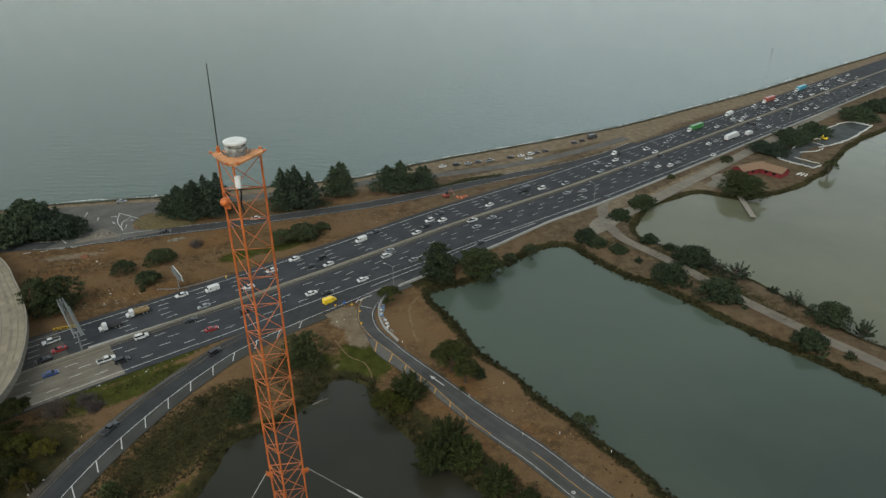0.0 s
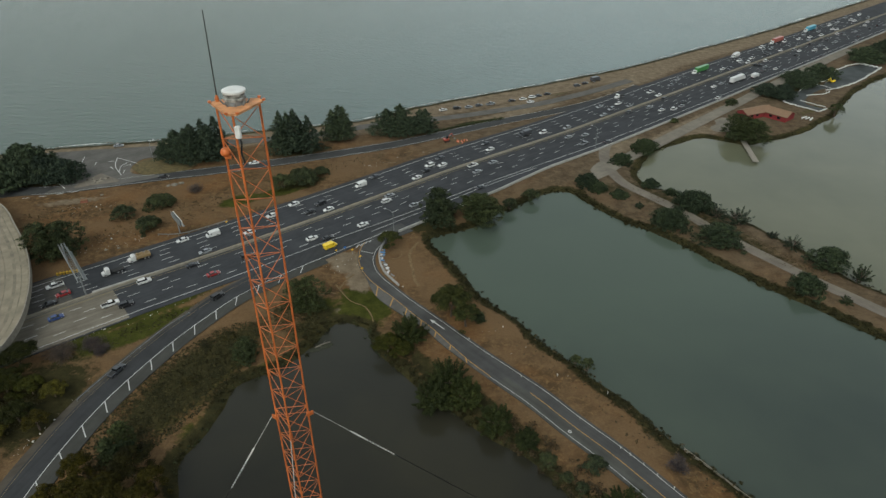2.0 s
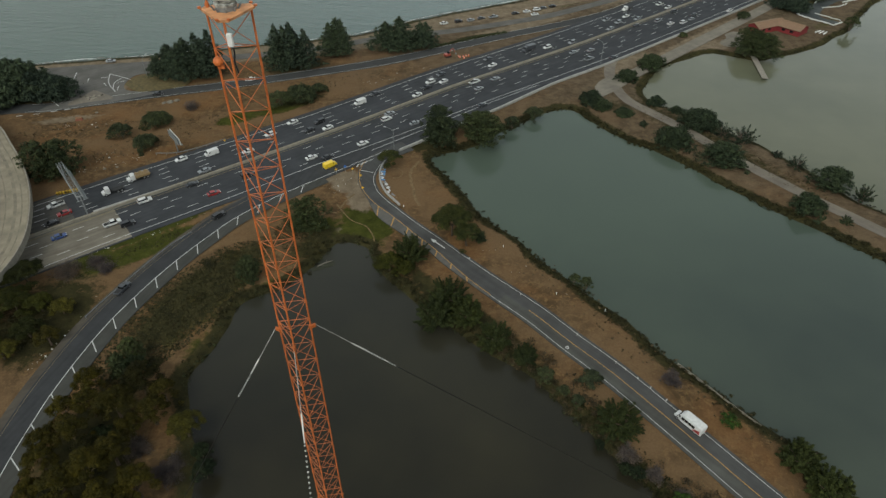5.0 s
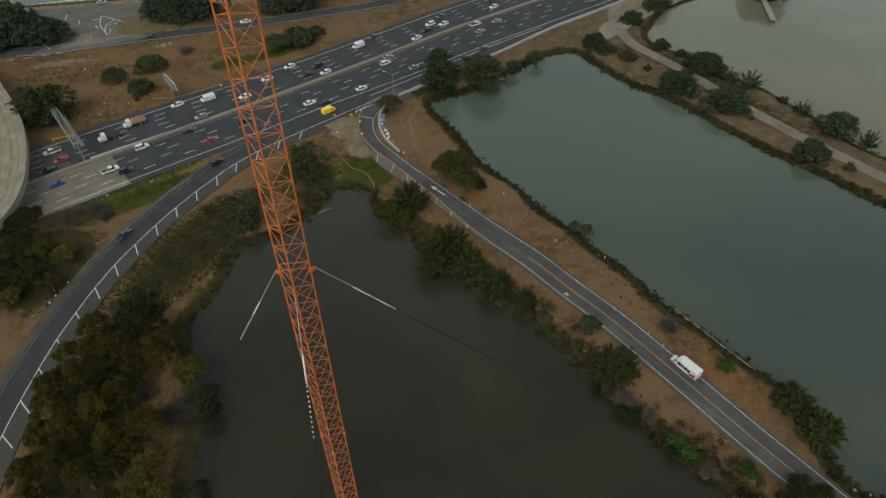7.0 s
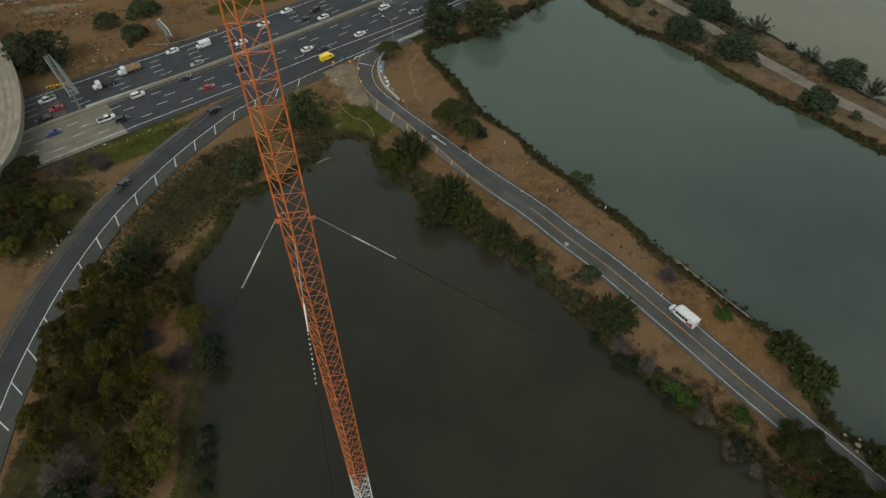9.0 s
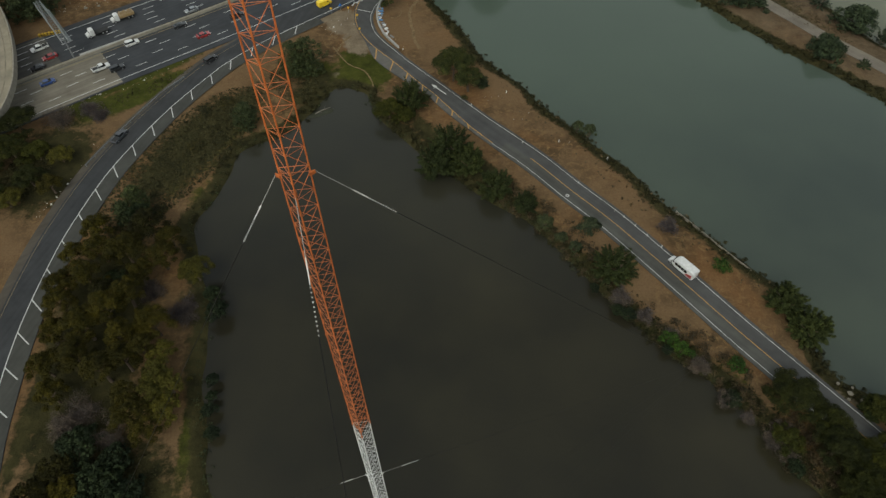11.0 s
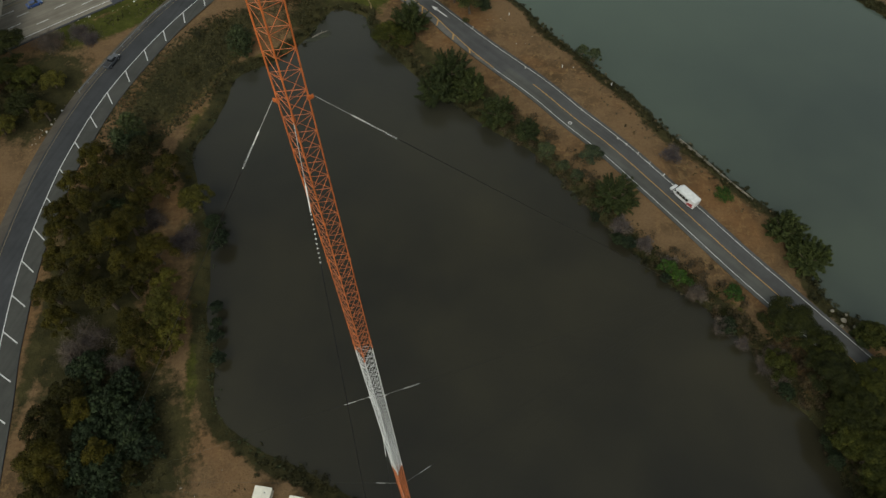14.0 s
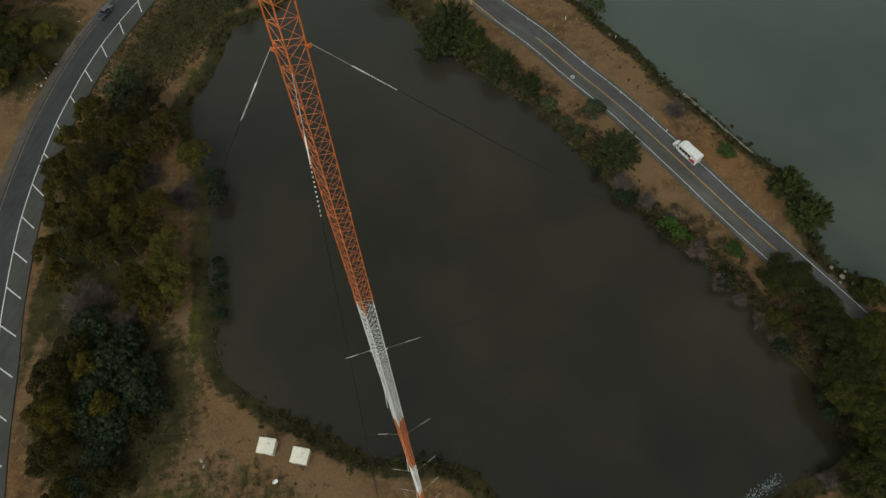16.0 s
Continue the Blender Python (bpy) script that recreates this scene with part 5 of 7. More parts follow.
def field_tufts(name, blobs, count, size, mat, label, seed):
    rng = np.random.default_rng(seed)
    P, O = [], []
    for x, y, rx, ry, turn, share in blobs:
        n = int(count * share)
        a, q = rng.uniform(0, 6.283, n), np.sqrt(rng.uniform(0, 1, n))
        u, v = rx * q * np.cos(a), ry * q * np.sin(a)
        c, s = math.cos(radians(turn)), math.sin(radians(turn))
        cx, cy = x + u * c - v * s, y + u * s + v * c
        for px, py in zip(cx, cy):
            k = rng.integers(4, 12)
            o, p = ball_points(rng, k, 0.2)
            p[:, 2] = np.abs(p[:, 2]) * 0.7
            P.append(p * size * rng.uniform(0.4, 1.3) + (px, py, 0.0))
            O.append(o)
    v, f = leaf_cloud(np.vstack(P), np.vstack(O), 0.32, rng, 1.3)
    tagged(mesh_ob(name, v, f, mat), label, "scrub", kind="stuff")


field_tufts("slope_scrub", [(-75, 133, 12, 33, -25, 1.3), (-117, 126, 6, 12, 0, 0.2), (-68, 30, 14, 20, 0, 0.4), (-48, 166, 7, 10, 30, 0.25), (-95, 160.5, 24, 3.2, 40, 0.06)], 2600, 0.30, M["slope"], "dense low scrub on the slope beside the slip road", 21)
field_tufts("dry_weeds", [(-115, 232, 30, 9, 38, 0.6), (-60, 278, 40, 5, 28, 0.5), (28, 150, 40, 6, -48, 0.14), (62, 105, 30, 5, -50, 0.25), (-42, 16, 24, 9, -10, 0.25), (110, 222, 45, 6, -54, 0.8), (-150, 238, 25, 6, 10, 0.5)], 420, 0.42, M["weed"], "scattered dry weeds on brown ground", 22)


hedge_rng = np.random.default_rng(77)
hedge_rows = curve([(-7.3, 323.6), (10.1, 333.2), (33.3, 344.8)], 0.7)
HP, HO = [], []
for q in hedge_rows:
    for _ in range(2):
        o, p = ball_points(hedge_rng, 26, 0.5)
        p[:, 2] = np.abs(p[:, 2])
        HP.append(p * hedge_rng.uniform(0.7, 1.3) + (*(q + hedge_rng.normal(0, 0.55, 2)), 0.0))
        HO.append(o)
v, f = leaf_cloud(np.vstack(HP), np.vstack(HO), 0.34, hedge_rng, 1.3)
tagged(mesh_ob("hedge", v, f, M["bu"]), "low green hedge between car park and frontage road", "hedge", kind="stuff")

bm = bmesh.new()
for a, b, r0, r1 in (((0, 0, 0.1), (2.6, 0.2, 0.25), 0.2, 0.17), ((2.6, 0.2, 0.25), (5.2, 0.1, 0.2), 0.17, 0.1), ((3.0, 0.2, 0.25), (3.9, 1.1, 0.5), 0.09, 0.04), ((1.2, 0.1, 0.2), (1.9, -0.8, 0.3), 0.08, 0.03)):
    tube(bm, a, b, r0, r1, 8)
log = part("driftwood_log", bm, plain("grey_driftwood", (0.13, 0.115, 0.095), 0.9, var=0.35, scale=3.0), None)
log.matrix_basis = pose(-39.6, 151.6, WATER_Z + 0.05, 0, 0, 32)
tagged(log, "bleached grey driftwood log at the pond edge", "log")


# vehicles --------------------------------------------------------------------------
def gloss(name, c):
    n = Nodes(name, 0.35, 0.0, 0.5)
    n.bsdf.inputs["Coat Weight"].default_value = 0.5
    lo, hi = tuple(v * 0.9 for v in c), tuple(min(1, v * 1.08) for v in c)
    return n.colour(n.ramp(n.noise(1.5, 3), [(0.35, lo), (0.65, hi)]))


PAINT = {"white": gloss("white_car_paint", (0.52, 0.52, 0.51)), "black": gloss("black_car_paint", (0.018, 0.018, 0.02)), "grey": gloss("grey_car_paint", (0.20, 0.21, 0.22)), "dark": gloss("dark_car_paint", (0.05, 0.053, 0.06)),
         "red": gloss("red_car_paint", (0.24, 0.02, 0.02)), "blue": gloss("blue_car_paint", (0.02, 0.05, 0.17)), "yellow": gloss("yellow_van_paint", (0.72, 0.50, 0.03)), "green": gloss("green_trailer_paint", (0.05, 0.20, 0.05)),
         "tan": gloss("tan_load", (0.22, 0.15, 0.07)), "cyan": gloss("light_blue_trailer_paint", (0.06, 0.28, 0.38)), "rust": gloss("rust_red_trailer_paint", (0.28, 0.05, 0.03)), "orange": gloss("orange_load_paint", (0.55, 0.10, 0.02))}
GLASS = Nodes("car_glass", 0.08, 0.0, 0.5).colour((0.012, 0.014, 0.016))
TYRE = plain("tyre_rubber", (0.02, 0.02, 0.02), 0.9)
RIM = plain("wheel_rim", (0.35, 0.35, 0.36), 0.4, 0.7)
HEAD = plain("headlight_glass", (0.7, 0.7, 0.68), 0.2)
TAIL = plain("tail_light_plastic", (0.28, 0.012, 0.012), 0.3)


def loft(bm, stations):
    """A closed hull through rectangles (x, half width, z low, z high)."""
    rings = [[bm.verts.new((x, s * w, z)) for s, z in ((-1, a), (1, a), (1, b), (-1, b))] for x, w, a, b in stations]
    for p, q in zip(rings, rings[1:]):
        for i in range(4):
            j = (i + 1) % 4
            bm.faces.new((p[i], p[j], q[j], q[i]))
    bm.faces.new(rings[0][::-1])
    bm.faces.new(rings[-1])


def greenhouse(bm, x0, x1, w0, z0, f, b, w1, z1, roof=None):
    """A tapering cabin: base from x0 to x1, roof set back by b and f."""
    lo = [bm.verts.new(p) for p in ((x0, -w0, z0), (x1, -w0, z0), (x1, w0, z0), (x0, w0, z0))]
    hi = [bm.verts.new(p) for p in ((x0 + b, -w1, z1), (x1 - f, -w1, z1), (x1 - f, w1, z1), (x0 + b, w1, z1))]
    for i in range(4):
        j = (i + 1) % 4
        bm.faces.new((lo[i], lo[j], hi[j], hi[i]))
    bm.faces.new(hi)
    bm.faces.new(lo[::-1])


def wheels(ob, xs, y, r, wide=0.22):
    for x in xs:
        for s in (-1, 1):
            bm = bmesh.new()
            tube(bm, (x, s * y - wide / 2, r), (x, s * y + wide / 2, r), r, sides=14)
            tyre = part("wheel", bm, TYRE, ob)
            bm = bmesh.new()
            tube(bm, (x, s * (y + wide / 2 - 0.02), r), (x, s * (y + wide / 2 + 0.015), r), r * 0.6, sides=10)
            part("rim", bm, RIM, tyre)


def lights(ob, x0, x1, w, z):
    for s in (-1, 1):
        bm = bmesh.new()
        box(bm, x1 - 0.12, x1 + 0.02, s * w - 0.2, s * w + 0.2, z - 0.07, z + 0.09)
        part("headlight", bm, HEAD, ob)
        bm = bmesh.new()
        box(bm, x0 - 0.02, x0 + 0.1, s * w - 0.16, s * w + 0.16, z - 0.05, z + 0.15)
        part("tail_light", bm, TAIL, ob)


def build_vehicle(kind, colour, m):
    paint = PAINT[colour]
    word = {"grey": "silver grey", "dark": "dark grey", "cyan": "light blue", "rust": "rust red"}.get(colour, colour)
    names = {"sed": ("car", f"{word} saloon car on the asphalt", "car"), "suv": ("suv", f"{word} sport utility car on the asphalt", "car"), "pick": ("pickup_truck", f"{word} pickup truck with an open bed", "truck"),
             "van": ("van", f"{word} panel van with a high roof", "van"), "bus": ("shuttle_bus", f"{word} shuttle bus with red stripes", "bus"), "truck": ("box_truck", f"{word} truck with a square load body", "truck"),
             "tow": ("flatbed_truck", f"{word} cab truck with a flat bed", "truck"), "semi": ("semi_truck", f"white tractor with a long {word} trailer", "truck")}
    name, label, cat = names[kind]
    ob = thing(name, m, label, cat, "vehicles in traffic")
    bm = bmesh.new()
    if kind == "sed":
        loft(bm, [(-2.35, 0.78, 0.45, 0.85), (-2.2, 0.88, 0.28, 1.0), (-1.3, 0.92, 0.22, 1.02), (0.8, 0.92, 0.22, 0.98), (2.0, 0.86, 0.25, 0.82), (2.35, 0.72, 0.4, 0.66)])
        part("body", bm, paint, ob)
        bm = bmesh.new()
        greenhouse(bm, -1.75, 1.15, 0.84, 0.96, 0.85, 0.6, 0.64, 1.40)
        part("cabin_glass", bm, GLASS, ob, "dark tinted windows")
        bm = bmesh.new()
        loft(bm, [(-1.2, 0.6, 1.37, 1.42), (-0.9, 0.68, 1.37, 1.46), (0.1, 0.68, 1.37, 1.46), (0.38, 0.6, 1.37, 1.42)])
        part("roof", bm, paint, ob)
        wheels(ob, (-1.42, 1.4), 0.82, 0.33)
        lights(ob, -2.33, 2.3, 0.62, 0.66)
    elif kind == "suv":
        loft(bm, [(-2.35, 0.85, 0.5, 1.1), (-2.2, 0.94, 0.32, 1.15), (0.9, 0.95, 0.3, 1.12), (2.1, 0.9, 0.34, 1.0), (2.38, 0.8, 0.45, 0.85)])
        part("body", bm, paint, ob)
        bm = bmesh.new()
        greenhouse(bm, -2.25, 1.15, 0.88, 1.1, 0.7, 0.3, 0.72, 1.70)
        part("cabin_glass", bm, GLASS, ob, "dark tinted windows")
        bm = bmesh.new()
        loft(bm, [(-2.0, 0.7, 1.66, 1.72), (-1.7, 0.76, 1.66, 1.78), (0.2, 0.76, 1.66, 1.78), (0.5, 0.68, 1.66, 1.72)])
        part("roof", bm, paint, ob)
        wheels(ob, (-1.42, 1.42), 0.84, 0.37)
        lights(ob, -2.33, 2.34, 0.66, 0.8)
    elif kind == "pick":
        loft(bm, [(-2.85, 0.92, 0.5, 1.0), (-2.7, 0.96, 0.42, 1.05), (1.4, 0.97, 0.4, 1.1), (2.6, 0.92, 0.42, 1.02), (2.85, 0.82, 0.5, 0.9)])
        part("body", bm, paint, ob)
        bm = bmesh.new()
        greenhouse(bm, -0.75, 1.6, 0.9, 1.08, 0.75, 0.25, 0.74, 1.70)
        part("cabin_glass", bm, GLASS, ob, "dark tinted windows")
        bm = bmesh.new()
        loft(bm, [(-0.5, 0.7, 1.67, 1.72), (-0.3, 0.76, 1.67, 1.78), (0.65, 0.76, 1.67, 1.78), (0.9, 0.68, 1.67, 1.72)])
        part("roof", bm, paint, ob)
        bm = bmesh.new()
        box(bm, -2.65, -0.85, -0.78, 0.78, 1.06, 1.075)
        part("bed_liner", bm, TYRE, ob, "black bed liner")
        wheels(ob, (-1.8, 1.75), 0.86, 0.40, 0.26)
        lights(ob, -2.82, 2.8, 0.7, 0.85)
    elif kind == "van":
        e, w, z1 = 2.7, 1.0, 2.25
        loft(bm, [(-e, w * 0.95, 0.45, z1 - 0.15), (-e + 0.15, w, 0.35, z1), (e - 1.7, w, 0.35, z1), (e - 1.25, w * 0.98, 0.35, z1 - 0.15), (e - 0.75, w * 0.95, 0.38, 1.35), (e - 0.1, w * 0.88, 0.42, 1.1), (e, w * 0.78, 0.5, 0.9)])
        bmesh.ops.bevel(bm, geom=bm.edges[:], offset=0.05, segments=1, affect="EDGES")
        part("body", bm, paint, ob)
        bm = bmesh.new()
        loft(bm, [(e - 1.32, w * 0.9, 1.45, z1 - 0.25), (e - 1.22, w * 0.92, 1.42, z1 - 0.22), (e - 0.72, w * 0.86, 1.34, 1.40)])
        part("windscreen", bm, GLASS, ob, "dark windscreen")
        for s in (-1, 1):
            bm = bmesh.new()
            box(bm, e - 2.1, e - 1.5, s * w - 0.02, s * w + 0.02, 1.45, z1 - 0.45)
            part("side_window", bm, GLASS, ob)
        wheels(ob, (-e + 1.2, e - 1.0), w * 0.88, 0.38, 0.26)
        lights(ob, -e, e - 0.04, w * 0.68, 0.85)
    elif kind == "bus":
        e, w, z1 = 3.8, 1.18, 2.8
        loft(bm, [(-e, w * 0.96, 0.5, z1 - 0.25), (-e + 0.2, w, 0.42, z1), (1.5, w, 0.42, z1 + 0.03), (1.95, w * 0.92, 0.42, z1 - 0.2), (2.15, w * 0.84, 0.42, 2.25)])
        bmesh.ops.bevel(bm, geom=bm.edges[:], offset=0.09, segments=2, affect="EDGES")
        part("body", bm, paint, ob)
        bm = bmesh.new()
        loft(bm, [(1.95, 0.98, 0.42, 2.15), (2.35, 0.98, 0.42, 2.12), (2.85, 0.97, 0.42, 1.32), (3.6, 0.9, 0.45, 1.12), (e, 0.78, 0.5, 0.95)])
        bmesh.ops.bevel(bm, geom=bm.edges[:], offset=0.05, segments=1, affect="EDGES")
        part("cab", bm, paint, ob)
        bm = bmesh.new()
        loft(bm, [(2.28, 0.86, 1.45, 2.1), (2.42, 0.88, 1.4, 2.06), (2.9, 0.84, 1.32, 1.36)])
        part("windscreen", bm, GLASS, ob, "dark windscreen")
        for s in (-1, 1):
            bm = bmesh.new()
            box(bm, 2.05, 2.5, s * 0.975 - 0.02, s * 0.975 + 0.02, 1.35, 1.95)
            part("door_window", bm, GLASS, ob)
            for k in range(4):
                bm = bmesh.new()
                box(bm, -1.9 + 0.92 * k, -1.1 + 0.92 * k, s * w - 0.03, s * w + 0.03, 1.35, 2.25)
                part("side_window", bm, GLASS, ob)
            bm = bmesh.new()
            vs = [bm.verts.new(p) for p in ((-3.5, s * (w + 0.012), 0.7), (-1.5, s * (w + 0.012), 0.7), (-2.0, s * (w + 0.012), 1.35), (-2.6, s * (w + 0.012), 1.6), (-3.3, s * (w + 0.012), 1.9))]
            face = bm.faces.new(vs)
            ex = bmesh.ops.extrude_face_region(bm, geom=[face])
            bmesh.ops.translate(bm, vec=(0, -s * 0.03, 0), verts=[v for v in ex["geom"] if isinstance(v, bmesh.types.BMVert)])
            part("stripe", bm, PAINT["red"], ob, "red panel towards the rear")
            bm = bmesh.new()
            box(bm, 2.7, 2.85, s * 1.0, s * 1.28, 1.3, 1.65) if s > 0 else box(bm, 2.7, 2.85, -1.28, -1.0, 1.3, 1.65)
            part("mirror", bm, TYRE, ob)
        wheels(ob, (-e + 1.5, e - 1.0), w * 0.86, 0.42, 0.28)
        lights(ob, -e, e - 0.06, 0.66, 0.9)
    else:
        cab = PAINT["white"] if colour in ("white", "green", "tan", "cyan", "rust", "orange") else paint
        long = {"truck": 8.0, "tow": 7.5, "semi": 17.0}[kind]
        front = long / 2
        loft(bm, [(front - 2.7, 1.1, 0.6, 2.6), (front - 1.7, 1.15, 0.55, 2.7), (front - 1.2, 1.12, 0.55, 2.3), (front - 1.0, 1.05, 0.55, 1.5), (front - 0.05, 0.95, 0.55, 1.3)])
        part("cab", bm, cab, ob)
        bm = bmesh.new()
        loft(bm, [(front - 1.62, 1.05, 1.65, 2.5), (front - 1.16, 1.0, 1.6, 2.25), (front - 1.04, 0.96, 1.6, 1.65)])
        part("windscreen", bm, GLASS, ob, "dark windscreen")
        bm = bmesh.new()
        box(bm, -front, front - 2.6, -0.45, 0.45, 0.55, 0.95)
        part("chassis", bm, TYRE, ob)
        bm = bmesh.new()
        if kind == "tow":
            box(bm, -front, front - 3.0, -1.2, 1.2, 0.98, 1.15)
            box(bm, front - 3.15, front - 3.0, -1.2, 1.2, 1.15, 2.0)
            part("bed", bm, TYRE if colour != "orange" else PAINT["orange"], ob)
        else:
            top = 3.9 if kind == "semi" else 3.1
            box(bm, -front, front - (3.3 if kind == "semi" else 2.85), -1.25, 1.25, 1.05, top if colour != "tan" else 2.0)
            bmesh.ops.bevel(bm, geom=bm.edges[:], offset=0.06, segments=1, affect="EDGES")
            part("trailer" if kind == "semi" else "load_body", bm, paint, ob)
        if colour == "tan":
            rr = random.Random(5)
            for k in range(16):
                bm = bmesh.new()
                x, y = rr.uniform(-front + 0.4, front - 3.4), rr.uniform(-0.9, 0.9)
                box(bm, -0.5, 0.5, -0.2, 0.2, 0, 0.4, pose(x, y, 2.0, rr.uniform(-20, 20), rr.uniform(-25, 25), rr.uniform(0, 180)))
                part("timber", bm, PAINT["tan"], ob)
        wheels(ob, (-front + 1.0, -front + 2.3, front - 1.1) if kind != "semi" else (-front + 1.0, -front + 2.3, front - 5.0, front - 6.2, front - 1.1), 1.05, 0.5, 0.3)
        lights(ob, -front, front - 0.08, 0.72, 0.95)
    return ob


VEHICLE = {}


def vehicle(kind, colour, x, y, heading, z=RZ + 0.02):
    m = pose(x, y, z, 0, 0, heading)
    if (kind, colour) in VEHICLE:
        return copy_thing(VEHICLE[kind, colour], m)
    VEHICLE[kind, colour] = build_vehicle(kind, colour, m)
    return VEHICLE[kind, colour]


LANE_AT = {**{f"f{i + 1}": o for i, o in enumerate(LANES_FAR)}, **{f"n{i + 1}": o for i, o in enumerate(LANES_NEAR)}, "n6": -24.4}
TRAFFIC = """f4 -6 pick white;f2 -5 sed red;f1 -10 sed black;n2 -10 sed blue;n3 6 pick white;n4 10 suv black;n1 19 suv white;f3 12 tow white;f4 22 truck tan;f5 39 sed white;f4 50 van white;f1 43 sed grey;
n1 36 sed black;n4 40 sed red;f4 75 sed white;f5 87 sed white;f2 89 sed black;f3 96 suv black;f1 96 sed white;n4 79 sed white;n5 84 sed black;f2 62 sed white;n3 54 suv black;f4 119 van white;f5 129 sed dark;n1 123 sed grey;
n2 119 suv white;n5 100 sed white;n5 126 sed grey;f3 156 suv white;f2 161 sed white;f4 165 sed dark;f1 143 sed white;f2 151 sed black;n1 172 pick white;n3 169 sed grey;n2 182 sed grey;f2 191 sed white;f4 194 sed dark;f3 218 truck dark;
f2 228 suv white;n6 159 sed dark;f1 243 suv grey;n2 234 sed grey;n3 243 sed grey;n5 234 pick grey;n6 245 sed dark;f3 296 sed white;f5 306 tow white;f4 283 sed grey;f2 285 suv grey;f1 274 sed grey;n1 289 sed dark;f1 298 sed grey;
f3 328 pick white;f1 327 sed white;n1 324 suv dark;n2 304 suv grey;n4 306 sed white;n5 313 suv white;n5 321 sed grey;n4 328 sed dark;f3 350 sed grey;f4 363 sed grey;n6 350 sed white;f4 390 semi green;n4 391 semi white;n5 407 truck white;
f5 442 truck white;n3 377 sed grey;n3 368 sed white;f2 407 sed white;f1 411 suv dark"""
for item in TRAFFIC.replace("\n", "").split(";"):
    lane, s, kind, colour = item.split()
    p, h = along(MEDIAN, S0 + float(s))
    o = LANE_AT[lane]
    vehicle(kind, colour, p[0] - math.sin(h) * o, p[1] + math.cos(h) * o, math.degrees(h) + (180 if lane[0] == "f" else 0))
rnd = random.Random(12)
for lane in LANE_AT:
    s = 425.0 + rnd.uniform(0, 20)
    while s < 660:
        p, h = along(MEDIAN, S0 + s)
        o = LANE_AT[lane]
        kind, colour = rnd.choice([("sed", "white"), ("sed", "grey"), ("sed", "dark"), ("suv", "grey"), ("sed", "black"), ("suv", "white"), ("pick", "white")])
        if lane == "f5" and 500 < s < 515:
            kind, colour = "semi", "rust"
        if lane == "f5" and 545 < s < 575:
            kind, colour = "semi", "cyan"
        vehicle(kind, colour, p[0] - math.sin(h) * o, p[1] + math.cos(h) * o, math.degrees(h) + (180 if lane[0] == "f" else 0))
        s += (24 if kind == "semi" else 13) + rnd.uniform(0, 34 if lane[0] == "f" else 70)
vehicle("van", "yellow", -43, 208, 42)
vehicle("bus", "white", 58.5, 92.5, 127, RZ + 0.05)
vehicle("pick", "dark", -95, 139.5, 72)
vehicle("suv", "black", -76.5, 176, 55)
vehicle("sed", "white", -91, 284, 199)
vehicle("sed", "grey", -165, 305, 14)
vehicle("sed", "black", -129, 269, 17)
for (x, y), kind, colour in zip([(0, 357), (8, 360), (15, 362), (21, 365), (28, 367), (41, 373), (48, 376), (54, 379), (58, 382), (64, 385), (52, 371), (85, 401), (91, 406)],
                                ["sed", "suv", "sed", "sed", "pick", "sed", "sed", "suv", "sed", "sed", "sed", "suv", "sed"], ["white", "black", "grey", "dark", "grey", "black", "white", "white", "dark", "black", "white", "dark", "black"]):
    vehicle(kind, colour, x, y, 26, 0.2)
vehicle("truck", "dark", 99, 412, 35, 0.2)


# street furniture and small things ---------------------------------------------------
def gantry():
    a, ha = along(MEDIAN, S0 + 1.0)
    n = np.array((-math.sin(ha), math.cos(ha)))
    ob = thing("sign_gantry", pose(a[0], a[1], RZ, 0, 0, math.degrees(ha)), "grey steel sign gantry spanning one carriageway", "gantry")
    for y in (-0.2, 27.0):
        bm = bmesh.new()
        tube(bm, (0, y, 0), (0, y, 7.6), 0.26, 0.2, 10)
        part("post", bm, M["steel"], ob)
    for x in (-0.95, 0.95):
        for z in (6.0, 7.4):
            bm = bmesh.new()
            tube(bm, (x, -0.6, z), (x, 27.4, z), 0.13, sides=6)
            part("chord", bm, M["steel"], ob)
    for k in range(20):
        y = -0.6 + 1.4 * k
        for x in (-0.95, 0.95):
            bm = bmesh.new()
            tube(bm, (x, y, 6.0), (x, y + 1.4, 7.4), 0.06, sides=4)
            part("brace", bm, M["steel"], ob)
        bm = bmesh.new()
        tube(bm, (-0.95, y, 7.4), (0.95, y + 1.4, 7.4), 0.06, sides=4)
        part("brace", bm, M["steel"], ob)
        bm = bmesh.new()
        tube(bm, (-0.95, y, 7.4), (0.95, y, 7.4), 0.06, sides=4)
        part("brace", bm, M["steel"], ob)
    for y, w in ((5.5, 5.0), (13.0, 6.0), (20.0, 4.0)):
        bm = bmesh.new()
        box(bm, 1.10, 1.22, y - w / 2, y + w / 2, 5.2, 8.4)
        part("sign_panel", bm, plain("sign_back", (0.10, 0.12, 0.11), 0.5, 0.3), ob, "sign panel seen from its edge")
    bm = bmesh.new()
    box(bm, 1.3, 2.1, 1.0, 24.0, 5.15, 5.2)
    part("walkway", bm, M["steel"], ob)


gantry()


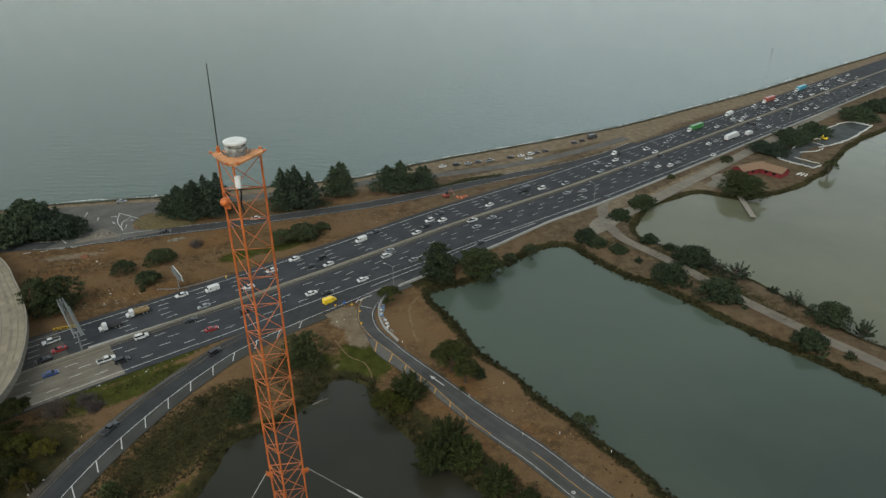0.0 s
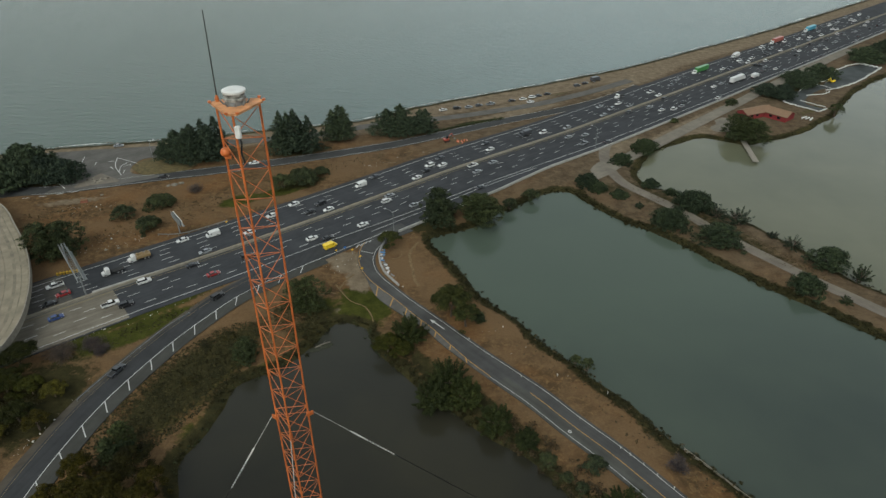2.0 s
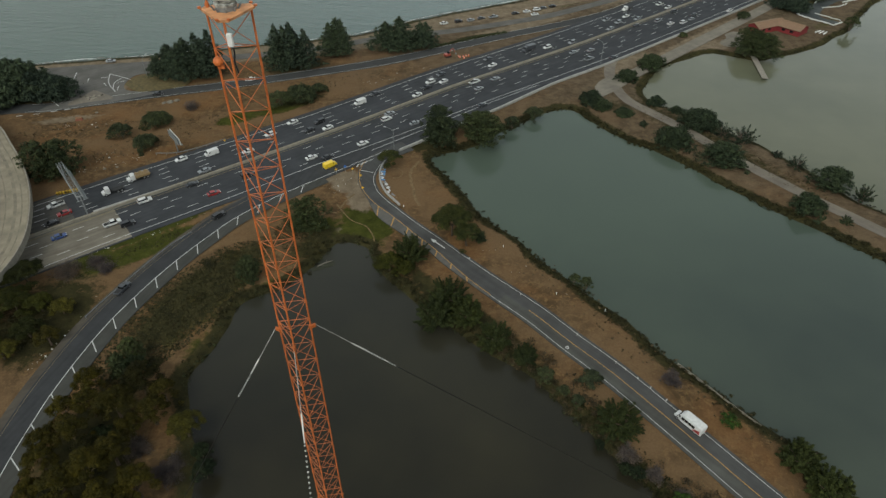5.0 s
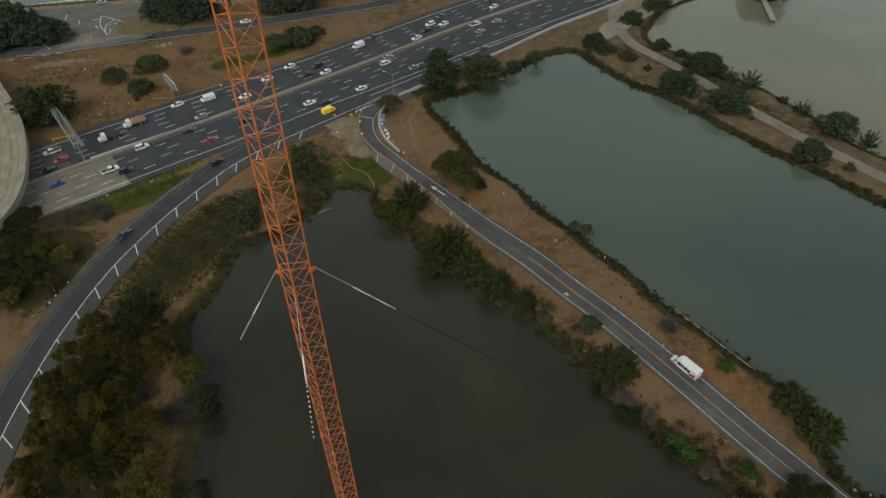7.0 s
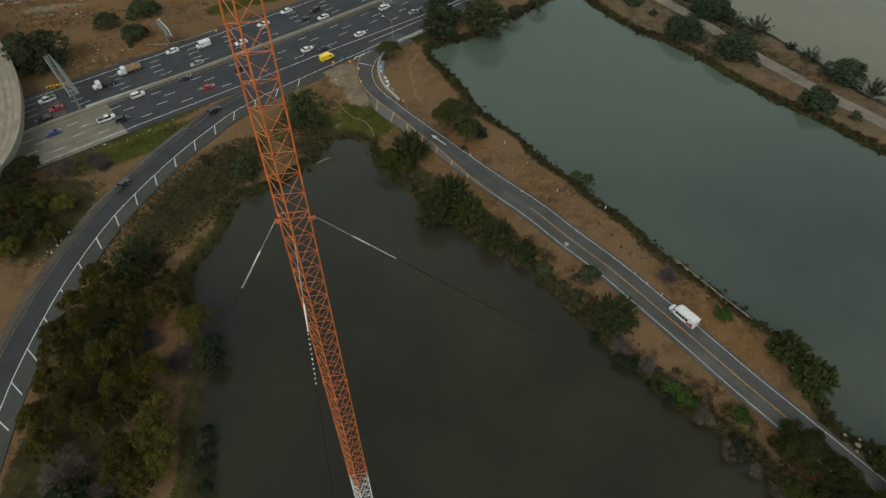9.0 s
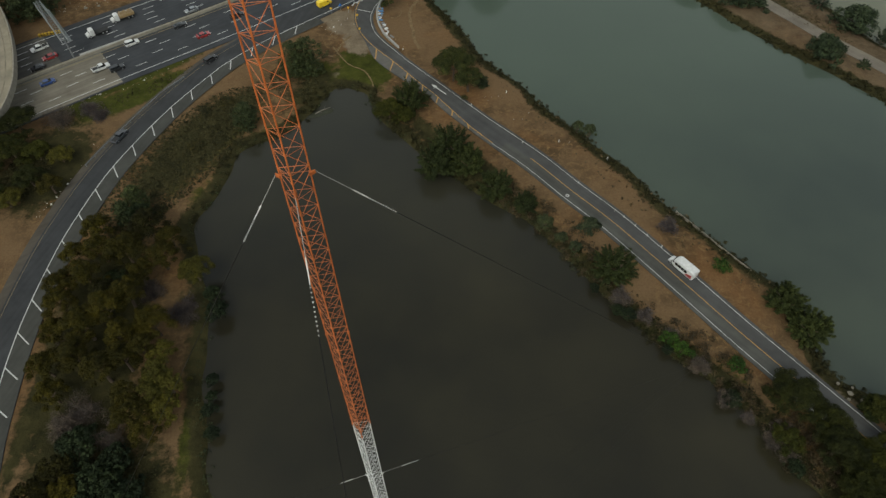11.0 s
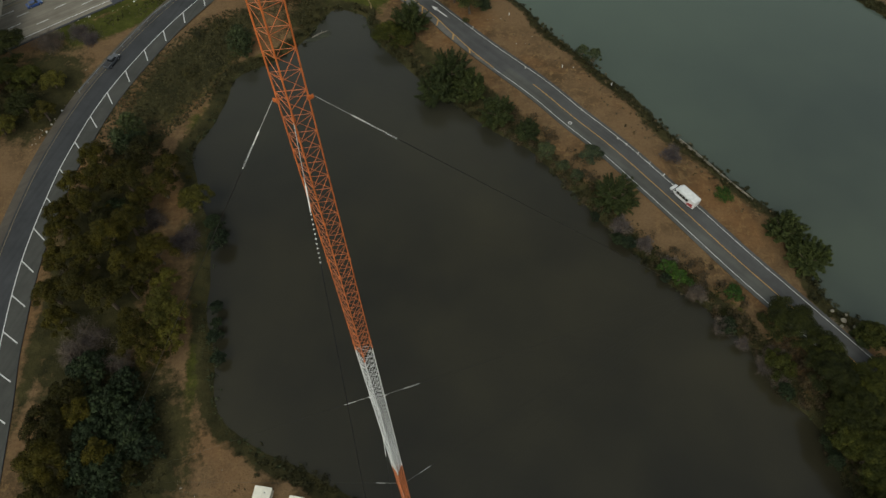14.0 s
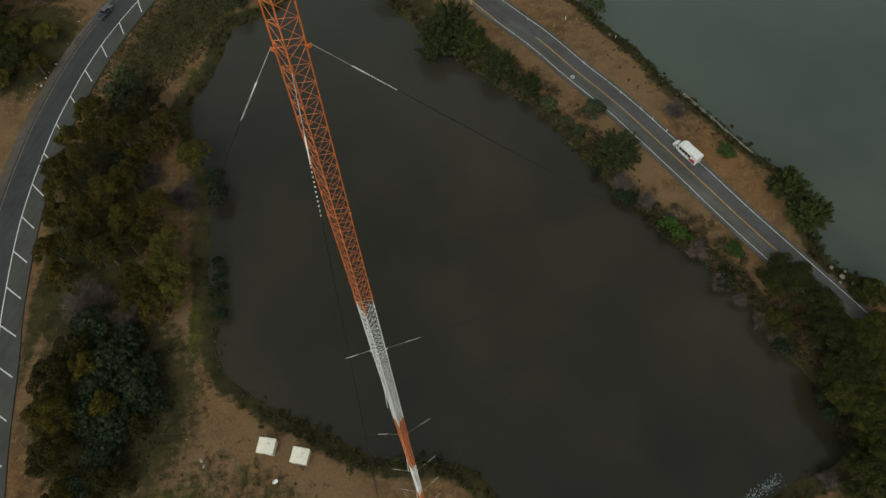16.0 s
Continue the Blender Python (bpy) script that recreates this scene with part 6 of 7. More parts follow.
def street_lamp(x, y, h, turn):
    ob = thing("street_lamp", pose(x, y, 0, 0, 0, turn), "tall grey street lamp with one curved arm", "lamp", "street lamps")
    bm = bmesh.new()
    tube(bm, (0, 0, -0.3), (0, 0, h), 0.13, 0.08, 8)
    part("pole", bm, M["steel"], ob)
    bm = bmesh.new()
    tube(bm, (0, 0, h - 0.1), (1.6, 0, h + 0.5), 0.07, 0.06, 6)
    tube(bm, (1.6, 0, h + 0.5), (3.6, 0, h + 0.6), 0.06, 0.05, 6)
    part("arm", bm, M["steel"], ob)
    bm = bmesh.new()
    box(bm, 3.4, 4.3, -0.18, 0.18, h + 0.5, h + 0.68)
    part("lamp_head", bm, plain("lamp_head", (0.4, 0.4, 0.4), 0.4), ob)


street_lamp(77, 303, 10.5, 125)
street_lamp(-19.5, 219, 9.5, 150)
street_lamp(-141, 288, 9.0, 80)
street_lamp(250, 455, 10.5, 125)

sign = thing("billboard", pose(-104, 219.8, 0, 0, 0, -52), "narrow white roadside board on a single post", "sign")
bm = bmesh.new()
tube(bm, (0, -0.5, -0.3), (0, -0.5, 5.2), 0.24, 0.2, 10)
part("post", bm, M["steel"], sign)
for y0, y1, mat, name in ((-0.9, -0.75, M["steel"], "back_panel"), (-0.1, 0.08, M["white_paint"], "board")):
    bm = bmesh.new()
    box(bm, -5.2, 5.2, y0, y1, 5.0, 7.6)
    bmesh.ops.bevel(bm, geom=bm.edges[:], offset=0.04, segments=1, affect="EDGES")
    part(name, bm, mat, sign, "dark rear panel" if name == "back_panel" else "white front board")
for x in (-4, -2, 0, 2, 4):
    bm = bmesh.new()
    box(bm, x - 0.08, x + 0.08, -0.75, -0.1, 5.1, 7.5)
    part("strut", bm, M["steel"], sign)
bm = bmesh.new()
box(bm, -5.2, 5.2, 0.08, 0.8, 4.85, 4.95)
part("catwalk", bm, M["steel"], sign)


def sign_post(x, y, mat, label, turn=0.0, size=0.45):
    ob = thing("road_sign", pose(x, y, 0, 0, 0, turn), label, "sign", "road signs")
    bm = bmesh.new()
    tube(bm, (0, 0, -0.2), (0, 0, 2.4), 0.05, sides=6)
    part("post", bm, M["steel"], ob)
    bm = bmesh.new()
    box(bm, -size, size, -0.02, 0.02, -size, size, pose(0, -0.07, 2.2, 0, 45, 0))
    part("plate", bm, mat, ob)


SIGN_YELLOW = plain("sign_yellow", (0.62, 0.36, 0.03), 0.5)
for x, y in ((-30.5, 199), (-34, 203.5), (-29, 191), (-87, 224.5), (-40, 203)):
    sign_post(x, y, SIGN_YELLOW, "yellow diamond warning sign on a post", 20, 0.34)
for x, y in ((-37, 205),):
    sign_post(x, y, plain("sign_blue", (0.03, 0.12, 0.35), 0.5), "small blue sign on a post", 30)
for k, (x, y) in enumerate(((45, 111.5), (47, 109.3), (49.5, 106.4), (52, 103.2), (55, 99.5), (36.5, 121.5), (33, 138), (22.5, 137.5), (8, 154), (-14, 182), (19, 160), (46, 131))):
    bm = bmesh.new()
    lathe(bm, [(0.09, -0.1), (0.09, 0.95), (0.05, 1.0)], 8)
    ob = part("marker_post", bm, M["white_paint"], None)
    ob.matrix_basis = pose(x, y, 0)
    tagged(ob, "short white marker post beside the road", "post", "marker posts")


def guardrail(pts, label):
    c = curve(pts, 2.0)
    ob = thing("guardrail", pose(0, 0, 0), label, "guardrail")
    ribbon("beam", c, 0.05, -0.05, 0.95, M["steel"], ob, 0.32)
    for p in c[::2]:
        bm = bmesh.new()
        box(bm, p[0] - 0.08, p[0] + 0.08, p[1] - 0.08, p[1] + 0.08, -0.1, 0.85)
        part("post", bm, M["steel"], ob)


guardrail([(-101, 128), (-98.4, 135.2), (-95, 143.5), (-91.5, 152), (-87.5, 160.5), (-83, 167)], "grey steel guardrail beside the slip road")
guardrail([(-112, 217), (-104, 217.5), (-96, 222), (-88, 228)], "grey steel guardrail on the highway verge")
WALL = curve([(-22.7, 212), (-23.9, 206), (-23.9, 202), (-23.2, 197.5), (-21.1, 191.5), (-18.9, 187.9), (-15.5, 183)], 1.5)
tagged(ribbon("bend_wall", WALL, 0.28, -0.28, 0.8, M["concrete_pale"], deep=1.0), "low white concrete wall round the bend", "wall", kind="structure")
rnd = random.Random(31)
STUFF = [plain("white_sheet", (0.5, 0.5, 0.5), 0.7), plain("blue_sheet", (0.08, 0.2, 0.38), 0.6), plain("grey_rag", (0.18, 0.18, 0.18), 0.9), plain("brown_box", (0.2, 0.13, 0.07), 0.9)]
for k in range(44):
    p, h = along(WALL, 5 + rnd.uniform(0, 22))
    d = rnd.uniform(0.5, 1.9)
    bm = bmesh.new()
    w, l, t = rnd.uniform(0.15, 0.5), rnd.uniform(0.15, 0.6), rnd.uniform(0.15, 0.6)
    box(bm, -w, w, -l, l, 0, t)
    bmesh.ops.bevel(bm, geom=bm.edges[:], offset=min(w, l, t) * 0.25, segments=1, affect="EDGES")
    ob = part("rubbish_heap", bm, STUFF[k % 4], None)
    ob.matrix_basis = pose(p[0] - math.sin(h) * d, p[1] + math.cos(h) * d, 0.02, 0, 0, rnd.uniform(0, 180))
    tagged(ob, "heap of dumped rubbish beside the bend wall", "rubbish", "dumped rubbish")
# litter and stones on the verges
rng = np.random.default_rng(8)
V, Fc = [], []
for x, y, rx, ry, turn, n in ((-125, 215, 16, 7, 38, 60), (-98, 167, 22, 3, 38, 40), (-150, 240, 14, 5, 10, 40), (-38, 196, 8, 5, 30, 14), (-104, 122, 3, 18, -12, 25), (-20, 290, 30, 3, 28, 20), (-45, 24, 10, 6, 0, 8), (25, 147, 25, 4, -48, 9)):
    for k in range(n):
        a, q = rng.uniform(0, 6.283), math.sqrt(rng.uniform(0, 1))
        u, v = rx * q * math.cos(a), ry * q * math.sin(a)
        c, s = math.cos(radians(turn)), math.sin(radians(turn))
        px, py, e = x + u * c - v * s, y + u * s + v * c, rng.uniform(0.08, 0.36) * (1.3 if rng.uniform() < 0.1 else 0.55)
        i = len(V)
        tw = rng.uniform(0, 3.14)
        for sx, sy in ((-1, -1), (1, -1), (1, 1), (-1, 1)):
            V.append((px + e * (sx * math.cos(tw) - sy * 0.6 * math.sin(tw)), py + e * (sx * math.sin(tw) + sy * 0.6 * math.cos(tw)), 0.0))
        V.append((px, py, e * 0.6 + 0.1))
        Fc += [(i, i + 1, i + 4), (i + 1, i + 2, i + 4), (i + 2, i + 3, i + 4), (i + 3, i, i + 4)]
n = Nodes("litter", 0.8)
tagged(mesh_ob("litter", V, Fc, n.colour(n.ramp(n.island(), [(0.0, (0.5, 0.5, 0.48)), (0.5, (0.32, 0.3, 0.27)), (1.0, (0.16, 0.13, 0.10))]))), "scattered pale litter and stones on the verge", "litter", kind="stuff")
# rocks along the bay shore
V, Fc = [], []
rocks = curve(BAY[3:18], 1.1)
rn = normals(rocks)
for i, p in enumerate(rocks):
    for k in range(2):
        d = rng.uniform(-2.5, 3.5)
        q = p - rn[i] * d
        e = rng.uniform(0.25, 0.6)
        j = len(V)
        z = float(np.interp(d, [0, 3.5], [-1.1, -0.3]))
        m = rng.normal(0, 0.18, (7, 3)) * e
        base = np.array([(1, 0, 0), (0.4, 0.9, 0.1), (-0.8, 0.6, 0), (-0.9, -0.5, 0), (0.3, -0.95, 0.1), (0.1, 0.1, 0.5), (-0.2, -0.2, 0.42)]) * e + m + (q[0], q[1], z)
        V += [tuple(b) for b in base]
        Fc += [(j, j + 1, j + 5), (j + 1, j + 2, j + 5), (j + 2, j + 6, j + 5), (j + 2, j + 3, j + 6), (j + 3, j + 4, j + 6), (j + 4, j, j + 5), (j + 4, j + 5, j + 6)]
n = Nodes("shore_rock", 0.9)
tagged(mesh_ob("shore_rocks", V, Fc, n.colour(n.ramp(n.island(), [(0.0, (0.03, 0.028, 0.024)), (0.6, (0.085, 0.075, 0.062)), (1.0, (0.15, 0.13, 0.11))]))), "dark rocks piled along the bay shore", "rocks", kind="stuff")

# thin line of surf where the bay meets the shore
surf_rng = np.random.default_rng(12)
surf = curve(BAY[3:18], 2.0)
surf_mid = 1.6 + np.convolve(surf_rng.normal(0, 1.4, len(surf) + 8), np.ones(9) / 9, "valid")
surf_wide = np.clip(np.convolve(surf_rng.normal(0.22, 0.6, len(surf) + 4), np.ones(5) / 5, "valid"), 0.02, 0.7)
tagged(ribbon("surf_line", surf, surf_mid + surf_wide, surf_mid - surf_wide, WATER_Z + 0.03, plain("surf", (0.36, 0.37, 0.35), 0.7, var=0.3, scale=0.6), deep=0.01), "thin pale line of surf along the shore", "surf", kind="structure")

# markings of the bend and the junction
def flat_mark(name, verts, faces, mat, m, label):
    ob = mesh_ob(name, verts, faces, M[mat])
    ob.matrix_basis = m
    return tagged(ob, label, "road marking", "painted road marks")


ARROW = [(-3.4, -0.2, 0), (1.4, -0.2, 0), (1.4, 0.2, 0), (-3.4, 0.2, 0), (1.3, -0.75, 0), (3.4, 0, 0), (1.3, 0.75, 0)]
flat_mark("lane_arrow", ARROW, [(0, 1, 2, 3), (4, 5, 6)], "white_line", pose(-2.0, 161.6, RZ + 0.06, 0, 0, 133), "long white arrow painted on the lane")
ring_n = 20
flat_mark("ring_mark", [(r * math.cos(6.2832 * i / ring_n), r * math.sin(6.2832 * i / ring_n), 0) for r in (0.28, 0.52) for i in range(ring_n)], [(i, (i + 1) % ring_n, ring_n + (i + 1) % ring_n, ring_n + i) for i in range(ring_n)], "white_line", pose(33.1, 117.0, RZ + 0.06), "small white ring painted on the lane")
for k in range(5):
    flat_mark("stop_bar", [(-0.35, -0.18, 0), (0.35, -0.18, 0), (0.35, 0.18, 0), (-0.35, 0.18, 0)], [(0, 1, 2, 3)], "white_line", pose(-30.6 + 0.95 * k, 205.3 - 0.35 * k, RZ + 0.06, 0, 0, -19), "short white bar of a stop line")
for k in range(4):
    flat_mark("gore_chevron", [(-0.6, -1.0, 0), (-0.1, -1.0, 0), (0.9, 0.7, 0), (0.4, 0.7, 0), (2.2, 0.7, 0), (2.2, 1.0, 0), (0.4, 1.0, 0)], [(0, 1, 2, 3), (3, 4, 5, 6)], "white_line", pose(-33.0 + 1.55 * k, 208.7 + 1.3 * k, RZ + 0.06, 0, 0, 12) @ Matrix.Scale(1.0 - 0.12 * k, 4), "slanted white bar in the painted gore")
for x, y, turn in ((-157.5, 279.5, 131), (-150, 275.5, 104), (-151.2, 282.4, 40), (-167.4, 284.2, 107), (-131, 309.5, 14)):
    flat_mark("lane_arrow", ARROW, [(0, 1, 2, 3), (4, 5, 6)], "white_line", pose(x, y, RZ + 0.03, 0, 0, turn) @ Matrix.Scale(0.62, 4), "faded white arrow painted at the junction")
for pts in ([(-160, 291.2), (-156.6, 281.3), (-149.8, 271.8)], [(-160, 291.2), (-147.7, 284.9)], [(-152.5, 286.7), (-153.9, 281.2), (-152, 274.9)], [(-176.4, 292.3), (-175, 285.6), (-176, 281.3)], [(-174, 262.6), (-169.1, 257.8)]):
    tagged(ribbon("junction_line", curve(pts, 1.5), 0.17, -0.17, RZ + 0.03, M["white_line"], deep=0.01), "faded white line at the junction", "road marking", kind="structure")
for x, y, turn in ((-179.6, 286.7, 15), (-179, 285, 15), (-161, 287.1, 15), (-163.6, 254.5, 17), (-168.9, 252.7, 17), (-175.1, 250.3, 17), (-181.6, 248.6, 17)):
    flat_mark("worn_bar", [(-1.4, -0.2, 0), (1.4, -0.2, 0), (1.4, 0.2, 0), (-1.4, 0.2, 0)], [(0, 1, 2, 3)], "white_line", pose(x, y, RZ + 0.03, 0, 0, turn), "worn white bar painted on the road")


def kerbed_island(name, outline, mat, label):
    """A raised island with a bevelled kerb."""
    rows = curve(outline + outline[:1], 1.5)[:-1]
    cx, cy = rows.mean(axis=0)
    n = len(rows)
    verts = [((x - cx) * k, (y - cy) * k, z) for k, z in ((1.0, -0.3), (1.0, 0.1), (0.96, 0.16)) for x, y in rows]
    faces = [(r * n + i, r * n + (i + 1) % n, (r + 1) * n + (i + 1) % n, (r + 1) * n + i) for r in (0, 1) for i in range(n)] + [tuple(range(2 * n, 3 * n))]
    ob = mesh_ob(name, verts, faces, mat)
    ob.matrix_basis = pose(cx, cy, RZ - 0.01)
    return tagged(ob, label, "island", kind="structure")


kerbed_island("traffic_island", [(-160, 273.5), (-154, 270), (-148, 265.2), (-157, 261.8), (-165.5, 258.5), (-163.5, 266)], M["gravel"], "stony traffic island at the junction")
kerbed_island("grass_island", [(-148.2, 279.5), (-147.4, 285), (-143.9, 290), (-135.5, 292.2), (-126, 292), (-119, 287), (-120.7, 278), (-131.7, 273.4), (-140.1, 272.4)], plain("dry_lawn", (0.085, 0.066, 0.026), 0.95, var=0.4, scale=0.6), "dry grassy island beside the junction")
island_rng = random.Random(9)
for k in range(22):
    a, q = island_rng.uniform(0, 6.28), math.sqrt(island_rng.random()) * 5.0
    bm = bmesh.new()
    bmesh.ops.create_icosphere(bm, subdivisions=1, radius=island_rng.uniform(0.3, 0.75))
    for v in bm.verts:
        v.co *= 1 + 0.35 * noise.noise(v.co * 2 + Vector((k * 5, 0, 0)))
        v.co.z *= 0.5
    ob = part("island_stone", bm, M["concrete"] if k % 3 else M["gravel_dark"], None)
    ob.matrix_basis = pose(-157.5 + q * math.cos(a) * 1.15, 266.3 + q * math.sin(a) * 0.75, RZ + 0.2, 0, 0, k * 40)
    tagged(ob, "rough stone lying on the traffic island", "rock", "stones of the island")

# verge: construction cones, heap and tent
for k, (x, y) in enumerate(((8, 311), (9.5, 311.6), (11, 312.5), (7.3, 312), (12.3, 313), (10, 310))):
    ob = thing("traffic_barrel", pose(x, y, 0.02), "orange traffic barrel on the dry verge", "barrel", "traffic barrels")
    bm = bmesh.new()
    lathe(bm, [(0.42, 0), (0.42, 0.08), (0.30, 0.1), (0.24, 1.0), (0.1, 1.05)], 12)
    part("drum", bm, PAINT["orange"], ob)
    bm = bmesh.new()
    lathe(bm, [(0.285, 0.45), (0.27, 0.65)], 12)
    part("band", bm, M["white_paint"], ob)
digger_at = [(1.8, 312.0, 30, "dark"), (251, 409, 200, "yellow")]
for x, y, turn, colour in digger_at:
    ob = thing("excavator", pose(x, y, 0.02, 0, 0, turn), f"{'yellow' if colour == 'yellow' else 'dark red'} tracked excavator on bare ground", "excavator")
    mat = PAINT["yellow"] if colour == "yellow" else PAINT["rust"]
    for s in (-1, 1):
        bm = bmesh.new()
        box(bm, -1.6, 1.6, s * 1.0 - 0.3, s * 1.0 + 0.3, 0, 0.75)
        bmesh.ops.bevel(bm, geom=bm.edges[:], offset=0.2, segments=2, affect="EDGES")
        part("track", bm, TYRE, ob)
    bm = bmesh.new()
    box(bm, -1.7, 1.0, -1.1, 1.1, 0.8, 1.7)
    part("body", bm, mat, ob)
    bm = bmesh.new()
    greenhouse(bm, -0.3, 1.1, 0.5, 1.7, 0.2, 0.1, 0.42, 2.8)
    part("cab", bm, GLASS, ob)
    bm = bmesh.new()
    tube(bm, (0.9, 0.6, 1.5), (3.2, 0.6, 3.8), 0.2, 0.16, 6)
    part("boom", bm, mat, ob)
    bm = bmesh.new()
    tube(bm, (3.2, 0.6, 3.8), (4.8, 0.6, 1.2), 0.16, 0.12, 6)
    part("stick", bm, mat, ob)
    bm = bmesh.new()
    loft(bm, [(4.4, 0.1, 0.4, 1.3), (5.2, 0.1, 0.3, 0.9)])
    part("bucket", bm, M["steel"], ob)
tent = thing("tent", pose(-154.7, 245.5, 0, 0, 0, 20), "small rust red tent on the dry verge", "tent")
bm = bmesh.new()
vs = [bm.verts.new(p) for p in ((-1.5, -1, 0), (1.5, -1, 0), (1.5, 1, 0), (-1.5, 1, 0), (-1.1, 0, 1.4), (1.1, 0, 1.4))]
for f in ((0, 1, 5, 4), (2, 3, 4, 5), (0, 4, 3), (1, 2, 5), (0, 3, 2, 1)):
    bm.faces.new([vs[i] for i in f])
part("canopy", bm, plain("rust_red_cloth", (0.16, 0.06, 0.035), 0.9), tent)
bm = bmesh.new()
box(bm, -1.2, 1.2, -0.6, 0.6, 0.9, 1.2)
part("fly_sheet", bm, STUFF[3], tent)
for k, (x, y, e) in enumerate(((-121.5, 262, 1.5), (-119, 263.5, 1.2), (-124, 261, 1.0), (87.8, 59.7, 0.6), (86, 62, 0.45), (89.8, 58, 0.5), (88.8, 61, 0.35), (87, 58.4, 0.4), (-150, 252, 0.7), (-128, 206.7, 0.6), (-123.8, 208, 0.6))):
    bm = bmesh.new()
    bmesh.ops.create_icosphere(bm, subdivisions=2, radius=e)
    for v in bm.verts:
        v.co *= 1 + 0.3 * noise.noise(v.co * 1.3 + Vector((k * 7, 0, 0)))
        v.co.z = max(v.co.z * 0.5, -0.1)
    ob = part("boulder", bm, plain("pale_boulder", (0.14, 0.125, 0.10), 0.95, var=0.3), None)
    ob.matrix_basis = pose(x, y, 0.05, 0, 0, k * 50)
    tagged(ob, "pale boulder on bare ground", "rock", "boulders")

# yellow crash cushion at the foot of the gantry
cushion = thing("crash_cushion", pose(-137.5, 189.3, RZ, 0, 0, 22), "row of yellow crash drums beside the highway", "crash cushion")
YELLOW = plain("yellow_drum", (0.34, 0.21, 0.015), 0.6, var=0.25)
for k in range(7):
    bm = bmesh.new()
    lathe(bm, [(0.42, 0), (0.46, 0.1), (0.46, 0.8), (0.40, 0.95), (0.05, 1.0)], 12, (k * 1.05, 0.12 * (k % 2), 0))
    part("drum", bm, YELLOW, cushion)
    bm = bmesh.new()
    lathe(bm, [(0.47, 0.35), (0.475, 0.36), (0.475, 0.54), (0.47, 0.55)], 12, (k * 1.05, 0.12 * (k % 2), 0))
    part("band", bm, M["wire"], cushion)

# house by the far lagoon, its jetty and the lined basins
house = thing("house", pose(182, 348, 0), "low red wooden building with tan gabled roofs", "building")
RED = plain("red_wall_paint", (0.17, 0.018, 0.020), 0.7, var=0.2)
ROOF = plain("tan_roof_shingle", (0.17, 0.105, 0.065), 0.9, var=0.25, scale=2.0)


def gabled_wing(m, lx, wy, eave, ridge, windows):
    def add(name, bm, mat, label=""):
        part(name, bm, mat, house, label).matrix_basis = m
    for x0, x1, y0, y1 in ((-lx, lx, -wy, -wy + 0.3), (-lx, lx, wy - 0.3, wy), (-lx, -lx + 0.3, -wy + 0.3, wy - 0.3), (lx - 0.3, lx, -wy + 0.3, wy - 0.3)):
        bm = bmesh.new()
        box(bm, x0, x1, y0, y1, -0.3, eave)
        add("wall", bm, RED)
    for s in (-1, 1):
        bm = bmesh.new()
        f = bm.faces.new([bm.verts.new(p) for p in ((-lx - 0.7, s * (wy + 0.7), eave - 0.2), (lx + 0.7, s * (wy + 0.7), eave - 0.2), (lx + 0.7, 0, ridge), (-lx - 0.7, 0, ridge))])
        ex = bmesh.ops.extrude_face_region(bm, geom=[f])
        bmesh.ops.translate(bm, vec=(0, 0, 0.25), verts=[v for v in ex["geom"] if isinstance(v, bmesh.types.BMVert)])
        add("roof", bm, ROOF, "tan shingle roof slope")
        bm = bmesh.new()
        bm.faces.new([bm.verts.new(p) for p in ((s * (lx - 0.15), -wy, eave), (s * (lx - 0.15), wy, eave), (s * (lx - 0.15), 0, ridge))])
        add("gable", bm, RED)
    for x in windows:
        bm = bmesh.new()
        box(bm, x - 0.9, x + 0.9, -wy - 0.04, -wy + 0.02, 1.0, 2.2)
        add("window", bm, GLASS)


gabled_wing(pose(6.4, -1.0, 0, 0, 0, -50), 7.0, 5.0, 3.0, 4.9, (-1.5, 3.0))
gabled_wing(pose(-5.5, 1.8, 0.1, 0, 0, 24), 9.5, 3.9, 2.9, 4.6, (-6, -2))
for k in range(3):
    bm = bmesh.new()
    box(bm, -2.4, 2.4, -0.35, 0.35, 0, 0.8)
    bmesh.ops.bevel(bm, geom=bm.edges[:], offset=0.25, segments=2, affect="EDGES")
    ob = part("rowing_boat", bm, M["white_paint"], None)
    ob.matrix_basis = pose(203 + 1.4 * k, 345.5 - 1.2 * k, 0.0, 0, 0, 30 + 8 * k)
    tagged(ob, "small white boat stored beside the red building", "boat", "stored boats")
jetty = thing("jetty", pose(156.2, 313.5, -0.25, 0, 0, -99), "grey wooden jetty reaching into the lagoon", "jetty")
WOOD = plain("weathered_wood", (0.20, 0.18, 0.15), 0.9, var=0.3, scale=4.0)
for k in range(30):
    bm = bmesh.new()
    box(bm, 0.9 * k, 0.9 * k + 0.84, -1.4, 1.4, 0.0, 0.1)
    part("plank", bm, WOOD, jetty)
for x in (1, 9, 17, 25):
    for y in (-1.2, 1.2):
        bm = bmesh.new()
        tube(bm, (x, y, -2.4), (x, y, 0.0), 0.14, sides=7)
        part("pile", bm, WOOD, jetty)
LINER = plain("white_liner", (0.43, 0.43, 0.41), 0.8, var=0.25, scale=1.0)
MUD = plain("basin_mud", (0.032, 0.037, 0.036), 0.7, var=0.6, scale=0.12)
sheet("turning_lot", curve([(151, 341.4), (155, 345), (159, 345.8), (162, 338.4), (159, 330), (154.5, 325.8), (147, 324.5), (144.5, 329), (146.3, 332.8), (150, 336), (151, 341.4)], 2.0)[:-1], TRACK, "pale dirt turning lot beside the jetty", 0.16)
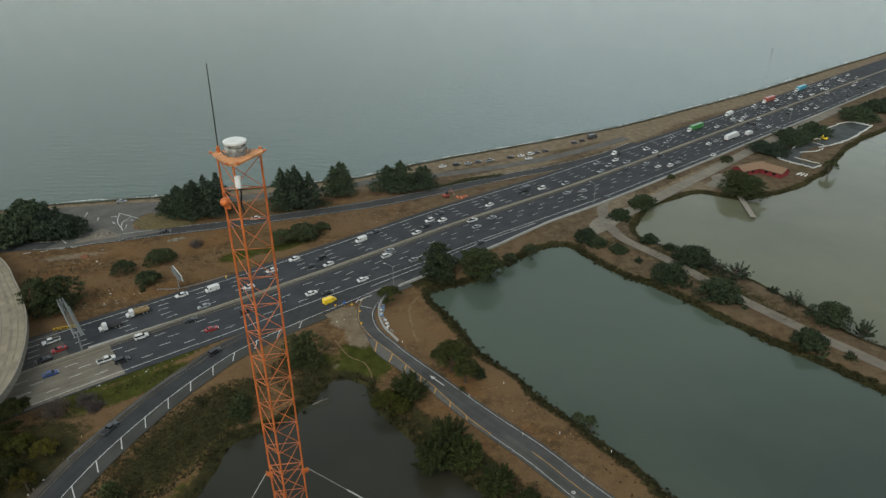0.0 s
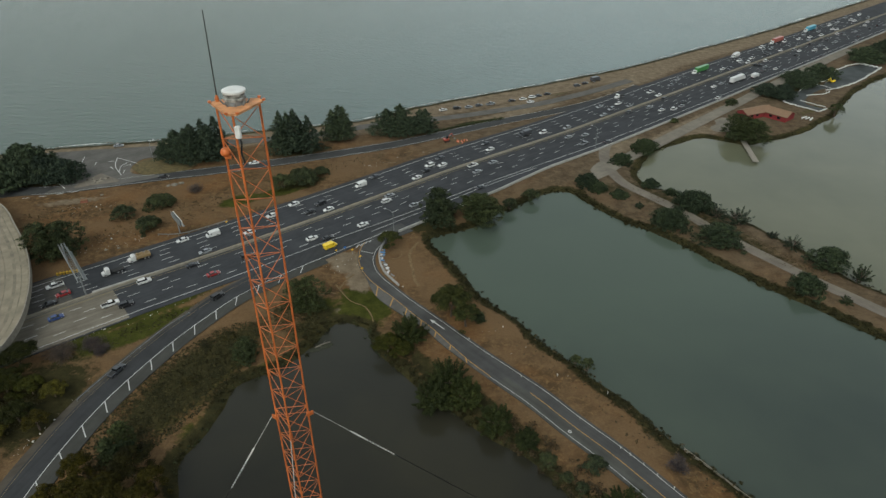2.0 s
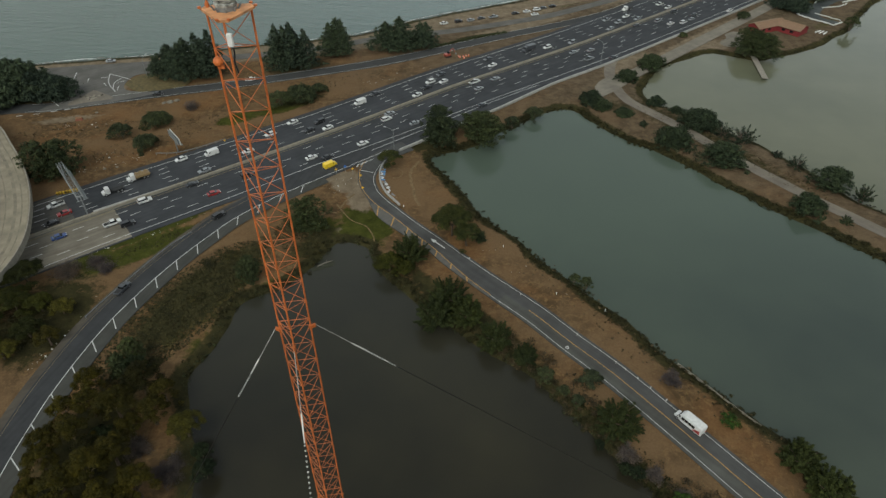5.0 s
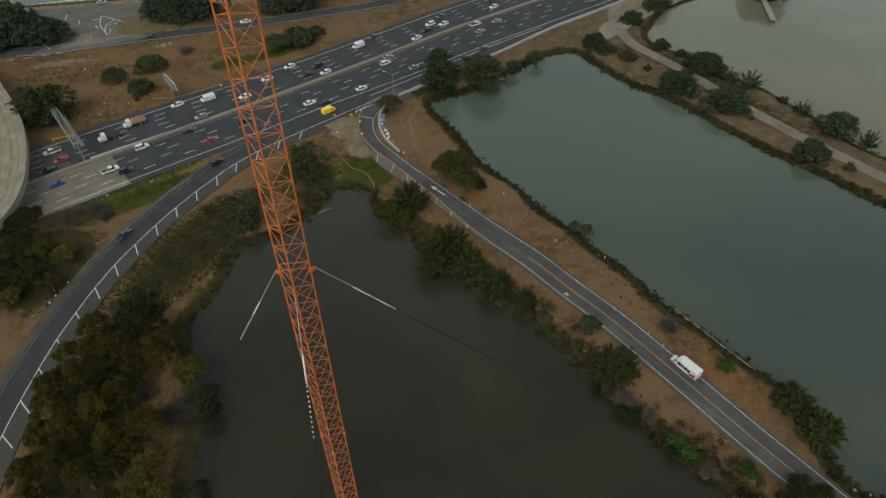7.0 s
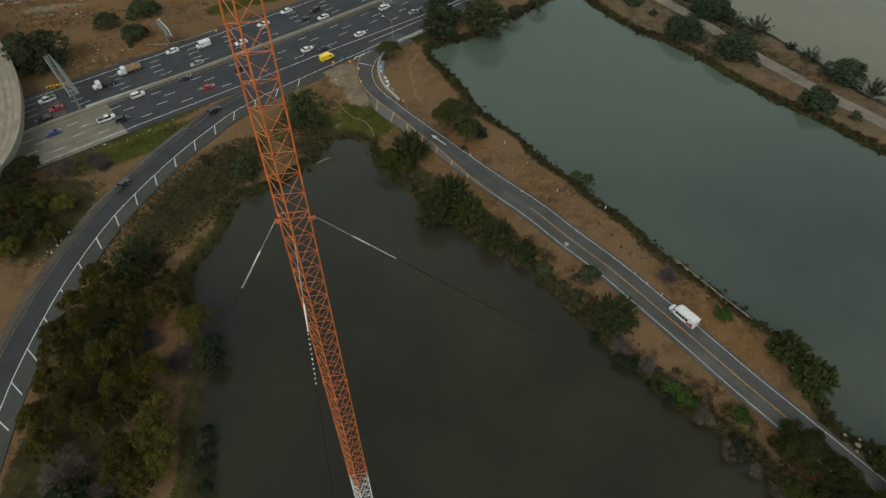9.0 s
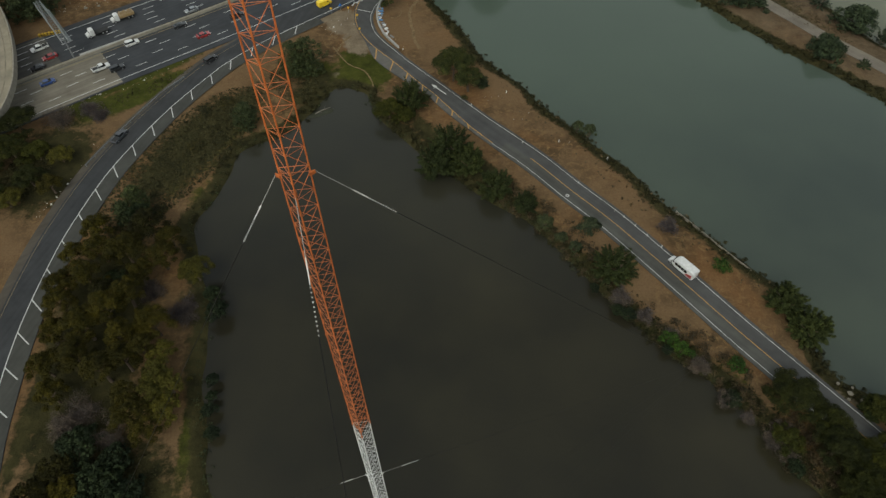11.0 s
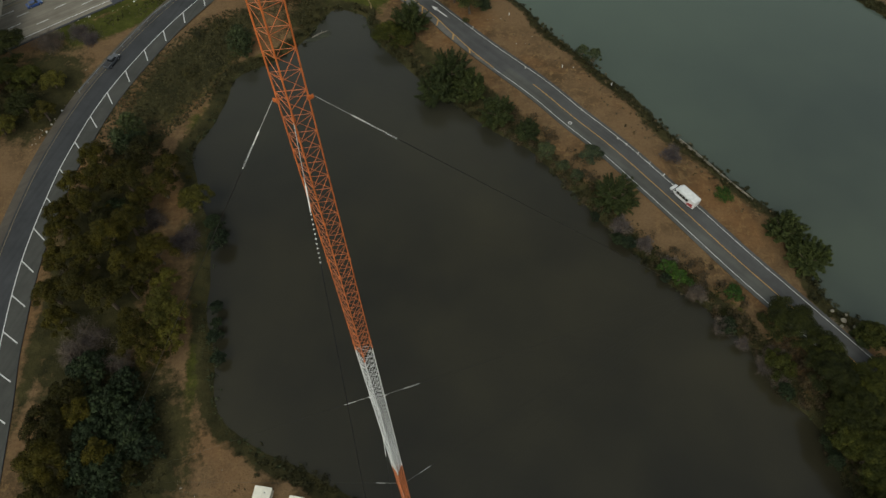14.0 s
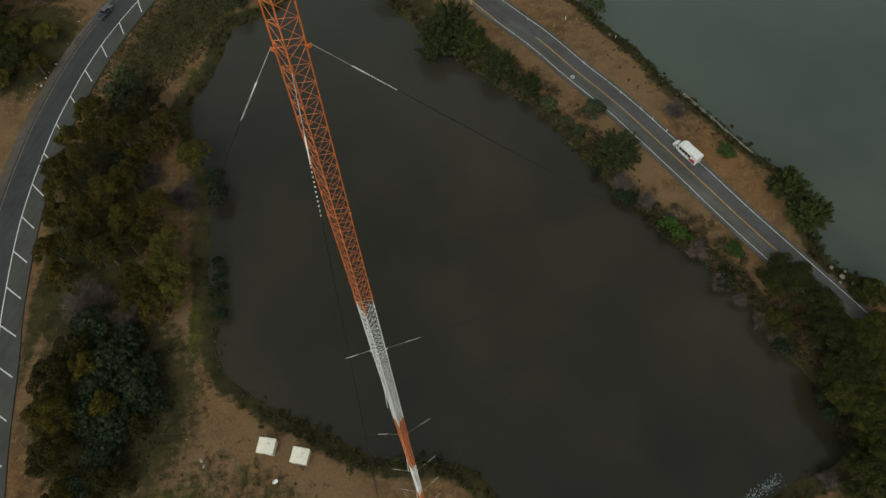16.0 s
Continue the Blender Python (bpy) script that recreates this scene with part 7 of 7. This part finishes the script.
for bed in ([(211, 383), (205, 373), (209, 366), (217, 357), (222, 360), (215, 368), (222, 381), (236, 394), (244, 398), (238, 405), (231, 401), (221, 391)], [(241, 394), (252, 400), (263, 407), (280, 421), (299, 440), (295, 450), (278, 442), (262, 429), (253, 415), (244, 405)]):
    sheet("basin", curve(bed + bed[:1], 3.0)[:-1], MUD, "grey muddy settling basin", 0.12)
for n, (pts, w) in enumerate((([(211, 383), (204, 373), (209, 365), (214, 359), (217, 356), (223, 360)], 0.55), ([(222, 392), (232, 402), (238, 406), (244, 399), (245, 396)], 0.22), ([(240, 394), (251, 399), (262, 406), (279, 420), (300, 440)], 0.55), ([(261.5, 430), (268, 436), (277.5, 443.5), (286, 449), (295.5, 451.5)], 0.4), ([(214.4, 374.5), (219, 369), (224.2, 363)], 0.3), ([(223, 384), (228, 384.5), (234, 386), (241, 391)], 0.35), ([(245, 410), (250, 413.5), (255.8, 417)], 0.4))):
    rng2 = np.random.default_rng(3 + n)
    rows = curve(pts, 1.2)
    rows = rows + rng2.normal(0, 0.3, rows.shape)
    tagged(ribbon("basin_liner", rows, w * rng2.uniform(0.4, 1.3, len(rows)), -w * rng2.uniform(0.4, 1.3, len(rows)), 0.4, LINER, deep=0.6), "crumpled white liner along a settling basin", "liner", kind="structure")
for k in range(5):
    bm = bmesh.new()
    box(bm, -1.6, 1.6, -0.5, 0.5, 0, 0.7)
    bmesh.ops.bevel(bm, geom=bm.edges[:], offset=0.15, segments=1, affect="EDGES")
    ob = part("wrapped_bale", bm, LINER, None)
    ob.matrix_basis = pose(300 - 1.6 * k, 440.5 + 2.3 * k, 0.05, 0, 0, 12)
    tagged(ob, "white wrapped bale beside a settling basin", "bale", "wrapped bales")

# near sheds and dish under the mast
for x, y, turn in ((-34.6, 22.5, -8), (-27.9, 20.7, -10)):
    ob = thing("equipment_shed", pose(x, y, 0, 0, 0, turn), "small white equipment shed with a shallow roof", "shed", "equipment sheds")
    CREAM = plain("cream_panel", (0.43, 0.40, 0.32), 0.6, var=0.08)
    for x0, x1, y0, y1 in ((-1.5, 1.5, -1.35, -1.25), (-1.5, 1.5, 1.25, 1.35), (-1.5, -1.4, -1.25, 1.25), (1.4, 1.5, -1.25, 1.25)):
        bm = bmesh.new()
        box(bm, x0, x1, y0, y1, -0.1, 2.3)
        part("wall", bm, CREAM, ob)
    for s in (-1, 1):
        bm = bmesh.new()
        vs = [bm.verts.new(p) for p in ((s * 1.65, -1.5, 2.28), (s * 1.65, 1.5, 2.28), (0, 1.5, 2.62), (0, -1.5, 2.62))]
        f = bm.faces.new(vs)
        ex = bmesh.ops.extrude_face_region(bm, geom=[f])
        bmesh.ops.translate(bm, vec=(0, 0, 0.07), verts=[v for v in ex["geom"] if isinstance(v, bmesh.types.BMVert)])
        part("roof", bm, plain("cream_roof", (0.55, 0.52, 0.44), 0.6, var=0.1, scale=1.2), ob)
    bm = bmesh.new()
    box(bm, -0.45, 0.45, -1.42, -1.35, 0.0, 2.0)
    part("door", bm, M["steel"], ob)
    bm = bmesh.new()
    lathe(bm, [(0.08, 2.5), (0.08, 2.95), (0.14, 3.0)], 8, (0.6, 0.4, 0))
    part("vent", bm, M["steel"], ob)
dish = thing("satellite_dish", pose(-32.4, 16.2, 0, 0, 0, 25), "white satellite dish on a short post", "dish")
bm = bmesh.new()
tube(bm, (0, 0, -0.2), (0, 0, 1.1), 0.07, sides=8)
part("post", bm, M["steel"], dish)
bm = bmesh.new()
lathe(bm, [(0.03, 0.0), (0.28, 0.05), (0.54, 0.17), (0.57, 0.17), (0.30, 0.02), (0.04, -0.03)], 20)
bmesh.ops.transform(bm, matrix=pose(0, 0, 1.15, 58, 30, 0), verts=bm.verts)
part("bowl", bm, M["white_paint"], dish)
bm = bmesh.new()
tube(bm, (0, 0, 1.15), (0.25, -0.55, 1.85), 0.025, sides=5)
part("feed_arm", bm, M["steel"], dish)
foot = thing("mast_base", pose(MAST.x, MAST.y, 0), "concrete footing of the radio mast", "footing")
bm = bmesh.new()
box(bm, -1.2, 1.2, -1.2, 1.2, -0.4, 0.35)
bmesh.ops.bevel(bm, geom=bm.edges[:], offset=0.06, segments=1, affect="EDGES")
part("block", bm, M["concrete"], foot)
for k, (a, anchor) in enumerate(((44.5, 83.0), (165.0, 65.0), (279.0, 80.0))):
    bm = bmesh.new()
    lathe(bm, [(0.5, -2.0), (0.5, 0.2), (0.3, 0.3)], 10)
    ob = part("guy_anchor", bm, M["concrete"], None)
    ob.matrix_basis = pose(MAST.x + anchor * math.cos(radians(a)), MAST.y + anchor * math.sin(radians(a)), -0.1)
    tagged(ob, "concrete guy anchor block", "anchor", "guy anchors")
# low wall on the lagoon bank, marker in the bay, foam and mud bank
tagged(ribbon("bank_wall", curve([(61.5, 112), (66, 106), (71, 99), (76, 92.6)], 2.0), 0.05, -0.05, -0.1, M["concrete"], deep=1.6), "low pale wall along the lagoon bank", "wall", kind="structure")
bm = bmesh.new()
tube(bm, (0, 0, -4), (0, 0, 2.6), 0.3, 0.25, 8)
box(bm, -0.6, 0.6, -0.15, 0.15, 1.6, 2.9)
ob = part("channel_marker", bm, plain("dark_timber", (0.05, 0.045, 0.04), 0.9), None)
ob.matrix_basis = pose(361, 726, 0)
tagged(ob, "dark channel marker standing in the bay", "marker")
V, Fc = [], []
for k in range(260):
    f = rng.uniform(0, 1)
    x, y = np.array((57.5, 13.5)) * (1 - f) + np.array((64.5, 17.2)) * f + rng.normal(0, 0.55, 2)
    e = rng.uniform(0.03, 0.16)
    i = len(V)
    V += [(x + e * math.cos(a), y + e * math.sin(a) * 0.6, WATER_Z + 0.01 + 0.02 * rng.uniform()) for a in np.linspace(0, 6.28, 6, endpoint=False)]
    Fc.append(tuple(range(i, i + 6)))
tagged(mesh_ob("foam", V, Fc, plain("foam", (0.11, 0.13, 0.135), 0.6, var=0.3)), "streak of white foam on the pond", "foam", kind="stuff")
bm = bmesh.new()
bmesh.ops.create_icosphere(bm, subdivisions=3, radius=1.0)
for v in bm.verts:
    v.co *= 1 + 0.35 * noise.noise(v.co * 1.7)
bmesh.ops.scale(bm, vec=(4.2, 1.3, 0.3), verts=bm.verts)
ob = part("mud_bank", bm, plain("wet_mud", (0.018, 0.019, 0.009), 0.7, var=0.4, scale=1.2), None)
ob.matrix_basis = pose(-37.5, 152.2, WATER_Z, 0, 0, 25)
tagged(ob, "low mud bank rising from the pond", "mud", kind="structure")
